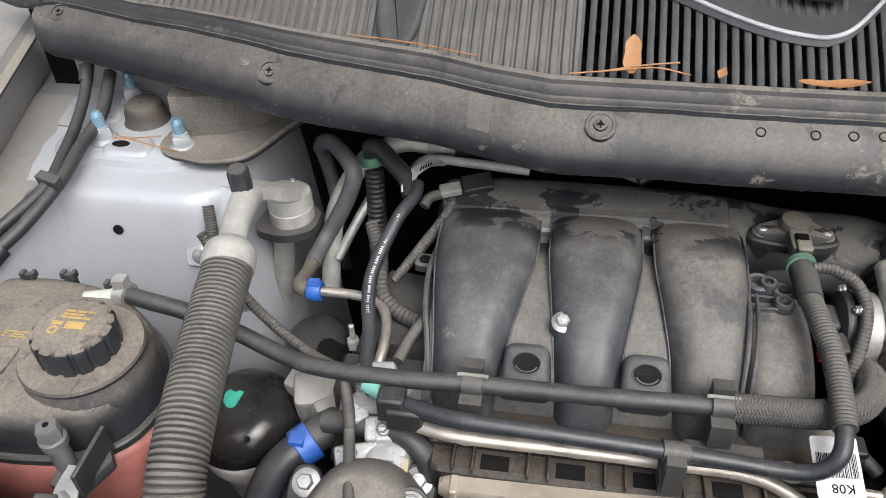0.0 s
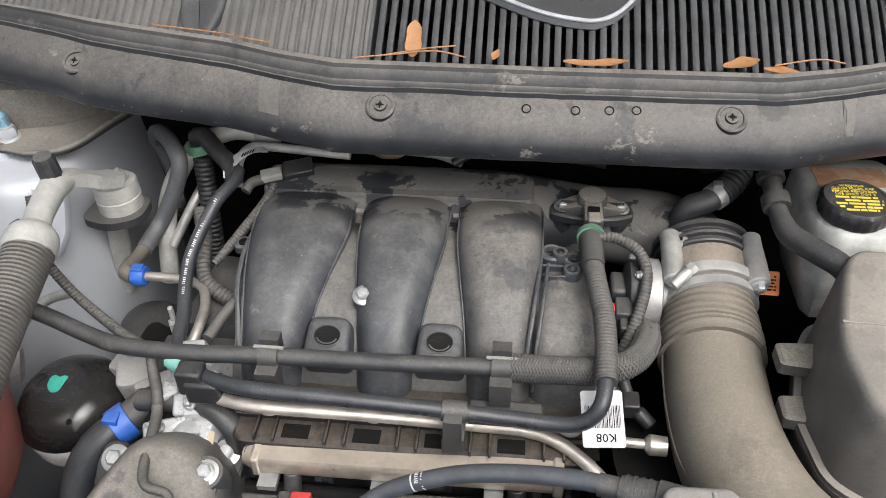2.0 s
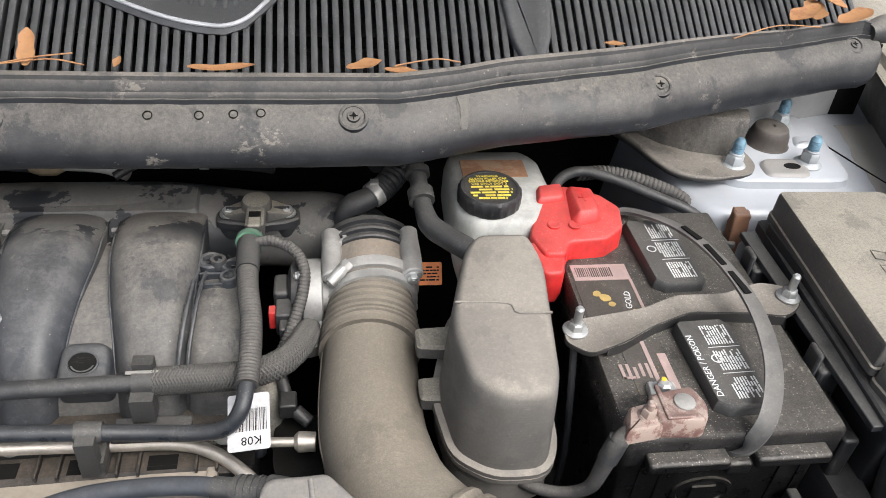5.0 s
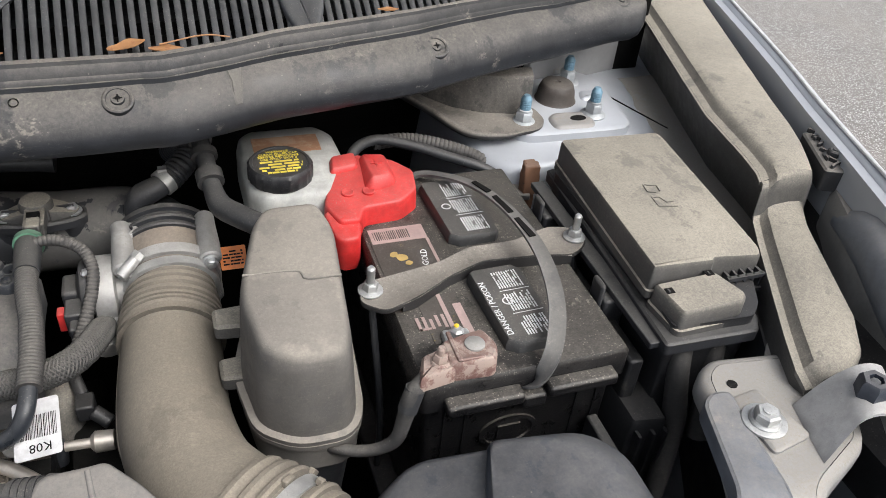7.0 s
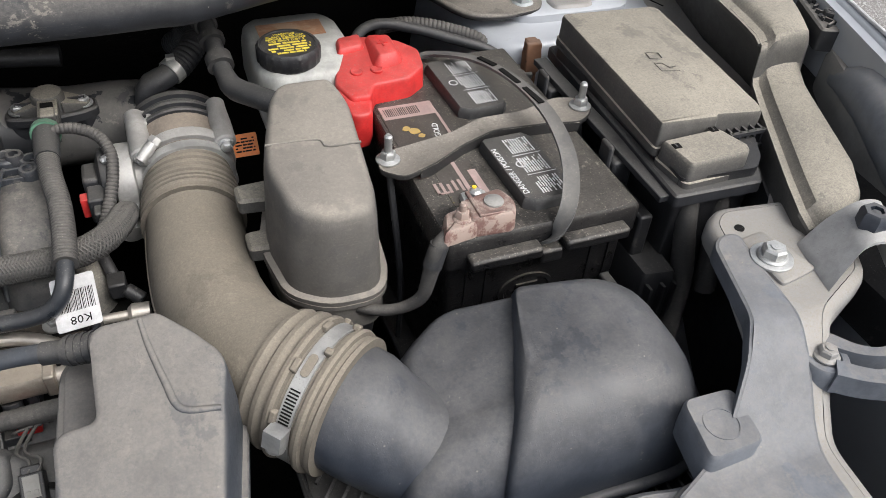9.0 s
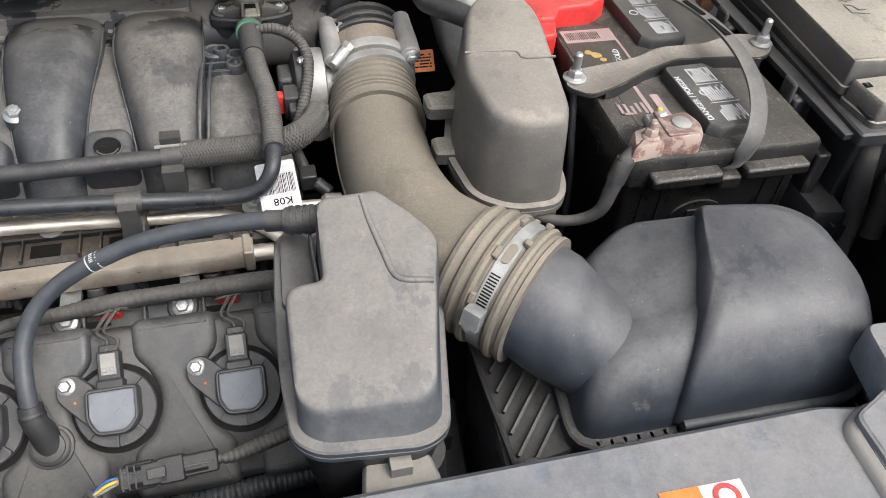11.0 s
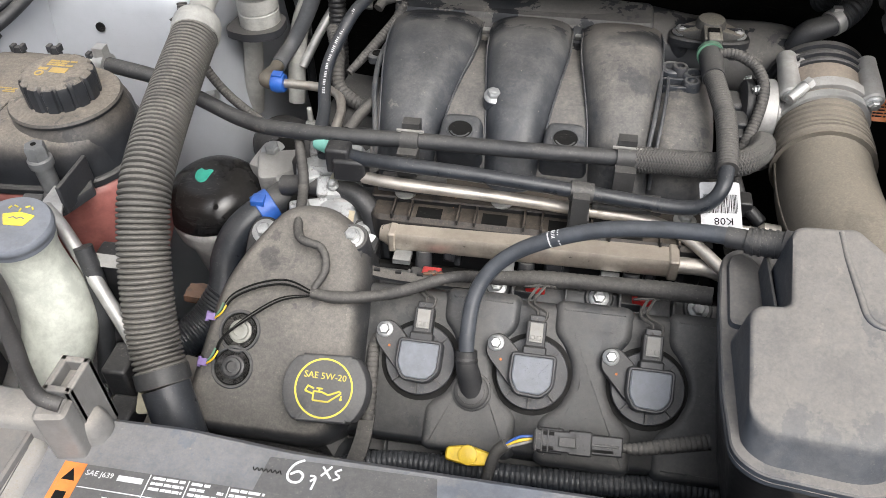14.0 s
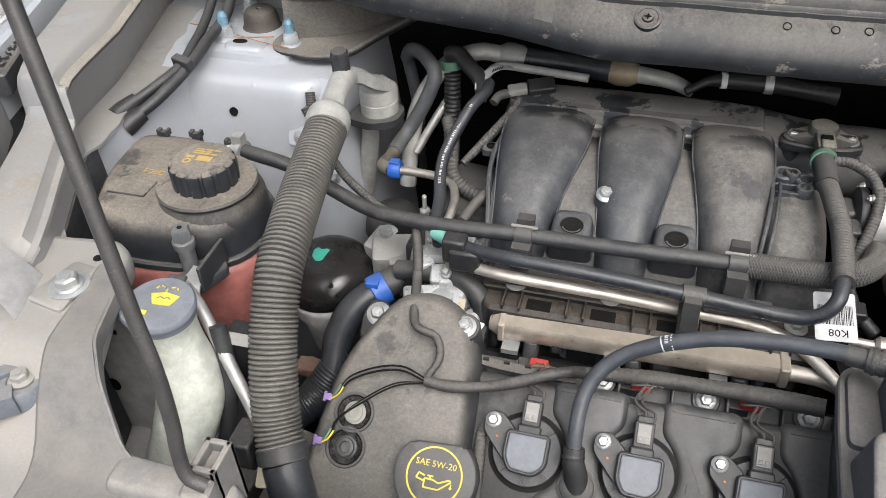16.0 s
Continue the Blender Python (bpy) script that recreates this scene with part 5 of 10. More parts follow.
for x, y in ((0.597, 0.222), (0.648, 0.236)):
    part("notch", block(x, x + 0.008, y - 0.007, y, 0.9945, 0.9952), black_ink_or_shade, fuse, "small dark notch")
    part("notch_bar", block(x + 0.002, x + 0.0035, y - 0.006, y - 0.002, 0.9945, 0.9962), plastic, fuse)
part("base", moulded(outline([(0.594, 0.19), (0.675, 0.186), (0.69, 0.2), (0.716, 0.25), (0.716, 0.445), (0.597, 0.45)], 0.006), [(0.82, 0.006), (0.86, 0.004), (0.95, 0.0), (0.978, 0.0)]), plastic_clean, fuse)
part("rim", moulded(outline([(0.583, 0.18), (0.678, 0.177), (0.69, 0.195), (0.69, 0.225), (0.726, 0.24), (0.749, 0.482), (0.598, 0.468)], 0.004), [(0.955, 0), (0.966, 0), (0.968, 0.002)]), plastic, fuse)
for i in range(5):
    part("latch_rib", block(0.676 + i * 0.009, 0.6785 + i * 0.009, 0.229, 0.24, 0.966, 0.986), plastic, fuse)
part("latch", merge(block(0.674, 0.716, 0.228, 0.232, 0.982, 0.986), block(0.674, 0.716, 0.226, 0.23, 0.966, 0.97)), plastic, fuse)
for y in (0.27, 0.41):
    part("side_clip", merge(block(0.566, 0.589, y - 0.014, y + 0.016, 0.915, 0.955), block(0.562, 0.568, y - 0.008, y + 0.012, 0.93, 0.97)), plastic, fuse, bevel=0.003)
part("side_wall", block(0.568, 0.583, 0.2, 0.45, 0.84, 0.93), plastic_clean, fuse, bevel=0.003)
part("side_rail", block(0.574, 0.59, 0.19, 0.455, 0.955, 0.962), plastic, fuse, bevel=0.001)
solo("wiring_loom", merge(tube([(0.615, 0.2, 0.96), (0.612, 0.186, 0.92), (0.617, 0.175, 0.86), (0.6, 0.15, 0.8), (0.57, 0.12, 0.74)], [0.011, 0.0105, 0.012, 0.01, 0.011], 12), tube([(0.65, 0.2, 0.96), (0.652, 0.185, 0.9), (0.648, 0.17, 0.84)], [0.011, 0.0105, 0.012], 12)), loom,
                 "taped wiring looms below the fuse box", "wiring loom")

# ---- brake fluid reservoir ----
brake = thing("brake_fluid_reservoir", "white plastic brake fluid reservoir with a black cap", "reservoir", (0.31, 0.52, 0.85))
part("tank", moulded(outline([(0.277, 0.45), (0.345, 0.448), (0.376, 0.495), (0.373, 0.572), (0.356, 0.592), (0.276, 0.592), (0.263, 0.575), (0.263, 0.474)], 0.01), [(0.86, 0.018), (0.9, 0.006), (0.935, 0.0), (0.968, 0.0005), (0.979, 0.003), (0.984, 0.009)]), white_tank, brake, sharp=60)
part("label", block(0.28, 0.352, 0.532, 0.566, 0.984, 0.9848), dusty("faded_brown_label", (0.42, 0.2, 0.1), 0.25, 0.6, patch=0.6, second=(0.5, 0.32, 0.2)), brake, "faded brown warning label")
CB = Matrix.Translation((0.3, 0.487, 0.983))
grip = lambda a, z: 1 + (0.03 * (math.cos(22 * a) > 0) if 0.002 < z < 0.017 else 0)
cap = part("cap", turned([(0.031, 0), (0.0325, 0.003), (0.0325, 0.016), (0.0305, 0.0195), (0.028, 0.0195), (0.0275, 0.0185), (0.002, 0.0185)], CB, 88, grip), plastic_clean, brake, "black ribbed cap")
wm = CB @ Matrix.Translation((0, 0, 0.0187))
for t_, y_ in (("WARNING", 0.0205), ("CLEAN FILLER CAP", 0.0158), ("BEFORE REMOVING", 0.0111), ("USE ONLY DOT 3", 0.0064)):
    part("words", lettering(t_, 0.0048, wm @ Matrix.Translation((0, y_, 0)), 0.0003), yellow_ink, cap, "yellow print")
for w, y_ in ((0.04, 0.0012), (0.046, -0.004), (0.044, -0.0092), (0.04, -0.0144), (0.03, -0.0192)):
    part("print_line", bars(w, 0.0034, 1, wm @ Matrix.Translation((0, y_, 0)), rng, 0.85), yellow_ink, cap, "yellow line of print")

# ---- tall air resonator by the battery ----
tall = thing("air_resonator", "tall dusty black plastic air resonator chamber beside the battery", "resonator", (0.275, 0.29, 0.8))
tp = outline([(0.241, 0.238), (0.268, 0.218), (0.308, 0.218), (0.318, 0.24), (0.331, 0.37), (0.322, 0.405), (0.27, 0.405), (0.256, 0.385), (0.232, 0.3)], [0.012, 0.014, 0.016, 0.012, 0.018, 0.012, 0.012, 0.02, 0.02])
part("shell", moulded(tp, [(0.86, -0.006), (0.898, -0.004), (0.9, -0.004), (0.968, 0.0), (0.981, 0.0015), (0.9865, 0.0045), (0.989, 0.009)], None, lambda x, y, h: (0.11 * (y - 0.22) if h > 0.93 else 0.02 * (y - 0.22))), res_tan, tall, sharp=60)
part("ridge", tube([(0.24, 0.318, 0.999), (0.285, 0.314, 0.9995), (0.292, 0.303, 0.9985), (0.322, 0.302, 0.998)], 0.0013, 8), res_tan, tall)
part("rim", moulded(inset(tp, -0.011), [(0.888, 0.003), (0.89, 0.001), (0.8945, 0.001), (0.895, 0.003), (0.8955, 0.001), (0.9, 0.001), (0.901, 0.003)], None, lambda x, y, h: 0.02 * (y - 0.22)), res_tan, tall, "moulded double rim", sharp=30)
part("lower_half", moulded(inset(tp, -0.004), [(0.79, 0.012), (0.886, 0)]), plastic, tall)

# ---- front air resonator over the valve cover ----
front_res = thing("air_resonator", "dusty black plastic air resonator over the valve cover", "resonator", (0.1, 0.08, 0.85))
RES_TOP = lambda x, y: 0.956 + 0.068 * (x - 0.054) + 0.343 * (y - 0.098)
RES_RIM = lambda x, y: 0.903 + 0.03 * (y - 0.02) - 0.04 * (x - 0.05)
rtop = [(0.144, 0.018), (0.13, 0.0105), (0.062, 0.0165), (0.0495, 0.027), (0.052, 0.098), (0.08, 0.099), (0.083, 0.163), (0.117, 0.162), (0.128, 0.163), (0.148, 0.143), (0.168, 0.119), (0.159, 0.085)]
rlow = [(0.149, 0.004), (0.128, -0.004), (0.064, 0.0), (0.049, 0.012), (0.049, 0.112), (0.078, 0.112), (0.081, 0.178), (0.118, 0.178), (0.132, 0.176), (0.154, 0.155), (0.174, 0.124), (0.165, 0.08)]
rrad = [0.012, 0.014, 0.014, 0.014, 0.012, 0.006, 0.012, 0.004, 0.008, 0.004, 0.012, 0.004]
rtop, rlow = outline(rtop, rrad, 6), outline(rlow, rrad, 6)
loops = [[(x, y, RES_RIM(x, y)) for x, y in rlow]]
for k in range(1, 12):
    # straight flank, then a rounded shoulder into the sloping top
    s = k / 11
    h = s if s < 0.75 else 0.75 + 0.25 * math.sin((s - 0.75) * 4 * math.pi / 2)
    c = 0.75 * s if s < 0.75 else 0.5625 + 0.4375 * (1 - math.cos((s - 0.75) * 4 * math.pi / 2)) * 0.35 + 0.4375 * 0.65 * (s - 0.75) * 4
    loops.append([(bx + (tx - bx) * c, by + (ty - by) * c, RES_RIM(bx, by) + (RES_TOP(tx, ty) - RES_RIM(bx, by)) * h) for (bx, by), (tx, ty) in zip(rlow, rtop)])
for d, up in ((0.003, 0.0006), (0.007, 0.0009)):
    loops.append([(x, y, RES_TOP(x, y) + up) for x, y in inset(rtop, d)])
part("shell", rings(loops), res_mat, front_res, sharp=65)
rimp = outline([(0.155, -0.002), (0.135, -0.014), (0.06, -0.0085), (0.0415, 0.006), (0.039, 0.06), (0.0425, 0.14), (0.048, 0.198), (0.064, 0.213), (0.09, 0.212), (0.135, 0.19), (0.175, 0.14), (0.178, 0.12)], [0.016, 0.018, 0.018, 0.016, 0.01, 0.01, 0.014, 0.012, 0.012, 0.012, 0.012, 0.012], 6)
part("rim", moulded(rimp, [(-0.012, 0.004), (-0.0105, 0.0012), (-0.006, 0.001), (-0.0055, 0.0028), (-0.005, 0.001), (-0.0005, 0.001), (0.001, 0.0022), (0.0012, 0.008)], None, lambda x, y, h: RES_RIM(x, y)), res_mat, front_res, "moulded double rim", sharp=30)
part("lower_half", moulded(inset(rimp, 0.005), [(-0.105, 0.016), (-0.012, 0)], None, lambda x, y, h: RES_RIM(x, y)), plastic_clean, front_res)
part("notch_floor", moulded(outline([(0.048, 0.118), (0.076, 0.118), (0.079, 0.19), (0.066, 0.203), (0.053, 0.192)], 0.008), [(0.0, 0), (0.006, 0.001), (0.008, 0.005)], None, lambda x, y, h: RES_RIM(x, y)), res_mat, front_res, "low side pocket")
part("notch_rib", moved(block(-0.0012, 0.0012, -0.032, 0.03, 0, 0.03), Matrix.Translation((0.0775, 0.15, RES_RIM(0.08, 0.15)))), res_mat, front_res, bevel=0.0008)
part("ridge", tube([(x, y, RES_TOP(x, y) - 0.0002) for x, y in ((0.117, 0.16), (0.12, 0.1385), (0.1265, 0.11), (0.13, 0.096), (0.1375, 0.0895), (0.158, 0.0852))], [0.0022, 0.0026, 0.003, 0.003, 0.003, 0.0024], 10), res_mat, front_res, "soft moulded ridge", sharp=70)

# ---- intake tube ----
intake = thing("intake_tube", "tan-dusted ribbed rubber air intake tube", "air intake tube", (0.18, 0.3, 0.83))
IT = [(0.177, 0.452, 0.884), (0.176, 0.43, 0.879), (0.174, 0.405, 0.874), (0.171, 0.36, 0.871), (0.169, 0.31, 0.873), (0.171, 0.26, 0.879), (0.182, 0.205, 0.888), (0.2, 0.165, 0.896), (0.216, 0.14, 0.9)]
tan_rubber = dusty("tan_dusted_rubber", (0.03, 0.029, 0.029), 0.9, 0.6, up=0.5, patch=0.3, speck=0.08, dust=(0.275, 0.241, 0.192), bump=0.2)
part("tube_body", tube(IT[2:], [0.046, 0.0475, 0.048, 0.048, 0.048, 0.05, 0.053], 36, 0.008), tan_rubber, intake)
part("bellows", tube(IT[:3] + [(0.1725, 0.383, 0.8725)], [0.044, 0.048, 0.0515, 0.0515], 40, ripple=(0.0098, 0.0032)), tan_rubber, intake, "ribbed bellows", sharp=30)
AX = np.array((0.66, -0.72, -0.06))
AX /= np.linalg.norm(AX)
CC = np.array((0.216, 0.14, 0.9))
cuffm = basis(tuple(CC), (0, 0, 1), tuple(AX))
part("cuff", turned([(0.05, -0.016), (0.0545, -0.014), (0.056, -0.01), (0.0545, -0.006), (0.0545, -0.003), (0.058, -0.001), (0.059, 0.003), (0.0565, 0.0055), (0.0555, 0.009), (0.0595, 0.0105), (0.0605, 0.0135), (0.0595, 0.0165), (0.056, 0.018), (0.056, 0.035), (0.0595, 0.0365), (0.0605, 0.04), (0.0595, 0.0425), (0.0565, 0.0435), (0.0565, 0.047), (0.058, 0.048), (0.058, 0.052), (0.048, 0.053)], cuffm, 56), tan_rubber, intake, "stepped ribbed cuff", sharp=35)
clampb = part("clamp_band", turned([(0.0568, 0.0205), (0.0578, 0.021), (0.0578, 0.0325), (0.0568, 0.033)], cuffm, 64), alloy_clean, intake, "bright steel hose clamp")
for a_ in (-62, -20, 22, 62, 150):
    part("cuff_block", moved(block(0.0555, 0.0615, -0.0055, 0.0055, 0.0155, 0.021), cuffm @ Matrix.Rotation(radians(a_), 4, "Z")), tan_rubber, intake, bevel=0.0012)
for a_ in (-40, 3):
    part("cuff_lug", moved(block(0.056, 0.062, -0.003, 0.003, 0.031, 0.0375), cuffm @ Matrix.Rotation(radians(a_), 4, "Z")), tan_rubber, intake, bevel=0.0012)
slots = [moved(block(-0.0006, 0.0006, -0.0042, 0.0042, 0, 0.0004), cuffm @ Matrix.Rotation(radians(38 + k * 2.6), 4, "Z") @ Matrix.Translation((0.0579, 0, 0.0268)) @ Matrix.Rotation(radians(90), 4, "Y") @ Matrix.Rotation(radians(90), 4, "Z")) for k in range(12)]
part("clamp_slots", merge(*slots), black_ink_or_shade, clampb, "dark thread slots of the clamp")
sm = cuffm @ Matrix.Rotation(radians(18), 4, "Z") @ Matrix.Translation((0.058, 0, 0.0268))
part("band_window", moved(merge(turned([(0.0036, 0), (0.0036, 0.0005), (0.0005, 0.0006)], Matrix.Translation((0.0, -0.006, 0)), 12), turned([(0.0036, 0), (0.0036, 0.0005), (0.0005, 0.0006)], Matrix.Translation((0.0, 0.006, 0)), 12), block(-0.0036, 0.0036, -0.006, 0.006, 0, 0.0005)), sm @ Matrix.Rotation(radians(90), 4, "Y")), tan_rubber, clampb, "slot in the band")
cs = cuffm @ Matrix.Rotation(radians(78), 4, "Z") @ Matrix.Translation((0.0625, 0, 0.0268)) @ Matrix.Rotation(radians(90), 4, "X")
part("clamp_screw", merge(turned([(0.0055, -0.012), (0.0055, 0.0), (0.0075, 0.0005), (0.0075, 0.0055), (0.006, 0.007), (0.001, 0.007)], cs @ Matrix.Rotation(math.pi, 4, "X"), 18), block(-0.0045, 0.0075, -0.0075, 0.0075, -0.002, 0.014, cs)), zinc, clampb, "worm screw of the clamp")
part("mould_seam", tube([(0.1275, 0.405, 0.8745), (0.1235, 0.36, 0.872), (0.1215, 0.31, 0.875), (0.1235, 0.26, 0.882), (0.1335, 0.215, 0.893)], 0.0016, 8), tan_rubber, intake, "thin mould seam")
part("side_nub", turned([(0.009, -0.006), (0.0085, 0.003), (0.006, 0.0055), (0.002, 0.006)], basis((0.178, 0.168, 0.932), (1, 0, 0), (-0.35, -0.5, 0.8)), 20), tan_rubber, intake, "round moulded nub", sharp=50)

# ---- air filter housing ----
abox = thing("air_filter_housing", "large dusty black plastic air filter housing", "air filter box", (0.38, 0.08, 0.65))
part("neck", tube([tuple(CC + AX * 0.03), tuple(CC + AX * 0.06), (0.266, 0.088, 0.887), (0.288, 0.073, 0.874), (0.305, 0.065, 0.862)], [0.051, 0.051, 0.0495, 0.047, 0.044], 40, 0.01), plastic_blue, abox, "round inlet neck")
lidp = outline([(0.262, -0.002), (0.505, -0.004), (0.533, 0.03), (0.53, 0.115), (0.506, 0.145), (0.345, 0.168), (0.278, 0.13)], [0.02, 0.02, 0.03, 0.03, 0.03, 0.025, 0.04])
lidt = outline([(0.303, 0.055), (0.453, 0.045), (0.475, 0.06), (0.48, 0.095), (0.46, 0.118), (0.336, 0.145), (0.312, 0.12)], [0.02, 0.02, 0.02, 0.02, 0.02, 0.014, 0.02])
bulge = outline([(0.336, -0.007), (0.503, -0.009), (0.536, 0.03), (0.533, 0.115), (0.507, 0.148), (0.408, 0.158)], [0.012, 0.02, 0.03, 0.03, 0.03, 0.01])
bulget = outline([(0.382, 0.062), (0.452, 0.049), (0.474, 0.063), (0.479, 0.095), (0.459, 0.118), (0.398, 0.129)], [0.012, 0.02, 0.02, 0.02, 0.02, 0.01])


def dome(base, top, z0, z1, n=9):
    """A lid that rises from one outline to another on a rounded slope; z1(x, y) is the top's height."""
    loops = [[(x, y, z0 - 0.008) for x, y in base]]
    for k in range(n + 1):
        s = math.pi / 2 * k / n
        c, h = 1 - math.cos(s), math.sin(s)
        loops.append([(bx + (tx - bx) * c, by + (ty - by) * c, z0 + (z1(tx, ty) - z0) * h) for (bx, by), (tx, ty) in zip(base, top)])
    return rings(loops)


lid_top = lambda x, y: 0.949 - 0.46 * max(0, 0.392 - x) - 0.12 * max(0, 0.1 - y)
part("lid", dome(lidp, lidt, 0.842, lid_top), plastic_blue, abox, sharp=70)
part("lid_bulge", dome(bulge, bulget, 0.858, lambda x, y: lid_top(x, y) + 0.0035), plastic_blue, abox, "raised half of the lid with a soft edge", sharp=75)
part("bulge_lip", tube([(0.345, -0.009, 0.852), (0.42, -0.01, 0.851), (0.49, -0.01, 0.851), (0.525, 0.01, 0.851)], [0.0045, 0.0055, 0.0055, 0.0055], 10, 0.006), plastic_blue, abox, "rounded lower lip")
part("lid_rim", moulded(inset(lidp, -0.008), [(0.83, 0), (0.84, 0), (0.842, 0.002)]), plastic, abox)
part("body", moulded(inset(lidp, 0.002), [(0.6, 0.03), (0.83, 0)]), plastic_clean, abox)
for i in range(22):
    x = 0.275 + i * 0.0115
    part("rib", block(x, x + 0.0025, -0.021, -0.004, 0.812, 0.842), plastic, abox)
part("side_box", moulded(outline([(0.205, 0.0), (0.268, 0.0), (0.268, 0.14), (0.212, 0.14)], 0.006), [(0.6, 0.01), (0.815, 0), (0.82, 0.003)], None, lambda x, y, h: 0.35 * (x - 0.24) if h > 0.8 else 0), plastic, abox)
for i in range(6):
    y = 0.012 + i * 0.021
    part("side_rib", moved(block(-0.03, 0.03, -0.0013, 0.0013, 0, 0.006), Matrix.Translation((0.238, y, 0.82)) @ Matrix.Rotation(radians(48), 4, "Z") @ Matrix.Rotation(radians(-13), 4, "Y") @ Matrix.Rotation(radians(14), 4, "X")), plastic, abox)
part("side_rail", tube([(0.206, 0.148, 0.832), (0.209, 0.08, 0.822), (0.214, 0.0, 0.815)], 0.003, 8), plastic_clean, abox)
for p in ((0.206, 0.15, 0.842), (0.222, -0.004, 0.82)):
    part("spring_clip", merge(tube([(p[0] - 0.012, p[1], p[2] - 0.01), (p[0] - 0.008, p[1], p[2] + 0.006), (p[0] + 0.006, p[1], p[2] + 0.006), (p[0] + 0.01, p[1], p[2] - 0.008)], 0.005, 8)), plastic, abox, "black spring clip")
part("corner_latch", merge(block(0.515, 0.535, 0.0, 0.03, 0.82, 0.86), block(0.52, 0.545, 0.01, 0.02, 0.845, 0.868)), plastic, abox, bevel=0.002)
part("side_flap", block(0.535, 0.546, 0.06, 0.2, 0.84, 0.868, Matrix.Rotation(0, 4, "Z")), plastic, abox, bevel=0.002)

# ---- big ribbed hose on the far side ----
big_hose = thing("intake_hose", "long corrugated dark grey hose arching past the reservoirs", "hose", (-0.45, 0.2, 0.85))
hose_grey = dusty("grey_corrugated_plastic", (0.03, 0.031, 0.032), 0.62, 0.5, up=0.6, patch=0.5)
HP = [(-0.478, 0.365, 0.984), (-0.474, 0.32, 0.976), (-0.468, 0.27, 0.968), (-0.46, 0.215, 0.959), (-0.455, 0.17, 0.942), (-0.45, 0.135, 0.908), (-0.443, 0.105, 0.872), (-0.434, 0.08, 0.838), (-0.42, 0.056, 0.812)]
part("corrugation", tube(HP, 0.0232, 28, ripple=(0.0047, 0.0034)), hose_grey, big_hose, sharp=30)
part("lower_end", tube([(-0.42, 0.056, 0.812), (-0.405, 0.035, 0.785), (-0.395, 0.02, 0.74)], 0.0215, 24), rubber_clean, big_hose, "smooth dark lower end")
part("lower_band", tube([(-0.4265, 0.066, 0.823), (-0.4215, 0.0575, 0.8135)], 0.0245, 24), rubber, big_hose)

# ---- coolant expansion tank ----
tank = thing("coolant_tank", "coolant expansion tank, dusty black above and pink below", "coolant tank", (-0.62, 0.27, 0.7))
tpo = outline([(-0.695, 0.207), (-0.64, 0.198), (-0.575, 0.204), (-0.535, 0.225), (-0.522, 0.268), (-0.534, 0.322), (-0.588, 0.368), (-0.665, 0.382), (-0.732, 0.374), (-0.728, 0.29)], [0.028, 0.03, 0.03, 0.035, 0.04, 0.04, 0.035, 0.03, 0.03, 0.04])
tank_mat = dusty("tank_plastic_under_dust", (0.022, 0.024, 0.028), 0.85, 0.42, up=1.0, patch=1.0, speck=0.1, dust=(0.3, 0.262, 0.215), sand=0.3, chalk=0.3)
part("upper_shell", moulded(tpo, [(0.898, 0), (0.903, 0.0), (0.928, 0.003), (0.939, 0.007), (0.9445, 0.013), (0.946, 0.021)]), tank_mat, tank, "dusty black upper shell", sharp=60)
part("seam", moulded(inset(tpo, -0.005), [(0.893, 0), (0.899, 0), (0.901, 0.002)]), plastic, tank)
part("lower_shell", moulded(inset(tpo, -0.009), [(0.72, 0.03), (0.76, 0.012), (0.86, 0.0), (0.884, 0.0015), (0.89, 0.005), (0.893, 0.01)]), coolant, tank, "translucent pink lower shell", sharp=60)
NC = Matrix.Translation((-0.582, 0.274, 0)) @ Matrix.Diagonal((0.92, 0.92, 1, 1))
part("neck", turned([(0.066, 0.905), (0.064, 0.93), (0.06, 0.944), (0.054, 0.951), (0.0535, 0.953), (0.0575, 0.954), (0.0585, 0.957), (0.057, 0.9595), (0.045, 0.9605), (0.036, 0.9605)], NC, 48), tank_mat, tank, "stepped filler neck with a flat collar", sharp=40)
scallop = lambda a, z: 1 + (0.045 if math.cos(14 * a) > -0.6 else -0.02) * (1 if 0.958 < z < 0.985 else 0.6)
tcap = part("cap", turned([(0.034, 0.956), (0.0365, 0.9585), (0.0368, 0.98), (0.0355, 0.9845), (0.0325, 0.987), (0.03, 0.9875), (0.004, 0.988)], NC, 120, scallop), tank_mat, tank, "dusty black cap with scalloped edge", sharp=30)
cm = NC @ Matrix.Translation((0, 0, 0.988))
part("cap_print", bars(0.03, 0.012, 3, cm @ Matrix.Translation((0.002, 0.012, 0)), rng, 0.6, 0.0005), gold_ink, tcap, "worn golden print")
part("cap_symbol", merge(block(-0.018, -0.008, -0.002, 0.002, 0, 0.0005, cm), block(-0.004, 0.014, -0.006, 0.003, 0, 0.0005, cm), arc_ring(0.004, 0.0009, 0, 6.283, cm @ Matrix.Translation((-0.013, -0.009, 0)), 18, 0.0005)), gold_ink, tcap, "worn golden symbol")
part("top_print", bars(0.026, 0.009, 3, Matrix.Translation((-0.66, 0.292, 0.9462)), rng, 0.5, 0.0004), gold_ink, tank, "worn golden print")
part("raised_plate", moulded(rrect(0.044, 0.03, 0.004), [(0.945, 0), (0.9468, 0.0), (0.9476, 0.001)], Matrix.Translation((-0.668, 0.262, 0))), tank_mat, tank, "low raised plate")
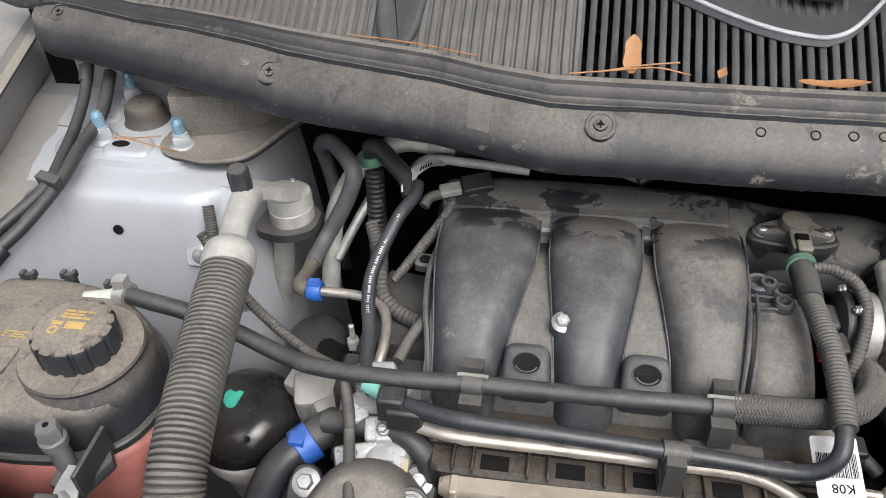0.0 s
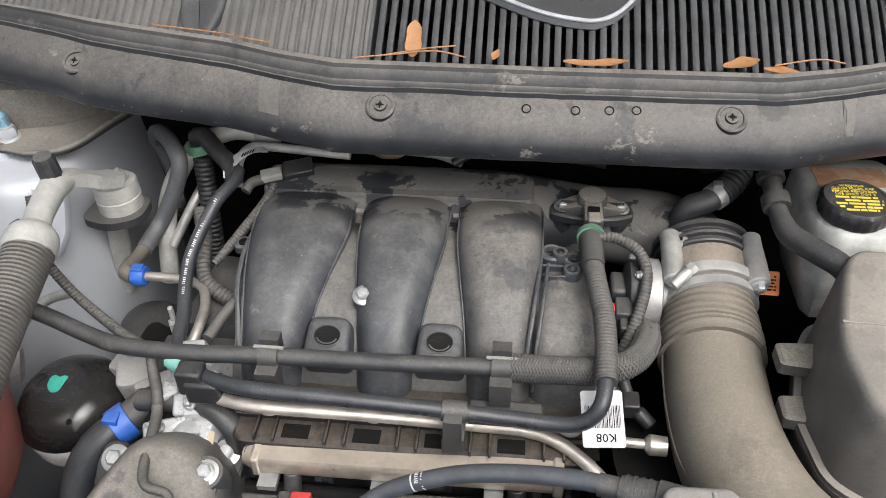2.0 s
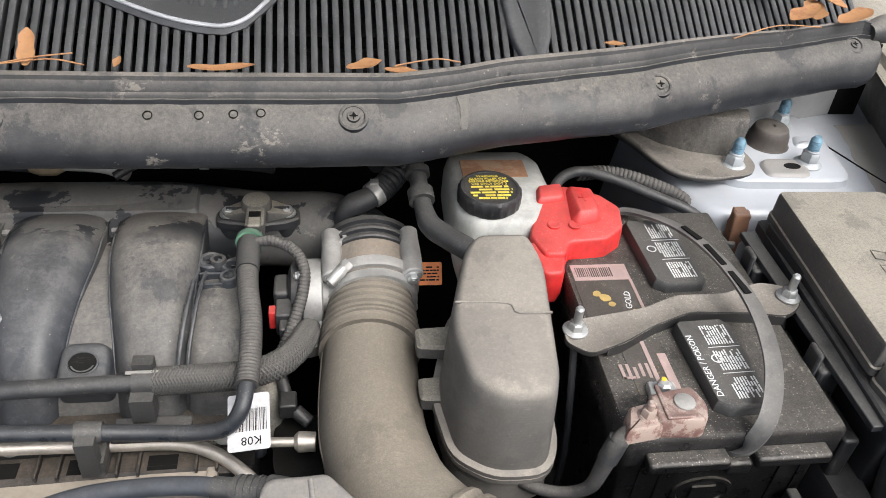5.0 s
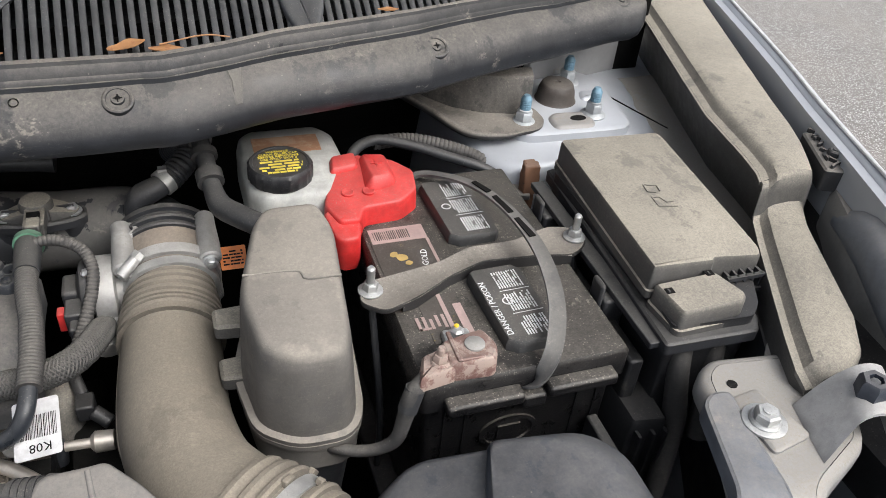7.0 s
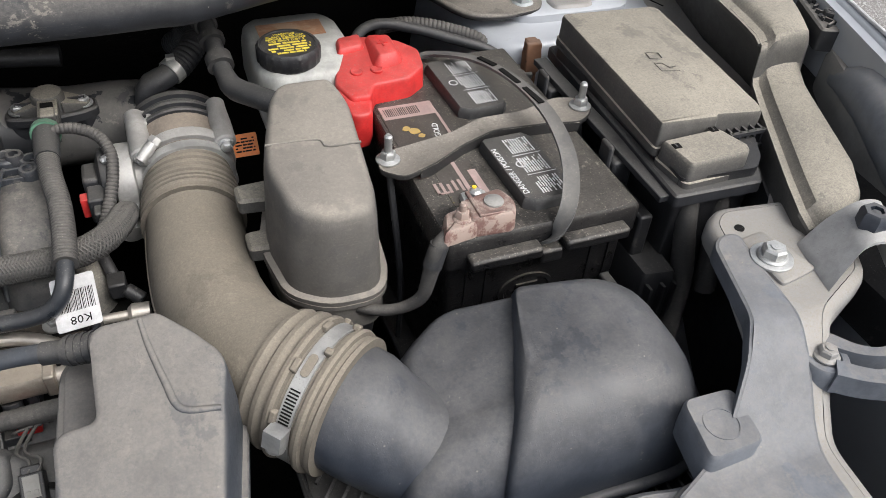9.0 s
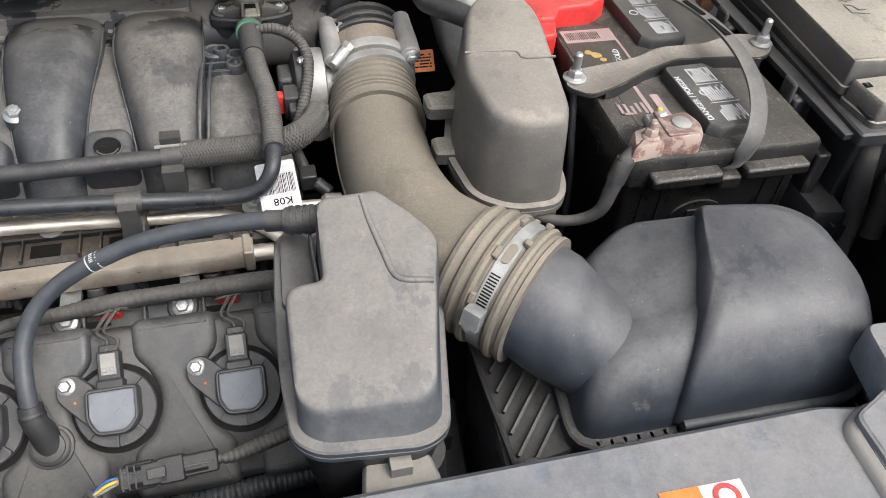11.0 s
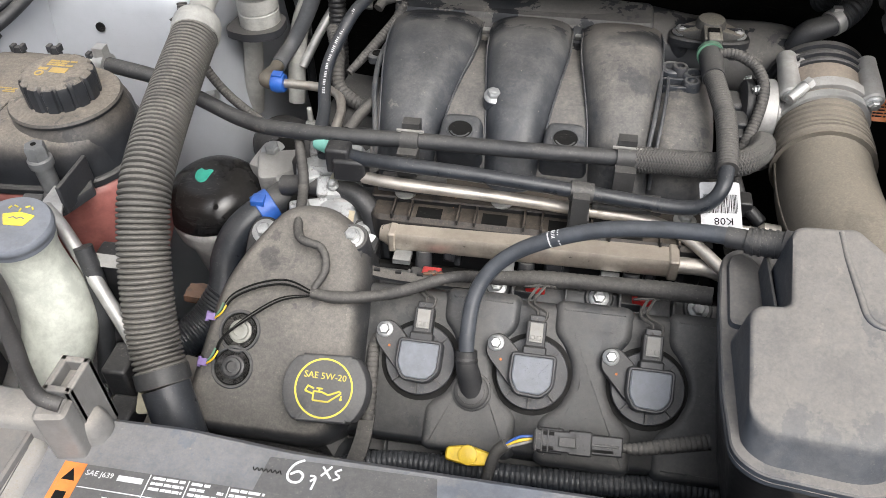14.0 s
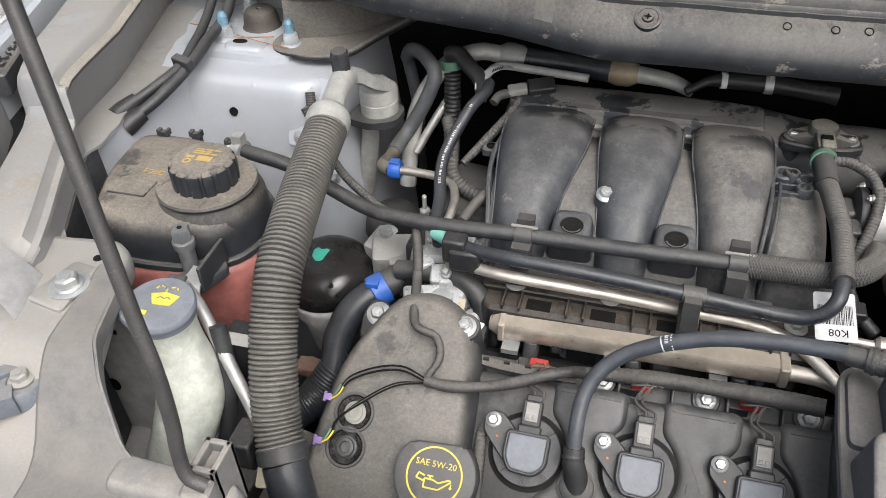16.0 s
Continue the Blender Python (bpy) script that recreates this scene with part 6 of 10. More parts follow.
part("plate_edge", merge(block(-0.69, -0.646, 0.2462, 0.2472, 0.946, 0.9482), block(-0.6465, -0.6455, 0.247, 0.253, 0.9462, 0.9482)), cap_plastic, tank, "dark worn edge")
for x, y in ((-0.69, 0.365), (-0.65, 0.37), (-0.6, 0.362)):
    part("clip", merge(block(x - 0.006, x + 0.006, y - 0.003, y + 0.003, 0.92, 0.952), block(x - 0.008, x - 0.003, y - 0.004, y + 0.004, 0.946, 0.954), block(x + 0.004, x + 0.008, y - 0.004, y + 0.004, 0.947, 0.955)), plastic, tank, bevel=0.001)

# ---- washer filler ----
washer = thing("washer_filler", "washer fluid filler with dark cap and tall white neck", "washer reservoir", (-0.55, 0.1, 0.7))
WM = basis((-0.54, 0.102, 0.938), (1, 0.1, 0), (0.05, -0.08, 1))
part("neck", tube([(-0.541, 0.104, 0.932), (-0.541, 0.104, 0.915), (-0.538, 0.103, 0.89), (-0.532, 0.098, 0.865), (-0.53, 0.088, 0.835), (-0.54, 0.064, 0.79), (-0.558, 0.045, 0.74), (-0.57, 0.035, 0.68)], [0.0295, 0.027, 0.0275, 0.031, 0.0325, 0.0295, 0.028, 0.028], 28, 0.007), yellowed_tank, washer, "white filler neck")
wc = part("cap", turned([(0.0275, -0.006), (0.0305, -0.003), (0.0305, 0.0015), (0.0315, 0.003), (0.0325, 0.0055), (0.0325, 0.009), (0.031, 0.0115), (0.024, 0.0125), (0.002, 0.013)], WM, 56, lambda a, z: 1 + 0.13 * max(0.0, math.cos(a - 3.5))**6), dusty_top, washer, "dark grey push-on cap")
wt = WM @ Matrix.Translation((0, 0, 0.0131)) @ Matrix.Diagonal((1.1, 1.1, 1, 1))
wash = [moulded(outline([(-0.0075, -0.008), (0.0075, -0.008), (0.0125, 0.003), (0.0, 0.0058), (-0.0125, 0.003)], 0.001), [(0, 0), (0.0006, 0)], wt @ Matrix.Translation((0.003, 0.005, 0)))]
for q in ([(-0.001, 0.006, 0), (-0.001, 0.0095, 0)], [(0.002, 0.011, 0), (0.005, 0.0125, 0)], [(0.007, 0.0115, 0), (0.0085, 0.009, 0)], [(-0.004, 0.011, 0), (-0.007, 0.0125, 0)], [(-0.009, 0.0115, 0), (-0.0105, 0.009, 0)]):
    wash.append(moved(tube(q, 0.0007, 6, 0.002), wt @ Matrix.Translation((0.003, 0.005, 0.0003))))
wash.append(moulded(rrect(0.006, 0.0045, 0.0008), [(0, 0), (0.0006, 0)], wt @ Matrix.Translation((-0.008, -0.0125, 0))))
part("washer_symbol", merge(*wash), yellow_ink, wc, "yellow windscreen washer symbol")
part("symbol_wave", merge(*[moved(tube([(-0.006 + 0.003 * k, -0.0012 + 0.0016 * (k % 2), 0), (-0.003 + 0.003 * k, -0.0012 + 0.0016 * ((k + 1) % 2), 0)], 0.0005, 6, 0.002), wt @ Matrix.Translation((0.003, 0.005, 0.0006))) for k in range(4)]), dusty_top, wc, "dark wave in the symbol")
part("cap_tab", moved(block(-0.009, 0.009, 0.027, 0.042, 0.002, 0.006), WM), plastic, washer, bevel=0.002)

# ---- oil filter ----
ofilter = thing("oil_filter", "glossy black oil filter canister with a green paint mark", "oil filter", (-0.492, 0.342, 0.7))
OF = basis((-0.5, 0.357, 0.774), (1, 0, 0), (-0.05, -0.12, 1))
part("canister", turned([(0.056, -0.009), (0.0605, -0.008), (0.0612, -0.0045), (0.0603, -0.0025), (0.0597, 0.0), (0.0585, 0.0035), (0.0545, 0.0105), (0.0485, 0.0185), (0.0415, 0.0245), (0.035, 0.0275), (0.026, 0.029), (0.002, 0.0295)], OF, 64), black_gloss, ofilter)
part("green_mark", moulded(outline([(-0.01, -0.006), (-0.002, -0.014), (0.006, -0.012), (0.008, 0.0), (0.01, 0.008), (0.004, 0.009), (0.0, 0.006), (-0.006, 0.01), (-0.011, 0.005)], 0.004), [(0, 0), (0.0012, 0.0005)], OF @ Matrix.Translation((-0.006, 0.004, 0.0292))), green_mat, ofilter, "green paint mark")
part("housing", turned([(0.046, -0.12), (0.05, -0.06), (0.0585, -0.04), (0.0598, -0.02), (0.0598, -0.012), (0.0565, -0.006)], OF, 48), seat_grey, ofilter, "crinkled foil-grey housing")
part("small_hole", turned([(0.0035, 0), (0.0035, 0.0008), (0.002, 0.0009)], OF @ Matrix.Translation((0.022, -0.039, 0.0215)) @ Matrix.Rotation(0.6, 4, "X"), 12), black_ink_or_shade, ofilter)

# ---- cover over the radiator ----
shield = thing("radiator_cover", "long grey plastic cover over the radiator, dusty with stickers", "radiator cover", (0, -0.15, 0.88), kind="structure")
sp = outline([(-0.58, -0.4), (0.56, -0.4), (0.53, -0.1), (0.502, -0.045), (0.455, -0.042), (0.43, -0.036), (-0.26, -0.036), (-0.34, -0.03), (-0.44, -0.032), (-0.5, -0.045), (-0.56, -0.06)], 0.012)
shield_mat = dusty("grey_cover_plastic", (0.12, 0.135, 0.16), 0.5, 0.42, up=0.9, patch=1.0, dust=TAN, speck=0.1, chalk=0.3)
part("panel", moulded(sp, [(0.868, 0.0), (0.893, 0.0), (0.9, 0.006)]), shield_mat, shield)
solo("front_panel", block(-0.8, 0.8, -0.42, -0.4, 0.2, 0.9), void, "near-black panel added to close the front", "front panel", kind="structure")


# ---- fender rails, corner brackets, fenders ----
def at(table, y):
    return float(np.interp(y, [a for a, _ in table], [b for _, b in table]))


def sheet(pts, height, sx):
    """A flat outline cut across into strips, so that it can bend; height(x, y) gives its surface."""
    bm = bmesh.new()
    bm.faces.new([bm.verts.new((x, y, 0)) for x, y in pts])
    for k in range(-8, 6):
        bmesh.ops.bisect_plane(bm, geom=bm.verts[:] + bm.edges[:] + bm.faces[:], plane_co=(0, 0.01 * k, 0), plane_no=(0, 1, 0))
    bm.verts.index_update()
    vf = [(sx * v.co.x, v.co.y, height(v.co.x, v.co.y)) for v in bm.verts], [tuple(v.index for v in f.verts) for f in bm.faces]
    bm.free()
    return vf


def side(sx):
    rail = thing("fender_rail_cover", "beige-dusted rail cover along the inner fender", "fender trim", (sx * 0.8, 0.45, 0.95), group="fender rails", kind="structure")
    inner = [(0.1, 0.67), (0.15, 0.69), (0.285, 0.757), (0.298, 0.763), (0.312, 0.771), (0.339, 0.781), (0.471, 0.797), (0.539, 0.818), (0.61, 0.838), (0.9, 0.915)]
    outer = [(0.1, 0.722), (0.142, 0.75), (0.276, 0.802), (0.3, 0.815), (0.326, 0.827), (0.377, 0.852), (0.455, 0.8745), (0.61, 0.925), (0.9, 1.02)]
    high = [(0.1, 0.985), (0.12, 0.996), (0.27, 0.999), (0.298, 1.002), (0.303, 1.006), (0.308, 1.034), (0.312, 1.039), (0.33, 1.041), (0.9, 1.05)]
    ys = [0.1, 0.104, 0.115, 0.15, 0.2, 0.24, 0.26, 0.275, 0.285, 0.298, 0.3, 0.303, 0.3055, 0.308, 0.31, 0.312, 0.32, 0.33, 0.36, 0.4, 0.45, 0.55, 0.65, 0.75, 0.9]
    loops = []
    for y in ys:
        a, b, z = at(inner, y), at(outer, y), at(high, y)
        end = min(1.0, (y - 0.095) / 0.02)
        c = (a + b) / 2
        a, b = c + (a - c) * (0.6 + 0.4 * end), c + (b - c) * (0.6 + 0.4 * end)
        k = min(1.0, max(0.0, (y - 0.3) / 0.01))
        # overhung wall, a narrow ridge, then the rounded top
        sec = [(a + 0.012 * k - 0.014 * (1 - k), 0.955), (a - 0.006 * k - 0.012 * (1 - k), z - 0.02), (a - 0.0135, z - 0.0145), (a - 0.0125, z - 0.0115), (a - 0.005, z - 0.011), (a - 0.001, z - 0.007), (a + 0.002, z - 0.0025), (a + 0.008, z), (c, z + 0.0015), (b - 0.011, z), (b - 0.004, z - 0.003), (b, z - 0.011), (b + 0.004, 0.86)]
        loops.append([(sx * x, y, h) for x, h in sec])
    part("cover", rings(loops), plastic_tan if sx > 0 else paint_silvery, rail, sharp=34)
    wave = lambda y: 0.003 * math.sin(y * 70) + 0.002 * math.sin(y * 131 + 1)
    shelf = [(0.08, 0.655), (0.15, 0.668), (0.2, 0.722), (0.263, 0.739), (0.33, 0.745), (0.466, 0.7545), (0.566, 0.772), (0.69, 0.795)]
    part("weld_flange", rings([[(sx * (at(shelf, y) + wave(y)), y, 0.9565), (sx * (at(inner, y) + 0.018), y, 0.9585), (sx * (at(inner, y) + 0.018), y, 0.9545), (sx * (at(shelf, y) + wave(y)), y, 0.9535)] for y in [0.08 + 0.01 * k for k in range(62)]]), paint_dusty if sx > 0 else paint_silvery, rail, "pale painted shelf beside the rail")
    part("ridge_strip", rings([[(sx * (at(inner, y) - 0.015), y, at(high, y) - 0.0125), (sx * (at(inner, y) - 0.0045), y, at(high, y) - 0.0095), (sx * (at(inner, y) - 0.0045), y, at(high, y) - 0.013), (sx * (at(inner, y) - 0.015), y, at(high, y) - 0.016)] for y in (0.316, 0.33, 0.36, 0.4, 0.45, 0.55, 0.65, 0.75)]), plastic_tan, rail, "narrow dusty ridge")
    part("wing_end", moved(block(-0.09, 0.09, -0.006, 0.006, -0.09, 0.075), Matrix.Translation((sx * 0.75, 0.708, 0.98)) @ Matrix.Rotation(sx * 0.25, 4, "Z")), paint_silvery, rail, "painted panel below the cowl end", bevel=0.003)
    part("inner_panel", rings([[(sx * (at(inner, y) - 0.012), y, 0.9535), (sx * (at(inner, y) - 0.016), y, 0.9535), (sx * (at(inner, y) - 0.02), y, 0.7), (sx * (at(inner, y) - 0.006), y, 0.7)] for y in (0.08, 0.15, 0.29, 0.35, 0.5, 0.69)]), plastic, rail)

    fend = thing("fender", "silver painted fender with a pale edge line", "fender", (sx * 0.88, 0.4, 0.4), group="fenders", kind="structure")
    edge = [(-0.4, 0.6), (0.0, 0.745), (0.19, 0.823), (0.3, 0.857), (0.395, 0.884), (0.53, 0.928), (0.9, 1.03)]
    loops = []
    for y in [-0.4, -0.2, 0.0, 0.1, 0.2, 0.3, 0.4, 0.5, 0.6, 0.75, 0.9]:
        e = at(edge, y)
        z = 1.058 if y > 0.2 else 1.058 - 0.25 * (0.2 - y)
        sec = [(e - 0.014, z - 0.05), (e - 0.013, z - 0.015), (e - 0.012, z - 0.006), (e - 0.003, z - 0.004), (e, z), (e + 0.006, z + 0.002), (e + 0.014, z - 0.001), (e + 0.035, z - 0.02), (e + 0.06, z - 0.08), (e + 0.085, z - 0.25), (e + 0.09, 0.3), (e - 0.014, 0.3)]
        loops.append([(sx * x, y, h) for x, h in sec])
    part("panel", rings(loops), paint, fend, sharp=40)
    part("edge_line", tube([(sx * (at(edge, y) + 0.004), y, (1.0605 if y > 0.2 else 1.0605 - 0.25 * (0.2 - y))) for y in (0.1, 0.2, 0.3, 0.4, 0.5, 0.6, 0.75)], 0.0022, 8), paper, fend, "thin pale edge")
    # dark strip added to fill the fender gap, standing in for its shade
    gap = []
    for y in (0.0, 0.1, 0.2, 0.3, 0.45, 0.6, 0.9):
        a, b = at(outer, y) - 0.004, at(edge, y) - 0.012
        gap.append([(sx * a, y, 0.93), (sx * b, y, 0.985), (sx * b, y, 0.9), (sx * a, y, 0.88)])
    part("gap_shade", rings(gap), plastic_clean, fend, "dark strip added as shade in the fender gap", sharp=30)
    br = thing("fender_bracket", "black ribbed plastic fender bracket with a bolt", "bracket", (sx * 0.84, 0.3, 0.95), group="fender brackets")
    m = basis((sx * 0.856, 0.335, 1.036), (sx * 0.4, 1, 0), (0, 0, 1))
    part("plate", moulded(rrect(0.08, 0.034, 0.004), [(-0.02, 0), (0.003, 0), (0.005, 0.002)], m), cover_dusty, br)
    for a in (-0.026, -0.01, 0.018, 0.032):
        for k in (-45, 45):
            part("rib", moved(block(-0.015, 0.015, -0.0012, 0.0012, 0.004, 0.009), m @ Matrix.Translation((a, 0, 0)) @ Matrix.Rotation(radians(k), 4, "Z")), cover_dusty, br)
    part("bolt", hex_bolt(m @ Matrix.Translation((-0.012, 0, 0.005)), 0.008, 0.007, 1.4), plastic, br)
    part("arm", moulded([(sx * x, y) for x, y in outline([(0.838, 0.3), (0.868, 0.315), (0.82, 0.13), (0.775, 0.05), (0.755, 0.06), (0.79, 0.2)], 0.01)], [(0.9, 0.0), (1.01, 0), (1.02, 0.004)]), panel_dusty, br, "dusty moulded arm")
    lamp = thing("headlamp", "edge of a grey headlamp housing", "headlamp", (sx * 0.8, 0.1, 0.8), group="headlamps")
    part("housing", tube([(sx * 0.835, 0.27, 1.0), (sx * 0.825, 0.21, 1.012), (sx * 0.79, 0.1, 1.0), (sx * 0.74, -0.05, 0.95), (sx * 0.68, -0.2, 0.9)], [0.012, 0.03, 0.035, 0.035, 0.03], 20), shield_mat, lamp)
    part("lens_edge", tube([(sx * 0.845, 0.22, 1.02), (sx * 0.81, 0.1, 1.02), (sx * 0.76, -0.05, 0.97)], 0.008, 10), paint, lamp)

    corner = thing("corner_bracket", "dusty silver painted radiator support corner with a bolt", "bracket", (sx * 0.58, 0.02, 0.9), group="corner brackets", kind="structure")
    low_end = [(0.687, 0.046), (0.622, 0.016), (0.59, -0.06)] if sx > 0 else [(0.69, 0.045), (0.64, 0.0), (0.61, -0.08)]
    pts = [(0.591, 0.145), (0.612, 0.161), (0.66, 0.155), (0.705, 0.15), (0.735, 0.13)] + low_end + [(0.57, -0.3), (0.42, -0.3), (0.43, -0.06), (0.455, -0.046), (0.487, -0.044), (0.52, -0.014), (0.55, 0.024), (0.577, 0.09)]
    fall = lambda x, y, h: -0.058 * (lambda s: s * s * (3 - 2 * s))(min(1.0, max(0.0, (0.03 - y) / 0.09)))
    # a finer outline, so that the slope bends smoothly
    fine = []
    o = outline(pts, 0.012, 4)
    for i, p in enumerate(o):
        q = o[(i + 1) % len(o)]
        k = max(1, int(math.hypot(q[0] - p[0], q[1] - p[1]) / 0.015))
        fine += [(p[0] + (q[0] - p[0]) * j / k, p[1] + (q[1] - p[1]) * j / k) for j in range(k)]
    loops = []
    for h, d in ((0.936 if sx < 0 else 0.942, 0.002), (0.945, 0.0), (0.956, 0.0), (0.962, 0.002), (0.965, 0.006), (0.966, 0.01)):
        loops.append([(sx * x, y, h + fall(x, y, h)) for x, y in inset(fine, d)])
    vf = rings(loops, caps=False)
    me_v, me_f = vf
    part("corner_plate", merge(vf, sheet([tuple(p) for p in inset(fine, 0.0105)], lambda x, y: 0.9662 + fall(x, y, 1), sx)), paint_dusty, corner, sharp=50)
    part("raised_pad", moulded([(sx * x, y) for x, y in outline([(0.601, 0.112), (0.63, 0.116), (0.643, 0.062), (0.602, 0.054)], 0.006)], [(0.962, 0), (0.969, 0.0), (0.9705, 0.002)]), paint_dusty, corner)
    part("washer_plate", turned([(0.018, 0.97), (0.018, 0.972), (0.017, 0.9725)], Matrix.Translation((sx * 0.612, 0.083, 0)), 28), zinc, corner)
    part("bolt", hex_bolt(Matrix.Translation((sx * 0.612, 0.083, 0.9722)), 0.0105, 0.009, 1.25), zinc, corner, "zinc hexagon bolt")
    # plastic end of the front cover, lying over the painted corner
    end_pts = [(0.574, 0.112), (0.588, 0.122), (0.606, 0.119), (0.6, 0.09), (0.597, 0.06), (0.592, 0.02), (0.585, -0.02), (0.568, -0.07), (0.555, -0.2), (0.44, -0.2), (0.44, -0.058), (0.468, -0.046), (0.5, -0.03), (0.53, 0.002), (0.552, 0.035)]
    o, fine = outline(end_pts, 0.008, 4), []
    for i, p in enumerate(o):
        q = o[(i + 1) % len(o)]
        k = max(1, int(math.hypot(q[0] - p[0], q[1] - p[1]) / 0.012))
        fine += [(p[0] + (q[0] - p[0]) * j / k, p[1] + (q[1] - p[1]) * j / k) for j in range(k)]
    part("cover_end", merge(rings([[(sx * x, y, h + fall(x, y, h)) for x, y in inset(fine, d)] for h, d in ((0.955, 0.0), (0.9675, 0.0), (0.97, 0.0008), (0.971, 0.003))], caps=False), sheet([tuple(p) for p in inset(fine, 0.0032)], lambda x, y: 0.9711 + fall(x, y, 1), sx)), shield_mat if sx > 0 else corner_grey, corner, "dusty grey plastic cover end", sharp=45)
    for x, y, k in ((0.614, 0.127, 1.0), (0.69, 0.118, 2.2)):
        part("hole", turned([(0.0045, 0.9655), (0.0045, 0.967), (0.003, 0.967)], Matrix.Translation((sx * x, y, 0)) @ Matrix.Diagonal((k, 0.8 + 0.2 * k, 1, 1)), 18), black_ink_or_shade, corner, "small black disc painted as hole shade")
    stay = thing("bumper_stay", "pale painted folded steel stay with a plastic nut", "bracket", (sx * 0.67, 0.06, 0.966), group="bumper stays")
    fold, _ = spline([(0.636, 0.038, 0.967, 0.65, 0.094, 0.967), (0.65, 0.042, 0.986, 0.668, 0.093, 0.99), (0.662, 0.045, 1.0, 0.684, 0.09, 1.005), (0.676, 0.045, 1.004, 0.7, 0.088, 1.009), (0.692, 0.043, 1.0, 0.715, 0.084, 1.005), (0.7, 0.041, 0.985, 0.722, 0.081, 0.988), (0.703, 0.04, 0.968, 0.725, 0.08, 0.968)], 0.006)
    lp = []
    for x0, y0, z0, x1, y1, z1 in fold:
        lp.append([(sx * x0, y0, z0), (sx * (x0 * 0.7 + x1 * 0.3), y0 * 0.7 + y1 * 0.3, z0 * 0.7 + z1 * 0.3 + 0.0015), (sx * (x0 * 0.3 + x1 * 0.7), y0 * 0.3 + y1 * 0.7, z0 * 0.3 + z1 * 0.7 + 0.0015), (sx * x1, y1, z1), (sx * (x1 - 0.0006), y1, z1 - 0.003), (sx * (x0 - 0.0006), y0, z0 - 0.003)])
    part("folded_sheet", rings(lp), white_paint, stay, sharp=50)
    part("nut", merge(turned([(0.0125, 1.004), (0.0125, 1.017), (0.0105, 1.02), (0.006, 1.02), (0.0055, 1.013)], Matrix.Translation((sx * 0.683, 0.064, 0)), 6), turned([(0.004, 1.008), (0.0038, 1.018), (0.002, 1.0185)], Matrix.Translation((sx * 0.683, 0.064, 0)), 10)), plastic_blue, stay, "grey plastic hexagon nut")
    arm = thing("lamp_arm", "grey curved headlamp mounting arm with a bolt", "bracket", (sx * 0.603, -0.006, 0.93), group="lamp arms")
    part("eye", turned([(0.019, 0.925), (0.019, 0.947), (0.0175, 0.949), (0.0125, 0.949), (0.0115, 0.9475)], Matrix.Translation((sx * 0.603, -0.006, 0)), 32), shield_mat, arm, "round eye")
    part("arm", strip([(sx * 0.612, 0.006, 0.943), (sx * 0.632, -0.014, 0.943), (sx * 0.655, -0.022, 0.946), (sx * 0.7, -0.012, 0.95)], [0.014, 0.01, 0.009, 0.012], 0.02), shield_mat, arm)
    part("arm", strip([(sx * 0.6, -0.02, 0.942), (sx * 0.62, -0.035, 0.942), (sx * 0.65, -0.05, 0.944), (sx * 0.69, -0.06, 0.946)], [0.016, 0.014, 0.012, 0.012], 0.02), shield_mat, arm)
    part("web", strip([(sx * 0.612, -0.01, 0.936), (sx * 0.64, -0.032, 0.936), (sx * 0.68, -0.04, 0.938)], [0.02, 0.034, 0.05], 0.004), shield_mat, arm)
    part("bolt", hex_bolt(Matrix.Translation((sx * 0.603, -0.006, 0.9485)), 0.0075, 0.007, 1.4), paint_dusty, arm, "dusty bolt")


corner_grey = dusty("dusty_grey_panel", (0.13, 0.13, 0.132), 0.6, 0.45, up=0.9, patch=0.7, dust=(0.24, 0.217, 0.186), speck=0.2)
white_paint = dusty("white_primer_paint", (0.42, 0.425, 0.43), 0.5, 0.42, patch=0.6, metal=0.2)
for sx in (-1, 1):
    side(sx)

# ---- brace plates from the towers to the cowl ----
brace_face = dusty("streaked_dusty_steel", (0.03, 0.03, 0.031), 0.75, 0.5, up=0.5, patch=0.9, speck=0.4, dust=TAN, stretch=(2.2, 2.2, 0.5), sand=0.7)
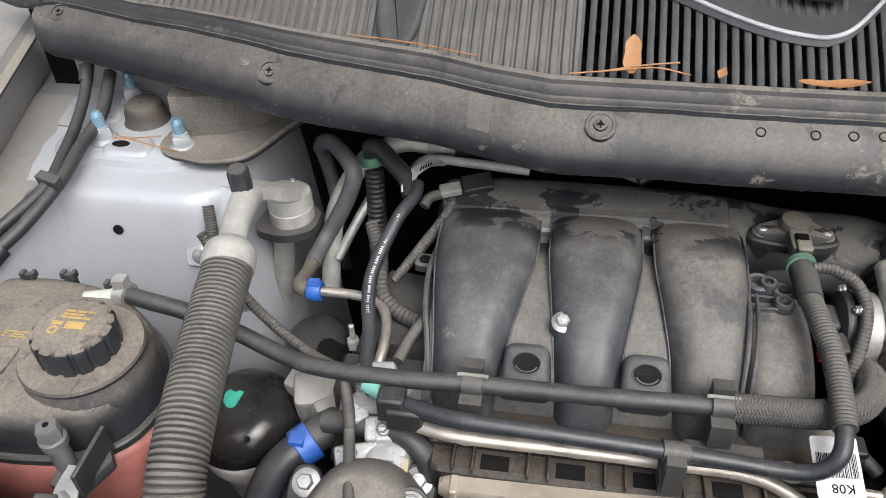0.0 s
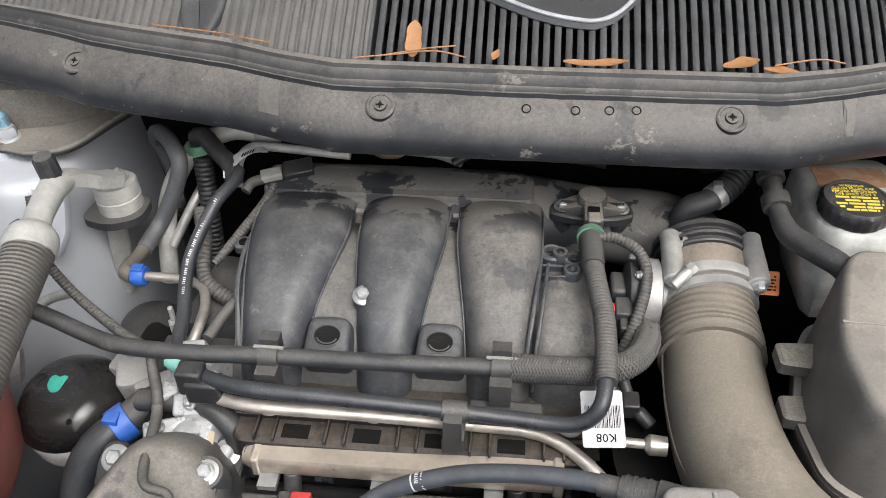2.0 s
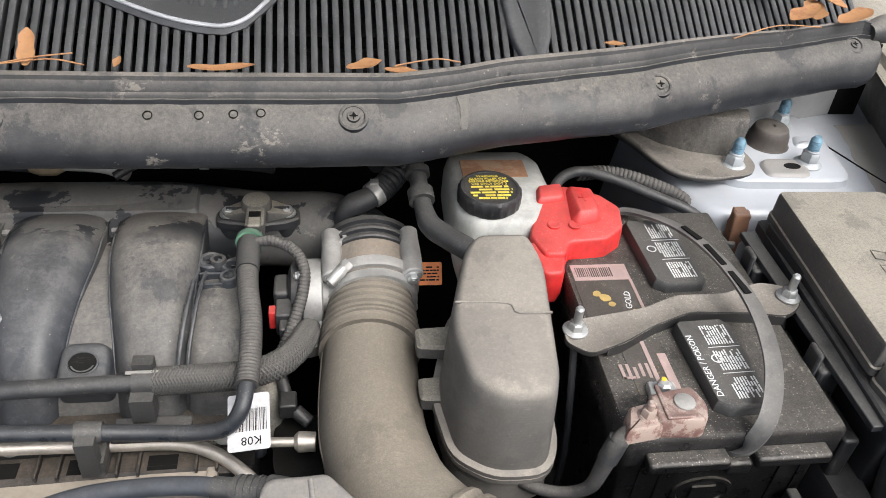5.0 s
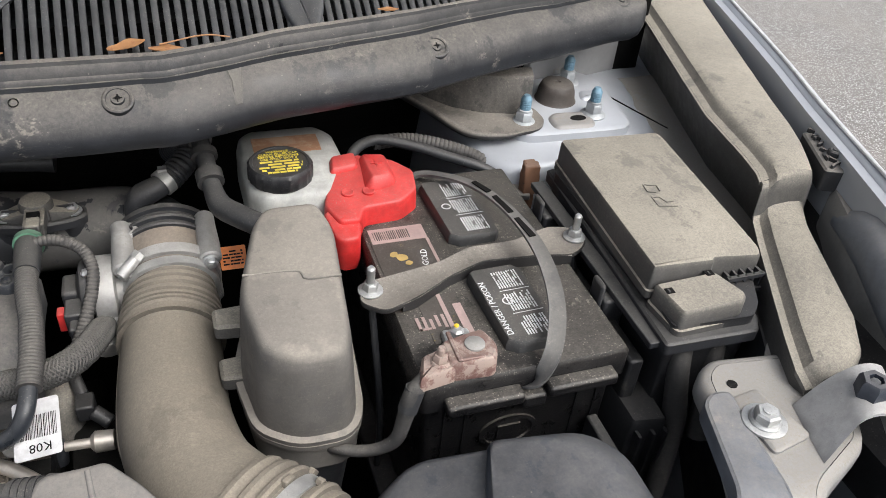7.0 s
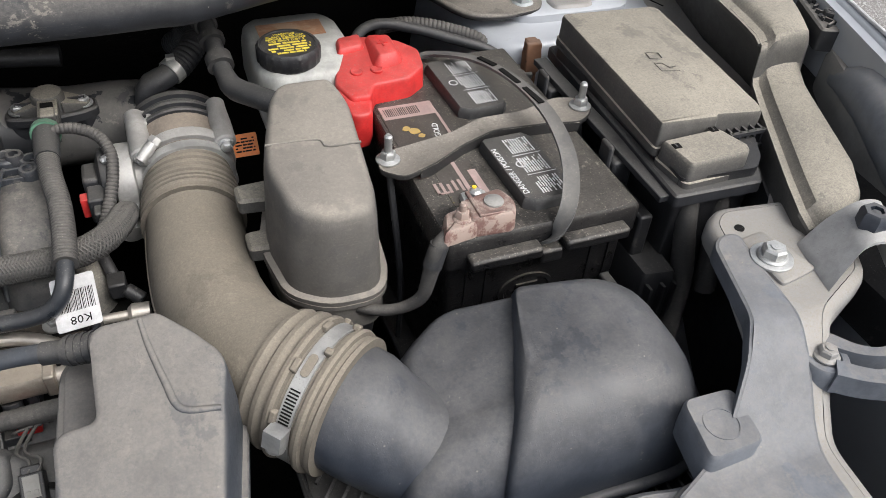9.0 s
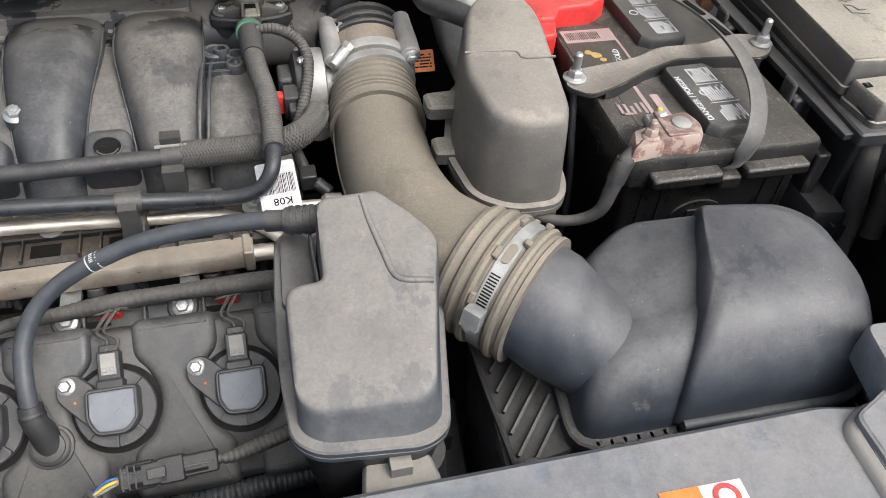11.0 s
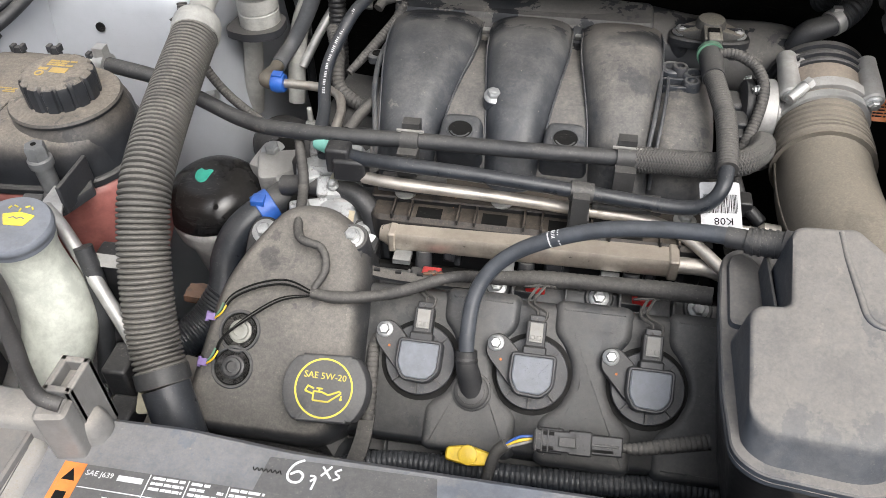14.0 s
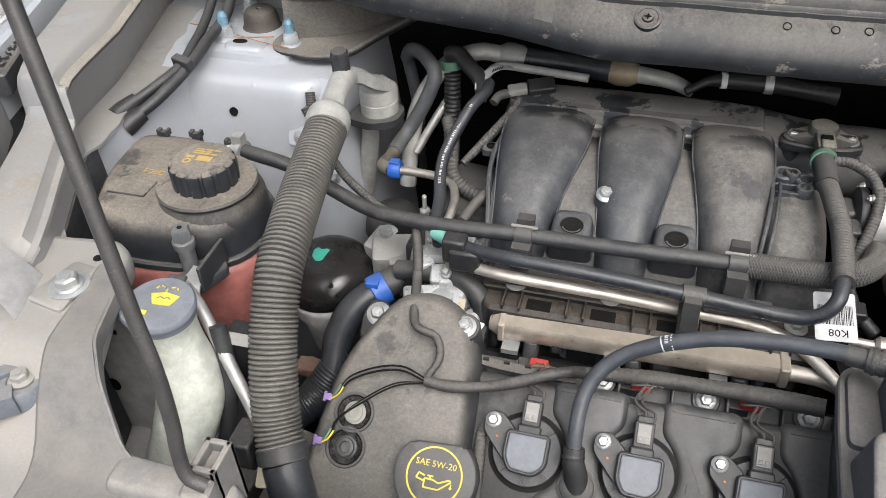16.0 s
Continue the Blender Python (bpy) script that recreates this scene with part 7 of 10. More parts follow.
for sx in (-1, 1):
    brace = thing("cowl_brace", "dusty stamped steel brace from strut tower to cowl", "brace", (sx * 0.56, 0.6, 0.96), group="cowl braces", kind="structure")
    bp = [(sx * x, y) for x, y in outline([(0.643, 0.572), (0.628, 0.55), (0.6, 0.545), (0.57, 0.541), (0.528, 0.556), (0.5, 0.61), (0.473, 0.66), (0.458, 0.7), (0.5, 0.705), (0.53, 0.665), (0.56, 0.63), (0.61, 0.615), (0.64, 0.605)], 0.012)]
    part("plate", moulded(bp, [(0.968, 0), (0.9715, 0), (0.973, 0.0015)], None, lambda x, y, h: 0.1 * max(0, 0.545 - abs(x))), black_steel, brace)
    wall = [(0.627, 0.588), (0.6, 0.59), (0.565, 0.597), (0.535, 0.615), (0.505, 0.65), (0.485, 0.69)]
    loops = []
    for x, y in wall:
        lift = 0.1 * max(0, 0.545 - x)
        loops.append([(sx * x, y, 0.97 + lift), (sx * x, y + 0.001, 1.018 + lift), (sx * (x + 0.001), y + 0.004, 1.0225 + lift), (sx * (x + 0.004), y + 0.02, 1.026 + lift), (sx * (x + 0.004), y + 0.022, 1.0235 + lift), (sx * (x + 0.002), y + 0.005, 1.018 + lift), (sx * (x + 0.001), y + 0.004, 0.97 + lift)])
    part("upright", rings(loops), brace_face, brace, "upright wall of the brace", sharp=40)
    part("edge_bead", tube([(sx * 0.602, 0.5455, 0.972), (sx * 0.57, 0.5415, 0.972), (sx * 0.53, 0.555, 0.974), (sx * 0.502, 0.61, 0.977), (sx * 0.474, 0.66, 0.98), (sx * 0.458, 0.7, 0.982)], [0.002, 0.0042, 0.005, 0.0055, 0.0055, 0.0055], 10), black_steel, brace, "rolled front edge")

# ---- prop rod ----
rod = thing("hood_prop_rod", "dark bent steel hood prop rod", "prop rod", (-0.41, -0.06, 0.95))
foot_grey = dusty("dusty_grey_foot", (0.16, 0.16, 0.16), 0.7, 0.5, up=0.85, patch=0.6, dust=(0.33, 0.3, 0.26))
rod_mat = dusty("dark_steel_rod", (0.03, 0.03, 0.032), 0.25, 0.35, patch=0.6)
ROD = [(-0.398, -0.067, 0.962), (-0.410, -0.068, 0.97), (-0.414, -0.064, 0.99), (-0.413, -0.06, 1.02), (-0.416, -0.054, 1.06)]
part("rod", tube(ROD + [(-0.4275, -0.043, 1.1), (-0.4585, -0.011, 1.2), (-0.49, 0.02, 1.3), (-0.58, 0.11, 1.58), (-0.675, 0.205, 1.88)], 0.0052, 14, 0.006), rod_mat, rod)
part("foot_plateau", moulded(outline([(-0.5, -0.032), (-0.405, -0.034), (-0.394, -0.042), (-0.397, -0.056), (-0.425, -0.06), (-0.5, -0.062)], 0.008), [(0.89, -0.004), (0.908, -0.003), (0.916, -0.001), (0.92, 0.001), (0.922, 0.004)]), foot_grey, rod, "raised dusty foot plate", sharp=70)
part("pivot_block", moulded([(x, y) for x, y in outline([(-0.425, -0.055), (-0.402, -0.052), (-0.4, -0.069), (-0.422, -0.073)], 0.004)], [(0.89, 0), (0.947, 0), (0.95, 0.003)]), foot_grey, rod, "square pivot block")
part("pivot_top", moved(merge(block(-0.41, -0.405, -0.066, -0.036, 0.9, 0.968), block(-0.394, -0.389, -0.066, -0.036, 0.9, 0.968), block(-0.41, -0.389, -0.066, -0.061, 0.9, 0.968), block(-0.41, -0.389, -0.041, -0.036, 0.9, 0.968), block(-0.407, -0.392, -0.063, -0.039, 0.9, 0.958)), Matrix.Translation((-0.012, 0.012, -0.012))), foot_grey, rod, "square hollow clip", bevel=0.0012)

# ---- long hose over the manifold's foot, with its clips ----
CLIP = dusty("black_clip_plastic", (0.03, 0.031, 0.033), 0.24, 0.42, patch=0.8)
long_hose = thing("coolant_hose", "long grey-black rubber coolant hose across the engine", "hose", (-0.25, 0.32, 0.9))
LH = [(-0.592, 0.357, 0.945), (-0.56, 0.35, 0.945), (-0.52, 0.347, 0.938), (-0.48, 0.351, 0.913), (-0.435, 0.341, 0.9), (-0.393, 0.327, 0.903), (-0.317, 0.32, 0.907), (-0.248, 0.323, 0.907), (-0.14, 0.324, 0.907), (-0.02, 0.328, 0.906)]
part("hose", tube(LH, 0.0083, 18), rubber, long_hose)
part("braided_end", tube([(-0.024, 0.328, 0.906), (0.02, 0.331, 0.904), (0.055, 0.334, 0.903), (0.083, 0.343, 0.904), (0.101, 0.366, 0.9), (0.109, 0.395, 0.89), (0.111, 0.42, 0.872)], 0.0118, 18), plastic_clean, long_hose, "dark sleeve under the braid")
bp_, bs_ = spline([(-0.024, 0.328, 0.906), (0.02, 0.331, 0.904), (0.055, 0.334, 0.903), (0.083, 0.343, 0.904), (0.101, 0.366, 0.9), (0.109, 0.395, 0.89), (0.111, 0.42, 0.872)], 0.0025)
bu_, bv_, _ = frames(bp_)
strands = []
for k in range(12):
    for d_ in (-1, 1):
        ang = 2 * math.pi * k / 12 + d_ * bs_ * 2 * math.pi / 0.036
        rad_ = 0.0126 + 0.0005 * np.sin(ang * 6 + (0 if d_ > 0 else math.pi))
        loops = []
        path_ = bp_ + rad_[:, None] * (np.cos(ang)[:, None] * bu_ + np.sin(ang)[:, None] * bv_)
        out_ = np.cos(ang)[:, None] * bu_ + np.sin(ang)[:, None] * bv_
        side_ = np.cross(np.gradient(path_, axis=0), out_)
        side_ /= np.linalg.norm(side_, axis=1)[:, None]
        strands.append(rings([[path_[j] - side_[j] * 0.0011, path_[j] + out_[j] * 0.0007, path_[j] + side_[j] * 0.0011, path_[j] - out_[j] * 0.0007] for j in range(len(path_))]))
tagged(part("braid", merge(*strands), braid, long_hose, "woven grey-black braid"), "woven grey-black braid over the hose end", "", kind="stuff")
part("clamp", merge(tube([(-0.592, 0.357, 0.945), (-0.58, 0.354, 0.9455)], 0.0122, 16), block(-0.592, -0.58, 0.35, 0.362, 0.954, 0.966)), alloy_clean, long_hose, "spring clamp")
part("outlet", tube([(-0.625, 0.35, 0.94), (-0.585, 0.356, 0.945)], 0.007, 12), yellowed_tank, long_hose, "pale outlet")
for x, y in ((-0.248, 0.323), (-0.032, 0.3275)):
    c = part("clip", merge(tube([(x - 0.009, y, 0.907), (x + 0.009, y, 0.907)], 0.0112, 18), block(x - 0.009, x + 0.009, y + 0.004, y + 0.016, 0.905, 0.924), block(x - 0.01, x + 0.01, y - 0.022, y - 0.004, 0.878, 0.905)), CLIP, long_hose, "grey plastic clip")
    part("clip_band", block(x - 0.014, x + 0.014, y - 0.0008, y + 0.0022, 0.917, 0.9188), grey_tab, c, "pale band")
    part("clip_foot", block(x - 0.028, x + 0.04, y - 0.038, y - 0.012, 0.868, 0.874), plastic, c, bevel=0.002)

line = thing("vacuum_line", "dark rubber line that turns up beside the manifold", "hose", (-0.1, 0.28, 0.9))
part("line", tube([(-0.315, 0.305, 0.895), (-0.285, 0.292, 0.901), (-0.25, 0.281, 0.908), (-0.174, 0.28, 0.905), (-0.074, 0.283, 0.895), (-0.023, 0.284, 0.889), (0.022, 0.281, 0.889), (0.044, 0.28, 0.897), (0.056, 0.287, 0.912), (0.06, 0.31, 0.922), (0.061, 0.335, 0.927)], 0.0073, 14), rubber_clean, line)
part("sleeve", tube([(0.06, 0.305, 0.921), (0.0615, 0.34, 0.9275), (0.0605, 0.375, 0.934), (0.056, 0.41, 0.938), (0.0535, 0.445, 0.937)], 0.0104, 18, ripple=(0.0036, 0.0009)), loom, line, "ribbed grey sleeve")
part("end_fitting", tube([(0.0535, 0.44, 0.937), (0.053, 0.47, 0.938), (0.053, 0.492, 0.937)], [0.0115, 0.0125, 0.012], 18), plastic, line, "black fitting")
part("green_ring", tube([(0.053, 0.484, 0.9375), (0.053, 0.491, 0.937)], 0.0145, 18), green_clip, line, "green ring")
cl = part("line_clip", merge(tube([(-0.083, 0.283, 0.8955), (-0.061, 0.284, 0.8935)], 0.0098, 12), block(-0.082, -0.062, 0.268, 0.296, 0.853, 0.872), block(-0.08, -0.064, 0.265, 0.275, 0.86, 0.9)), CLIP, line, "grey double clip")
elbow = part("connector", merge(block(-0.322, -0.288, 0.286, 0.306, 0.874, 0.9), block(-0.33, -0.305, 0.29, 0.31, 0.88, 0.91)), plastic_clean, line, "black connector block", bevel=0.003)
part("teal_tip", tube([(-0.345, 0.318, 0.897), (-0.325, 0.306, 0.899)], 0.0075, 12), dusty("teal_plastic", (0.16, 0.42, 0.36), 0.2, 0.5), line, "pale teal tip")

solo("steel_pipe", tube([(-0.302, 0.295, 0.877), (-0.255, 0.284, 0.881), (-0.158, 0.289, 0.873), (-0.075, 0.295, 0.862), (-0.01, 0.297, 0.856), (0.022, 0.29, 0.852), (0.05, 0.272, 0.846), (0.085, 0.238, 0.835)], 0.0063, 16), steel, "bright bare steel fuel pipe", "pipe")

# ---- fuel rail and injectors ----
rail = thing("fuel_rail", "dusty square steel fuel rail with injectors", "fuel rail", (-0.12, 0.27, 0.82))
part("rail", moulded(outline([(-0.262, 0.258), (0.028, 0.254), (0.028, 0.278), (-0.262, 0.283)], 0.004), [(0.812, 0.002), (0.816, 0), (0.83, 0), (0.834, 0.002)], None, lambda x, y, h: 0.008 * (x + 0.262) / 0.29), rail_mat, rail)
part("rail_end", tube([(-0.272, 0.2705, 0.823), (-0.262, 0.2705, 0.823)], [0.008, 0.0125], 14), rail_mat, rail)
part("rail_cap", block(-0.262, -0.254, 0.2565, 0.2845, 0.8105, 0.8355), rail_mat, rail, bevel=0.002)
part("rail_cap", block(0.02, 0.03, 0.2525, 0.28, 0.818, 0.8435), rail_mat, rail, bevel=0.002)
part("rail_pipe", tube([(0.028, 0.266, 0.828), (0.06, 0.265, 0.828), (0.09, 0.255, 0.825)], 0.0085, 14), steel, rail, "steel pipe end")
for x in (-0.225, -0.118, -0.012):
    part("rail_foot", block(x - 0.03, x - 0.012, 0.245, 0.262, 0.806, 0.812), zinc, rail, "small bracket foot")
    inj = part("injector", merge(tube([(x, 0.264, 0.812), (x, 0.252, 0.785), (x, 0.245, 0.76)], [0.0085, 0.009, 0.0075], 12), block(x - 0.011, x + 0.011, 0.232, 0.25, 0.782, 0.8)), plastic, rail, "black injector", bevel=0.001)
    part("plug", merge(block(x + 0.002, x + 0.022, 0.233, 0.247, 0.797, 0.806)), red_mat, inj, "red lock tab", bevel=0.0015)
    part("wires", merge(*[tube([(x + 0.012, 0.24, 0.8), (x + 0.002 + 0.005 * k, 0.225 + 0.003 * k, 0.815), (x + 0.02 + 0.006 * k, 0.222, 0.822)], 0.0013, 6, 0.004) for k in range(3)]), rust if x < -0.2 else loom, inj, "thin wires")

# ---- breather hose ----
breather = thing("breather_hose", "dark blue-black rubber breather hose with a bend", "hose", (-0.08, 0.16, 0.88))
part("hose", tube([(0.075, 0.178, 0.947), (0.02, 0.193, 0.938), (-0.045, 0.2, 0.925), (-0.091, 0.201, 0.907), (-0.125, 0.198, 0.888), (-0.148, 0.188, 0.869), (-0.16, 0.17, 0.849), (-0.1622, 0.147, 0.826), (-0.161, 0.133, 0.808)], 0.0073, 20), hose_blue, breather)
part("end_fitting", tube([(0.045, 0.187, 0.9415), (0.06, 0.1825, 0.944), (0.0615, 0.182, 0.9442), (0.085, 0.175, 0.949), (0.0865, 0.1745, 0.9493), (0.11, 0.167, 0.952)], [0.0088, 0.0088, 0.0108, 0.0112, 0.0128, 0.0122], 20, 0.002), plastic, breather, "stepped black end fitting")
part("fitting_rib", merge(*[tube([(0.064 + 0.0052 * k, 0.1812 - 0.0015 * k, 0.9447 + 0.0011 * k), (0.066 + 0.0052 * k, 0.1806 - 0.0015 * k, 0.9451 + 0.0011 * k)], 0.0119, 18) for k in range(4)]), plastic, breather, "fine rings")
for a, b in (((-0.088, 0.2012, 0.9082), (-0.0892, 0.2012, 0.9077)), ((-0.0962, 0.201, 0.9045), (-0.0974, 0.2009, 0.9039))):
    part("white_band", tube([a, b], 0.0075, 18), white_ink_soft, breather, "thin white marking band")
part("band_print", merge(*[moved(block(-0.0016, 0.0016, -0.0004, 0.0004, 0.0072, 0.0076), basis((-0.0925, 0.201, 0.9062), (1, 0, 0.45), (-0.35, -0.75 + 0.24 * k, 0.8))) for k in range(6)]), white_ink_soft, breather, "small white print")
FOOT = VC @ Vector((-0.154, 0.0625, CT + 0.006))
part("elbow", tube([(-0.161, 0.1345, 0.8095), (-0.1608, 0.1315, 0.806), (-0.1595, 0.1285, 0.799), (-0.157, 0.1262, 0.789), tuple(FOOT)], [0.0092, 0.0098, 0.0105, 0.0112, 0.0118], 24, 0.003), plastic, breather, "grey-black rounded elbow")
part("collar", merge(tube([(-0.1613, 0.1375, 0.8135), (-0.161, 0.134, 0.809)], [0.0098, 0.0102], 22), tube([(-0.1609, 0.1325, 0.807), (-0.1606, 0.131, 0.805)], [0.0108, 0.0108], 22)), plastic_clean, breather, "dark double collar")
part("foot_ring", turned([(0.0165, 0), (0.0165, 0.004), (0.0152, 0.0055), (0.0128, 0.006), (0.0128, 0.0085), (0.012, 0.009)], VC @ Matrix.Translation((-0.154, 0.0625, CT + 0.006)), 32), plastic, breather, "stepped round foot")

# ---- main loom over the valve cover ----
main_loom = thing("wiring_loom", "taped wiring loom along the valve cover", "wiring loom", (-0.15, 0.22, 0.82))
part("trunk", tube([(0.06, 0.222, 0.834), (0.02, 0.229, 0.828), (-0.05, 0.233, 0.823), (-0.1, 0.234, 0.819), (-0.148, 0.233, 0.814), tuple(VC @ Vector((-0.185, 0.166, 0.066))), tuple(VC @ Vector((-0.228, 0.148, 0.068))), tuple(VC @ Vector((-0.256, 0.137, 0.082))), tuple(VC @ Vector((-0.286, 0.131, 0.09))), tuple(VC @ Vector((-0.312, 0.132, 0.09)))], [0.0092, 0.0094, 0.0078, 0.0088, 0.007, 0.0056, 0.0062, 0.0054, 0.0062, 0.005], 14, ripple=(0.0065, 0.00045)), loom, main_loom)
for k in range(3):
    part("lead", tube([tuple(VC @ Vector(q)) for q in ((-0.31, 0.131 + 0.001 * k, 0.09), (-0.335, 0.137 + 0.002 * k, 0.092), (-0.36, 0.132 + 0.002 * k, 0.093), (-0.385, 0.119 + 0.002 * k, 0.091), (-0.396, 0.103 + 0.002 * k, 0.088))], 0.0012, 6, 0.004), loom if k % 2 else black_ink_or_shade, main_loom, "thin twisted lead")
    part("lead", tube([tuple(VC @ Vector(q)) for q in ((-0.31, 0.13, 0.09), (-0.34, 0.123 - 0.001 * k, 0.093), (-0.37, 0.1 - 0.001 * k, 0.094), (-0.39, 0.078, 0.09 + 0.001 * k), (-0.394, 0.06, 0.086))], 0.0012, 6, 0.004), loom if k % 2 else black_ink_or_shade, main_loom, "thin twisted lead")
purple = dusty("purple_plug", (0.2, 0.13, 0.34), 0.25, 0.5)
for u, v in ((-0.404, 0.099), (-0.404, 0.056)):
    m = VC @ Matrix.Translation((u, v, 0.085))
    part("purple_plug", merge(block(-0.005, 0.003, -0.0035, 0.0035, 0, 0.005, m), block(-0.006, -0.003, -0.005, 0.005, 0.001, 0.004, m)), purple, main_loom, "small purple plug", bevel=0.0006)
    part("green_lead", tube([tuple(VC @ Vector(q)) for q in ((u + 0.003, v + 0.001, 0.088), (u + 0.008, v + 0.006, 0.092), (u + 0.01, v + 0.014, 0.091))], 0.0011, 6, 0.003), green_clip, main_loom, "green lead")
    part("yellow_lead", tube([tuple(VC @ Vector(q)) for q in ((u + 0.003, v - 0.001, 0.088), (u + 0.01, v + 0.004, 0.092), (u + 0.013, v + 0.012, 0.091))], 0.0009, 6, 0.003), yellow_mat, main_loom, "yellow lead")
for u, x1 in ((-0.206, -0.205), (-0.1, -0.103), (0.006, -0.005)):
    e = VC @ Vector((u, 0.129, CT + 0.02))
    for k in (-0.003, 0.003):
        part("coil_lead", tube([(e.x + k, e.y, e.z), (e.x + k * 1.5 + 0.004, e.y + 0.014, e.z + 0.004), (e.x - 0.008 + k, e.y + 0.03, e.z), (e.x + 0.002 + k, 0.228, 0.819)], 0.0016, 6, 0.004), loom, main_loom)
part("branch", tube([(-0.222, 0.205, 0.81), (-0.245, 0.185, 0.797), (-0.254, 0.16, 0.788), (-0.25, 0.12, 0.776), (-0.247, 0.085, 0.757)], [0.005, 0.0055, 0.006, 0.0065, 0.007], 10, ripple=(0.005, 0.0006)), loom, main_loom)
part("branch_strap", strip([(-0.247, 0.09, 0.762), (-0.25, 0.065, 0.742), (-0.262, 0.035, 0.715)], [0.014, 0.016, 0.017], 0.003), loom, main_loom)
solo("wiring_loom", tube([(-0.372, 0.335, 0.897), (-0.366, 0.318, 0.88), (-0.362, 0.305, 0.86), (-0.358, 0.285, 0.85), tuple(VC @ Vector((-0.335, 0.187, 0.084))), tuple(VC @ Vector((-0.31, 0.176, 0.088))), tuple(VC @ Vector((-0.302, 0.156, 0.09))), tuple(VC @ Vector((-0.31, 0.136, 0.09)))], [0.005, 0.0056, 0.0058, 0.0056, 0.0046, 0.0042, 0.004, 0.0034], 12, ripple=(0.0075, 0.0004)), loom, "grey taped loom branch", "wiring loom")

# sensor plug on the cover's front
plug = thing("sensor_plug", "black two-part wiring plug on the valve cover", "connector", (-0.06, 0.08, 0.79))
PM = basis((-0.055, 0.071, 0.79), (1, 0.03, 0.02), (0, -0.571, 0.821))
part("plug_body", merge(block(-0.038, 0.0, -0.009, 0.009, -0.004, 0.014, PM), block(-0.034, -0.012, -0.011, 0.011, -0.002, 0.01, PM)), plastic_clean, plug, bevel=0.0015)
part("socket", merge(block(0.0, 0.038, -0.0085, 0.0085, -0.003, 0.012, PM), block(-0.008, 0.012, -0.0105, 0.0105, -0.003, 0.014, PM)), plastic_clean, plug, bevel=0.0015)
part("plug_rib", merge(*[block(-0.036 + 0.005 * k, -0.0345 + 0.005 * k, -0.0095, 0.0095, -0.003, 0.0148, PM) for k in range(3)], block(-0.016, -0.002, -0.004, 0.004, 0.0138, 0.017, PM), block(0.006, 0.034, -0.001, 0.001, 0.0115, 0.0135, PM)), plastic, plug, "grip ribs and latch", bevel=0.0004)
part("plug_slot", merge(block(-0.03, -0.02, -0.0075, -0.0045, 0.0138, 0.0143, PM), block(-0.03, -0.02, 0.0045, 0.0075, 0.0138, 0.0143, PM), block(0.01, 0.03, -0.006, -0.0035, 0.0118, 0.0123, PM)), black_ink_or_shade, plug, "dark slots")
part("tail", moved(tube([(0.038, 0, 0.005), (0.05, 0.0, 0.005), (0.07, 0.004, 0.004), (0.11, 0.012, 0.002)], [0.004, 0.0055, 0.0065, 0.007], 12, ripple=(0.0045, 0.0008)), PM), loom, plug, "ribbed black tail")
for k, mt_ in enumerate((blue_mat, yellow_mat, grey_tab)):
    part("lead", moved(tube([(-0.038, 0.002 - 0.002 * k, 0.005), (-0.05, -0.0 - 0.003 * k, 0.006), (-0.062, -0.008 - 0.001 * k, 0.002)], 0.0013, 6, 0.003), PM), mt_, plug, "thin coloured lead")
part("sheath", moved(tube([(-0.06, -0.007, 0.003), (-0.07, -0.018, -0.004), (-0.078, -0.05, -0.02)], 0.0052, 12), PM), loom, plug, "grey sheath")

dip = thing("dipstick", "yellow plastic oil dipstick handle", "dipstick", (-0.147, 0.06, 0.74))
DM = basis((-0.148, 0.06, 0.764), (1, 0.0, -0.08), (0, -0.55, 0.83))
part("handle", moved(merge(moulded(outline([(-0.02, -0.007), (-0.004, -0.009), (0.004, -0.009), (0.02, -0.006), (0.02, 0.005), (0.004, 0.008), (-0.004, 0.008), (-0.02, 0.004)], 0.003), [(-0.005, 0.001), (-0.003, 0), (0.004, 0), (0.006, 0.0015)]), turned([(0.009, 0.004), (0.0085, 0.008), (0.005, 0.009)], Matrix(), 18)), DM), yellow_mat, dip)
part("stick", tube([(-0.148, 0.062, 0.764), (-0.145, 0.09, 0.72)], 0.004, 8), plastic, dip)

solo("wiring_loom", tube([(-0.3, 0.045, 0.71), (-0.23, 0.066, 0.722), (-0.12, 0.069, 0.724), (-0.03, 0.073, 0.724), (0.032, 0.079, 0.724), (0.106, 0.08, 0.722), (0.15, 0.08, 0.71)], 0.0105, 14, ripple=(0.005, 0.0011)), rubber_clean, "ribbed black loom below the valve cover", "wiring loom")
solo("cover_fastener", merge(moulded(outline([(0.085, -0.028), (0.145, -0.026), (0.14, 0.0), (0.125, 0.012), (0.105, 0.012), (0.09, 0.0)], 0.006), [(0.84, 0), (0.865, 0), (0.869, 0.003)]), block(0.108, 0.124, -0.016, 0.004, 0.866, 0.88)), panel_dusty, "grey plastic fastener behind the radiator cover", "fastener", bevel=0.001)

# ---- throttle body ----
tan_band = dusty("tan_dusted_casting", (0.12, 0.11, 0.1), 0.7, 0.5, up=0.8, patch=0.7, dust=(0.3, 0.245, 0.19))
thr = thing("throttle_body", "dusty cast aluminium throttle body with clamp and motor housing", "throttle body", (0.175, 0.48, 0.84))
TA = basis((0.178, 0.468, 0.887), (1, 0, 0), (-0.01, 0.97, 0.2))
part("barrel", turned([(0.044, -0.018), (0.046, -0.016), (0.046, 0.0), (0.0475, 0.002), (0.0475, 0.03), (0.044, 0.032)], TA, 40), tan_band, thr, "tan-dusted barrel")
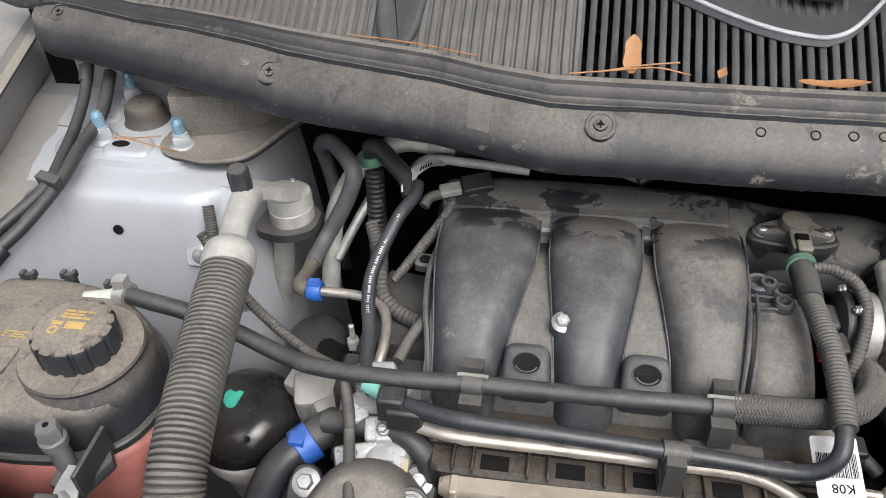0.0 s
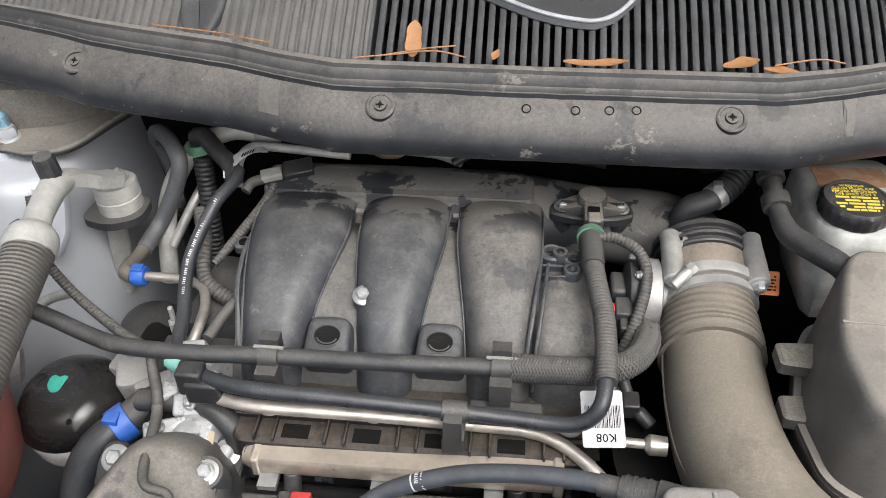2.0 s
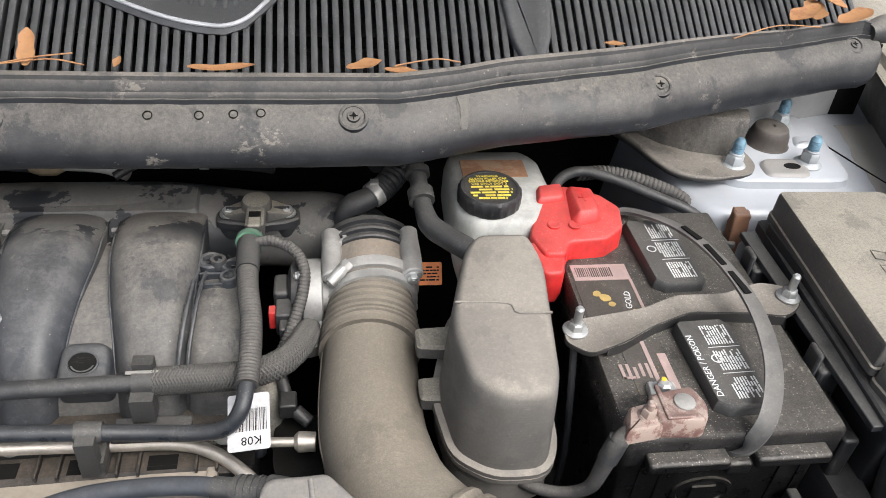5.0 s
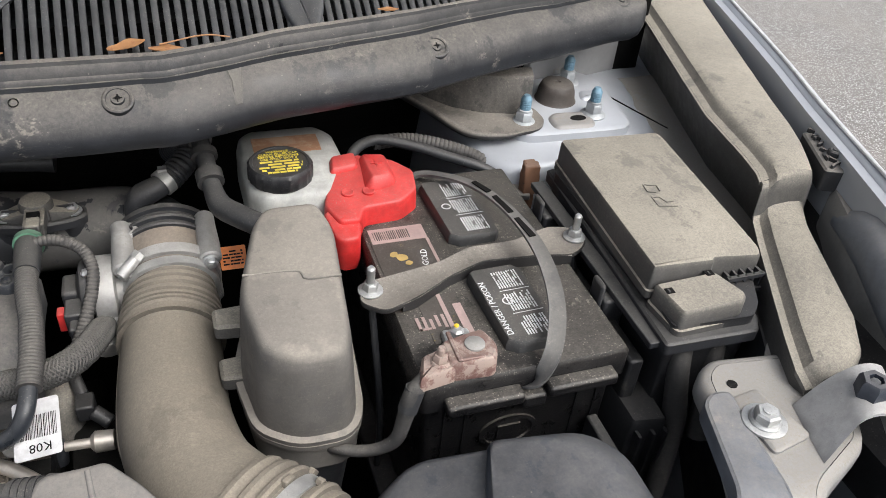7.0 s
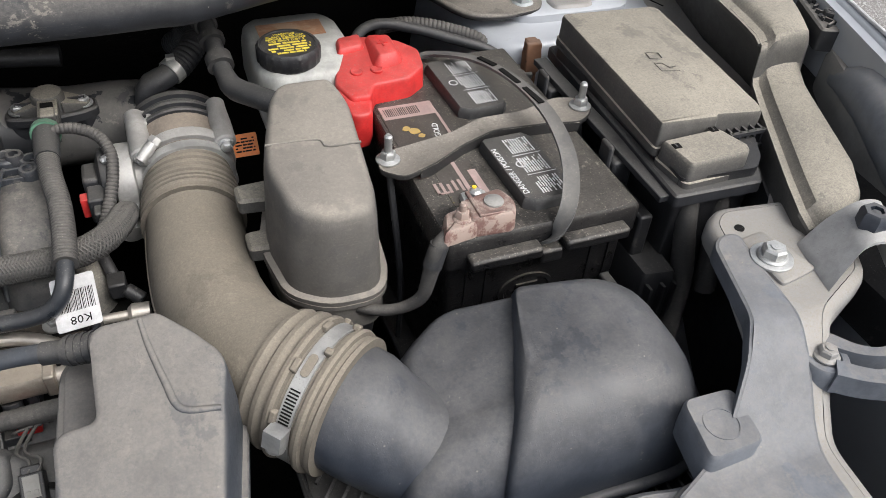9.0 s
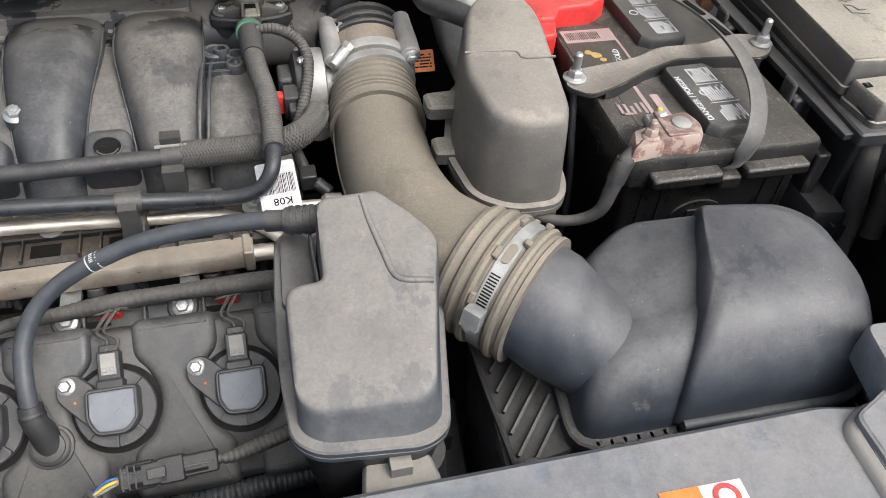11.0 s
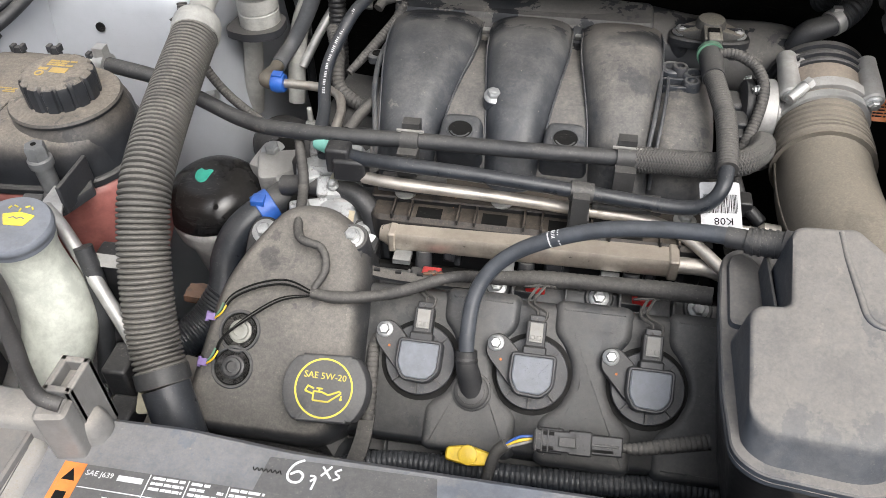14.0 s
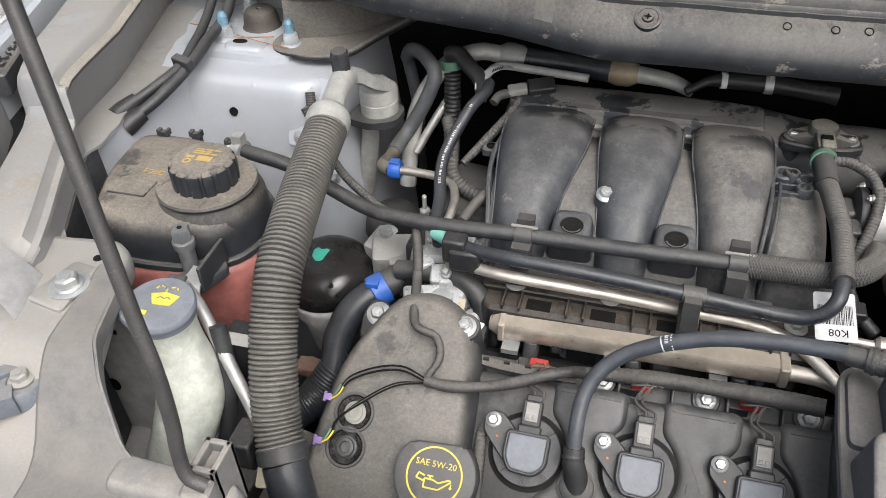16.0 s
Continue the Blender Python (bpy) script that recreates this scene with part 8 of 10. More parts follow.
part("flange", turned([(0.0465, -0.009), (0.0505, -0.0085), (0.0515, -0.006), (0.0515, 0.003), (0.0495, 0.0045), (0.0475, 0.0055)], TA, 48), cast_dusty, thr, "bright cast ring", sharp=40)
posts = ((-0.0435, 0.0285), (0.0405, 0.0265), (-0.041, -0.035), (0.042, -0.035))
for x, y in posts:
    tower = part("bolt_tower", turned([(0.0095, -0.014), (0.0112, -0.012), (0.0112, 0.012), (0.0102, 0.034), (0.0102, 0.046), (0.0085, 0.048)], TA @ Matrix.Translation((x, y, 0)), 20), cast_dusty, thr, "cast bolt tower")
    part("flange_bolt", hex_bolt(TA @ Matrix.Translation((x, y, -0.014)) @ Matrix.Rotation(math.pi, 4, "X"), 0.0062, 0.006, 1.35), zinc, tower, "zinc bolt")
for s in (-1, 1):
    part("web", moved(block(-0.009, 0.009, -0.016, 0.006, -0.006, 0.01), TA @ Matrix.Translation((s * 0.036, 0.022, 0))), cast_dusty, thr, bevel=0.003)
part("nipple", turned([(0.0105, -0.02), (0.0105, -0.004), (0.0095, 0.0), (0.0092, 0.012), (0.008, 0.0135), (0.0045, 0.0135), (0.004, 0.009)], basis((0.146, 0.499, 0.922), (1, 0, 0), (-0.12, -0.25, 0.96)), 20), cast_dusty, thr, "short hollow nipple")
part("data_plate", moved(strip([(-0.02, 0.0447, 0.0155), (0.0, 0.049, 0.0155), (0.022, 0.0437, 0.0155)], 0.011, 0.001, up=(0, 1, 0)), TA), paper, thr, "small white data plate")
part("plate_print", moved(merge(*[block(-0.013 + 0.0034 * k, -0.0115 + 0.0034 * k, 0.0495 - 0.00001 * (k - 4)**2 * 16, 0.0499 - 0.00001 * (k - 4)**2 * 16, 0.0125, 0.0185) for k in range(8)]), TA), black_ink_or_shade, thr, "small dark print")
for k in range(9):
    part("web_rib", moved(block(-0.0012, 0.0012, 0.045, 0.051, 0.0055, 0.03), TA @ Matrix.Rotation(radians(-58 + 14.5 * k), 4, "Z")), tan_band, thr, bevel=0.0006)
part("coupling", turned([(0.046, 0.028), (0.0505, 0.029), (0.0515, 0.031), (0.0505, 0.034), (0.0475, 0.035), (0.0475, 0.038), (0.0515, 0.039), (0.0525, 0.042), (0.0505, 0.045), (0.048, 0.046), (0.048, 0.05), (0.0525, 0.051), (0.0525, 0.057), (0.047, 0.058)], TA, 48), plastic, thr, "black ribbed coupling", sharp=35)
for k in range(4):
    part("coupling_block", moved(block(-0.006, 0.006, 0.048, 0.0545, 0.031, 0.043), TA @ Matrix.Rotation(radians(-48 + 32 * k), 4, "Z")), plastic, thr, bevel=0.0015)
part("motor_neck", tube([(0.15, 0.466, 0.885), (0.118, 0.464, 0.885)], [0.024, 0.024], 28, 0.006), cast_dusty, thr, "cast neck")
part("motor_disc", tube([(0.127, 0.463, 0.884), (0.1255, 0.463, 0.884), (0.124, 0.463, 0.884), (0.108, 0.463, 0.884), (0.1065, 0.463, 0.884), (0.105, 0.463, 0.884)], [0.034, 0.0365, 0.0375, 0.0375, 0.0365, 0.034], 40, 0.002), cast_dusty, thr, "bright round cast housing")
part("gasket", tube([(0.105, 0.463, 0.884), (0.1025, 0.463, 0.884)], 0.0362, 40, 0.002), black_ink_or_shade, thr, "dark gasket")
part("motor_cover", tube([(0.103, 0.463, 0.884), (0.0965, 0.463, 0.884), (0.094, 0.463, 0.884), (0.0905, 0.463, 0.884)], [0.0355, 0.0355, 0.0335, 0.024], 36, 0.002), plastic, thr, "black motor cover")
part("cover_box", moved(block(-0.012, 0.004, -0.02, 0.012, -0.014, 0.018), Matrix.Translation((0.088, 0.463, 0.886))), plastic, thr, bevel=0.004)
for a in (30, 110, 200, 290):
    part("cover_bolt", hex_bolt(basis((0.1045, 0.463 + 0.0395 * math.cos(radians(a)), 0.884 + 0.0395 * math.sin(radians(a))), (0, 1, 0), (-1, 0, 0)), 0.0042, 0.004, 1.3), zinc, thr, "small bolt")
part("red_lock", block(0.072, 0.079, 0.42, 0.432, 0.876, 0.898), red_mat, thr, "red lock tab", bevel=0.001)
part("motor_plug", merge(block(0.079, 0.096, 0.414, 0.44, 0.872, 0.9), block(0.083, 0.092, 0.4, 0.416, 0.876, 0.894)), plastic, thr, bevel=0.002)
part("yellow_lead", tube([(0.088, 0.402, 0.884), (0.092, 0.395, 0.874), (0.09, 0.388, 0.86)], 0.0014, 6, 0.003), yellow_mat, thr, "thin yellow lead")
part("hose_clamp", turned([(0.0478, -0.022), (0.0485, -0.0215), (0.0485, -0.0125), (0.0478, -0.012)], TA, 48), alloy_clean, thr, "bright hose clamp")
part("clamp_screw", merge(tube([(0.134, 0.437, 0.921), (0.142, 0.4435, 0.9265), (0.149, 0.449, 0.931)], [0.0052, 0.0062, 0.0056], 12), tube([(0.149, 0.449, 0.931), (0.154, 0.453, 0.934)], [0.0066, 0.0066], 6)), alloy_clean, thr, "worm screw of the clamp")
part("clamp_slots", merge(*[moved(block(-0.0005, 0.0005, 0.0484, 0.0489, -0.0205, -0.0135), TA @ Matrix.Rotation(radians(8 - 3.2 * k), 4, "Z")) for k in range(11)]), black_ink_or_shade, thr, "dark thread slots of the clamp")
part("side_valve", merge(tube([(0.108, 0.43, 0.87), (0.112, 0.415, 0.865), (0.115, 0.4, 0.86)], [0.012, 0.014, 0.012], 12), tube([(0.12, 0.425, 0.868), (0.14, 0.425, 0.865)], 0.012, 12)), cast_dusty, thr)
solo("wiring_loom", tube([(0.06, 0.478, 0.945), (0.08, 0.478, 0.944), (0.1, 0.47, 0.936), (0.1085, 0.452, 0.925), (0.106, 0.43, 0.912), (0.097, 0.405, 0.895), (0.088, 0.385, 0.88), (0.075, 0.37, 0.86)], [0.005, 0.006, 0.0062, 0.0062, 0.0062, 0.0066, 0.008, 0.009], 12, ripple=(0.004, 0.0007)), loom, "thin taped loom looping past the throttle body", "wiring loom")

# ---- pressure sensor on the plenum ----
sensor = thing("pressure_sensor", "black pressure sensor bolted to the manifold by two ears", "sensor", (0.058, 0.545, 0.93))
part("mounting_plate", moulded(outline([(0.012, 0.538), (0.03, 0.532), (0.06, 0.528), (0.088, 0.532), (0.104, 0.54), (0.102, 0.562), (0.085, 0.562), (0.058, 0.556), (0.03, 0.562), (0.013, 0.56)], 0.006), [(0.918, 0), (0.926, 0), (0.928, 0.002)]), plastic, sensor)
part("dome", turned([(0.0165, 0.925), (0.0165, 0.944), (0.0145, 0.948), (0.004, 0.949)], Matrix.Translation((0.057, 0.548, 0)), 28), plastic_tan, sensor, "round dusty top")
for x in (0.026, 0.0895):
    part("foot", turned([(0.013, 0.9), (0.013, 0.926), (0.011, 0.928)], Matrix.Translation((x, 0.549, 0)), 20), plastic, sensor)
    part("bolt", hex_bolt(Matrix.Translation((x, 0.549, 0.928)), 0.0065, 0.006, 1.5), zinc, sensor, "zinc bolt")
for s in (-1, 1):
    part("wing", moulded(outline([(0.058 + s * a, b) for a, b in ((0.01, 0.534), (0.036, 0.541), (0.04, 0.549), (0.036, 0.558), (0.01, 0.562))][::s], 0.004), [(0.924, 0), (0.93, 0.0), (0.932, 0.001)], None, lambda x, y, h: 0.35 * max(0.0, 0.034 - abs(x - 0.058)) if h > 0.926 else 0), plastic_tan, sensor, "sloping wing")
    part("wing_rib", block(0.058 + s * 0.012 - 0.001, 0.058 + s * 0.034, 0.5465, 0.5485, 0.925, 0.938), plastic, sensor)
part("latch", merge(block(0.051, 0.063, 0.512, 0.524, 0.946, 0.9495), block(0.053, 0.061, 0.514, 0.519, 0.949, 0.951)), black_ink_or_shade, sensor, "dark latch window")
part("plug", merge(block(0.047, 0.067, 0.505, 0.54, 0.93, 0.946), block(0.05, 0.064, 0.498, 0.515, 0.932, 0.95)), plastic_tan, sensor, "dusty plug", bevel=0.002)

# ---- hoses at the back right ----
pcv = thing("breather_hose", "ribbed black breather hose with a spring clamp", "hose", (0.19, 0.55, 0.95))
part("corrugation", tube([(0.19, 0.545, 0.958), (0.205, 0.56, 0.965), (0.215, 0.585, 0.966), (0.21, 0.62, 0.955), (0.195, 0.65, 0.93)], 0.0145, 18, ripple=(0.0055, 0.0018)), rubber, pcv)
part("elbow", tube([(0.197, 0.55, 0.961), (0.178, 0.538, 0.954), (0.16, 0.536, 0.946), (0.154, 0.537, 0.93), (0.154, 0.538, 0.91)], [0.0125, 0.0125, 0.0135, 0.0135, 0.0135], 18), plastic, pcv, "smooth black elbow")
part("spring_clamp", merge(tube([(0.181, 0.5395, 0.9555), (0.189, 0.545, 0.9585)], 0.0145, 18), block(0.18, 0.189, 0.539, 0.547, 0.968, 0.974)), alloy_clean, pcv, "bright spring clamp")
vac = thing("vacuum_pipe", "dusty grey brake vacuum hose with joints", "hose", (0.235, 0.48, 0.95))
part("hose", tube([(0.222, 0.57, 1.0), (0.2265, 0.54, 1.002), (0.229, 0.51, 0.99), (0.231, 0.485, 0.981), (0.236, 0.455, 0.978), (0.252, 0.427, 0.982), (0.272, 0.405, 0.98), (0.285, 0.39, 0.96)], [0.0095, 0.0095, 0.0095, 0.0095, 0.0115, 0.0115, 0.0115, 0.0115], 16), rubber, vac)
part("joint", merge(tube([(0.2278, 0.527, 0.998), (0.228, 0.52, 0.995)], 0.0135, 16), tube([(0.2295, 0.503, 0.9875), (0.2305, 0.49, 0.983)], 0.0138, 16)), CLIP, vac, "grey joint")
part("upper_sleeve", tube([(0.222, 0.572, 1.0), (0.2262, 0.543, 1.003)], 0.0125, 16, ripple=(0.004, 0.0008)), loom, vac)
tag = thing("paper_tag", "orange printed tag by the throttle body", "tag", (0.245, 0.5, 0.88))
tm_ = basis((0.245, 0.495, 0.88), (1, 0.1, -0.15), (-0.1, -0.65, 0.75))
part("tag", moulded(rrect(0.028, 0.026, 0.002), [(0, 0), (0.0006, 0)], tm_), orange_mat, tag)
part("print", bars(0.022, 0.018, 5, tm_ @ Matrix.Translation((0, 0, 0.0006)), rng, 0.5), black_ink_or_shade, tag, "small dark print")

# ---- air conditioning fitting ----
ac = thing("ac_fitting", "pale aluminium air conditioning pipe with valve cap and block", "pipe fitting", (-0.49, 0.48, 0.93))
pale = dusty("pale_aluminium_pipe", (0.45, 0.45, 0.425), 0.35, 0.45, metal=0.35, patch=0.6)
part("collar", tube([(-0.478, 0.362, 0.983), (-0.4795, 0.372, 0.986), (-0.481, 0.382, 0.988), (-0.482, 0.39, 0.99)], [0.0245, 0.025, 0.0235, 0.0175], 28, 0.004), pale, ac, "pale dusty collar")
part("pipe", tube([(-0.482, 0.385, 0.989), (-0.485, 0.405, 0.994), (-0.488, 0.43, 0.997), (-0.49, 0.452, 0.997), (-0.4905, 0.466, 0.992), (-0.4905, 0.471, 0.986)], [0.0135, 0.013, 0.0135, 0.014, 0.0135, 0.009], 20), pale, ac)
part("arm", strip([(-0.492, 0.456, 0.998), (-0.488, 0.478, 0.988), (-0.481, 0.505, 0.966), (-0.476, 0.528, 0.953)], [0.026, 0.027, 0.03, 0.032], 0.014, crown=0.003), pale, ac, "flat cast arm", sharp=40)
part("valve_cap", turned([(0.0095, 0), (0.0105, 0.002), (0.0105, 0.024), (0.009, 0.0275), (0.003, 0.028)], basis((-0.492, 0.454, 1.005), (1, 0, 0), (0, -0.1, 1)), 20, lambda a, z: 1 + 0.05 * math.cos(10 * a)), plastic, ac, "black valve cap")
part("block", moulded(outline([(-0.509, 0.53), (-0.492, 0.514), (-0.47, 0.518), (-0.4575, 0.536), (-0.46, 0.556), (-0.482, 0.566), (-0.503, 0.556)], 0.011, 5), [(0.902, 0.001), (0.905, 0), (0.9215, 0), (0.9225, 0.0016), (0.9245, 0.0016), (0.9255, 0.0), (0.938, 0.0), (0.9415, 0.0012), (0.943, 0.0035)]), pale, ac, "aluminium joint block in two layers", sharp=35)
part("block_bolt", hex_bolt(Matrix.Translation((-0.4775, 0.544, 0.9428)), 0.0075, 0.007, 1.45, 0.004), zinc, ac, "zinc bolt")
part("down_pipe", tube([(-0.494, 0.54, 0.91), (-0.5, 0.543, 0.87), (-0.512, 0.548, 0.8), (-0.517, 0.55, 0.765)], [0.0125, 0.0125, 0.0125, 0.0105], 18), pale, ac, "dull aluminium down pipe")
part("clamp_ring", moulded(outline([(-0.522, 0.512), (-0.485, 0.502), (-0.452, 0.518), (-0.452, 0.558), (-0.49, 0.572), (-0.515, 0.56)], 0.014), [(0.896, 0), (0.906, 0)]), plastic, ac, "black clamp")
wp = basis((-0.562, 0.507, 0.915), (1, 0, 0), (0.0, -0.86, 0.5))
part("wall_plate", moulded(outline([(-0.03, -0.05), (0.022, -0.05), (0.034, -0.02), (0.034, 0.03), (0.018, 0.044), (-0.018, 0.04), (-0.034, 0.02)], 0.008), [(-0.003, 0), (0.006, 0), (0.008, 0.0015), (0.0082, 0.005)], wp), paint, ac, "pressed wall bracket")
for u, v in ((-0.004, 0.028), (-0.012, -0.036)):
    part("wall_bolt", hex_bolt(wp @ Matrix.Translation((u, v, 0.0085)), 0.0068, 0.007, 1.5), zinc, ac, "zinc bolt")
part("wall_stud", tube([tuple(wp @ Vector(q)) for q in ((0.001, 0.022, 0.02), (0.006, 0.0, 0.022), (0.008, -0.022, 0.02), (0.008, -0.04, 0.014))], [0.0062, 0.0068, 0.0068, 0.006], 12, ripple=(0.003, 0.0008)), loom, ac, "dusty ribbed sleeve")

rear_pipe = thing("ac_pipe", "dull aluminium pipe and black hose behind the engine", "pipe", (-0.35, 0.62, 0.9))
part("pipe", tube([(-0.452, 0.542, 0.79), (-0.449, 0.56, 0.85), (-0.44, 0.58, 0.9), (-0.41, 0.605, 0.945), (-0.37, 0.625, 0.96), (-0.335, 0.632, 0.955)], 0.0115, 16), pale, rear_pipe)
part("coupling", tube([(-0.342, 0.632, 0.956), (-0.336, 0.633, 0.956), (-0.31, 0.635, 0.953), (-0.305, 0.635, 0.952)], [0.012, 0.0165, 0.0165, 0.013], 18), alloy, rear_pipe, "ribbed coupling")
part("hose", tube([(-0.308, 0.635, 0.952), (-0.25, 0.638, 0.948), (-0.19, 0.635, 0.945)], 0.0145, 16), rubber_clean, rear_pipe, "black hose")
part("coupling", tube([(-0.197, 0.635, 0.945), (-0.19, 0.635, 0.945), (-0.165, 0.634, 0.945), (-0.16, 0.634, 0.945)], [0.014, 0.0175, 0.0165, 0.012], 18), dusty("brass_coupling", (0.38, 0.3, 0.2), 0.45, 0.45, metal=0.6), rear_pipe, "dusty brass coupling")
part("tail", tube([(-0.163, 0.634, 0.945), (-0.12, 0.63, 0.942), (-0.09, 0.62, 0.935)], [0.0115, 0.01, 0.008], 14), pale, rear_pipe)
solo("steel_pipe", tube([(-0.352, 0.575, 0.915), (-0.352, 0.595, 0.94), (-0.335, 0.605, 0.953), (-0.29, 0.605, 0.952), (-0.22, 0.6, 0.95)], 0.0055, 12), pale, "thin bright pipe behind the manifold", "pipe")
purge = thing("purge_valve", "black purge hose with white bands behind the manifold", "hose", (0.0, 0.61, 0.95))
part("hose", tube([(-0.1, 0.6, 0.945), (-0.075, 0.612, 0.955), (-0.05, 0.616, 0.957), (0.0, 0.616, 0.957), (0.05, 0.612, 0.955), (0.075, 0.61, 0.954)], [0.005, 0.006, 0.0098, 0.0105, 0.0105, 0.012], 14), plastic_clean, purge)
part("band", tube([(-0.06, 0.6155, 0.957), (-0.053, 0.616, 0.957)], 0.0105, 14), white_ink, purge, "white band")
part("clip", merge(tube([(-0.009, 0.616, 0.957), (0.001, 0.616, 0.957)], 0.012, 14), block(-0.005, -0.001, 0.61, 0.622, 0.966, 0.976)), alloy_clean, purge, "pale clip")
loops_ = thing("heater_hoses", "two grey rubber heater hoses in a loop", "hose", (-0.43, 0.55, 0.9))
grey_hose = dusty("grey_rubber_hose", (0.075, 0.08, 0.09), 0.25, 0.45, patch=0.5)
part("hose", tube([(-0.459, 0.516, 0.86), (-0.456, 0.54, 0.864), (-0.4485, 0.556, 0.874), (-0.4334, 0.5617, 0.9), (-0.4204, 0.567, 0.928), (-0.415, 0.572, 0.95), (-0.43, 0.594, 0.957), (-0.4525, 0.6225, 0.954), (-0.4675, 0.6355, 0.948), (-0.477, 0.647, 0.93)], 0.0098, 18), grey_hose, loops_)
part("hose", tube([(-0.454, 0.6155, 0.844), (-0.46, 0.633, 0.857), (-0.469, 0.65, 0.88), (-0.477, 0.655, 0.915), (-0.477, 0.648, 0.935)], [0.008, 0.0085, 0.0088, 0.009, 0.009], 16), grey_hose, loops_)
part("dark_end", tube([(-0.453, 0.613, 0.842), (-0.45, 0.605, 0.82), (-0.448, 0.6, 0.78)], [0.0062, 0.0058, 0.0058], 12), plastic_clean, loops_, "dark pipe below the hose")
pale_brown = dusty("dull_brown_plastic", (0.1, 0.085, 0.065), 0.4, 0.5)
quick = thing("fuel_line", "steel fuel line with a blue quick connector", "pipe", (-0.42, 0.46, 0.87))
part("elbow", tube([(-0.46, 0.52, 0.8595), (-0.459, 0.5, 0.8625), (-0.458, 0.475, 0.869), (-0.455, 0.463, 0.872), (-0.445, 0.459, 0.872)], [0.0085, 0.0078, 0.0085, 0.0095, 0.0095], 14), pale_brown, quick, "dull brown elbow")
part("blue_clip", merge(tube([(-0.446, 0.459, 0.872), (-0.445, 0.459, 0.872), (-0.431, 0.459, 0.872), (-0.43, 0.459, 0.872)], [0.0108, 0.012, 0.012, 0.0108], 20), block(-0.4445, -0.4315, 0.4535, 0.4645, 0.88, 0.8855)), blue_mat, quick, "bright blue clip", bevel=0.001)
part("pipe", tube([(-0.432, 0.459, 0.872), (-0.39, 0.457, 0.872), (-0.363, 0.447, 0.872), (-0.35, 0.42, 0.872), (-0.347, 0.39, 0.87), (-0.35, 0.365, 0.862)], 0.0055, 12), steel, quick)
part("tip", tube([(-0.35, 0.37, 0.864), (-0.352, 0.352, 0.858)], 0.0085, 12), pale, quick)



# ---- printed card on the vacuum line ----
card = thing("printed_card", "white barcode card hanging from the line", "label card", (0.06, 0.29, 0.885))
KM = basis((0.06, 0.291, 0.8885), (1, 0.03, 0.06), (-0.08, -0.3, 0.95))
part("card", moulded(rrect(0.037, 0.053, 0.003), [(-0.0004, 0), (0.0004, 0)], KM), paper, card)
KT = KM @ Matrix.Translation((0, 0, 0.0005)) @ Matrix.Rotation(math.pi, 4, "Z")
part("words", lettering("K08", 0.011, KT @ Matrix.Translation((-0.002, 0.0175, 0)), 0.0002), black_ink_or_shade, card, "black print")
bx, code = -0.0155, []
while bx < 0.0155:
    w = rng.choice((0.0003, 0.0004, 0.0007))
    code.append(block(bx, bx + w, -0.012, 0.009, 0, 0.0003))
    bx += w + rng.choice((0.0006, 0.0008, 0.0012))
part("barcode", moved(merge(*code), KT), black_ink_or_shade, card, "black barcode")

# ---- castings and hoses at the timing end ----
def lump(x, y, z, sx_, sy_, sz_, seed, m=None):
    """A rough casting: a rounded block with uneven faces."""
    bm = bmesh.new()
    bmesh.ops.create_cube(bm, size=1.0)
    bmesh.ops.subdivide_edges(bm, edges=bm.edges, cuts=4, use_grid_fill=True)
    for v in bm.verts:
        r = 1 - 0.12 * (v.co.length / 0.866)**4
        k = noise.noise(v.co * 2.2 + Vector((seed * 7.1, seed, 3))) * 0.22
        v.co = Vector((v.co.x * sx_ * (r + k), v.co.y * sy_ * (r + k), v.co.z * sz_ * (r + k * 0.6)))
    vf = [tuple(v.co + Vector((x, y, z))) for v in bm.verts], [tuple(v.index for v in f.verts) for f in bm.faces]
    bm.free()
    return vf


water = thing("coolant_outlet", "rough cast aluminium coolant outlet with black pipe", "casting", (-0.34, 0.31, 0.8))
rough_cast = dusty("rough_cast_aluminium", (0.46, 0.47, 0.475), 0.3, 0.5, metal=0.45, patch=1.0, bump=1.0, speck=0.3, second=(0.2, 0.2, 0.195), second_at=0.56)


def casting(x, y, z, w, d, h, turn, tilt):
    """A squared cast boss with rounded edges."""
    return moved(moulded(rrect(w, d, min(w, d) * 0.22), [(-h, -0.002), (-0.004, 0.0), (-0.001, 0.0015), (0.0, 0.004)]), Matrix.Translation((x, y, z)) @ Matrix.Rotation(radians(turn), 4, "Z") @ Matrix.Rotation(radians(tilt), 4, "X"))


for q in ((-0.345, 0.347, 0.876, 0.04, 0.03, 0.06, 12, 20), (-0.322, 0.338, 0.868, 0.026, 0.034, 0.06, -20, 25), (-0.333, 0.303, 0.853, 0.03, 0.024, 0.05, 8, 30), (-0.352, 0.283, 0.838, 0.042, 0.02, 0.03, 18, 30), (-0.318, 0.283, 0.836, 0.022, 0.026, 0.04, -12, 28), (-0.36, 0.32, 0.86, 0.02, 0.03, 0.05, 35, 20)):
    part("casting", casting(*q), rough_cast, water, sharp=40)
for q, r in (((-0.34, 0.338, 0.878), 0.0055), ((-0.3285, 0.3, 0.856), 0.0045), ((-0.357, 0.282, 0.84), 0.0045)):
    part("casting_bolt", hex_bolt(basis(q, (1, 0, 0), (0, -0.4, 0.9)), r, 0.006, 1.4), zinc, water, "zinc bolt")
part("casting", lump(-0.338, 0.338, 0.848, 0.05, 0.035, 0.03, 1), rough_cast, water, sharp=25)
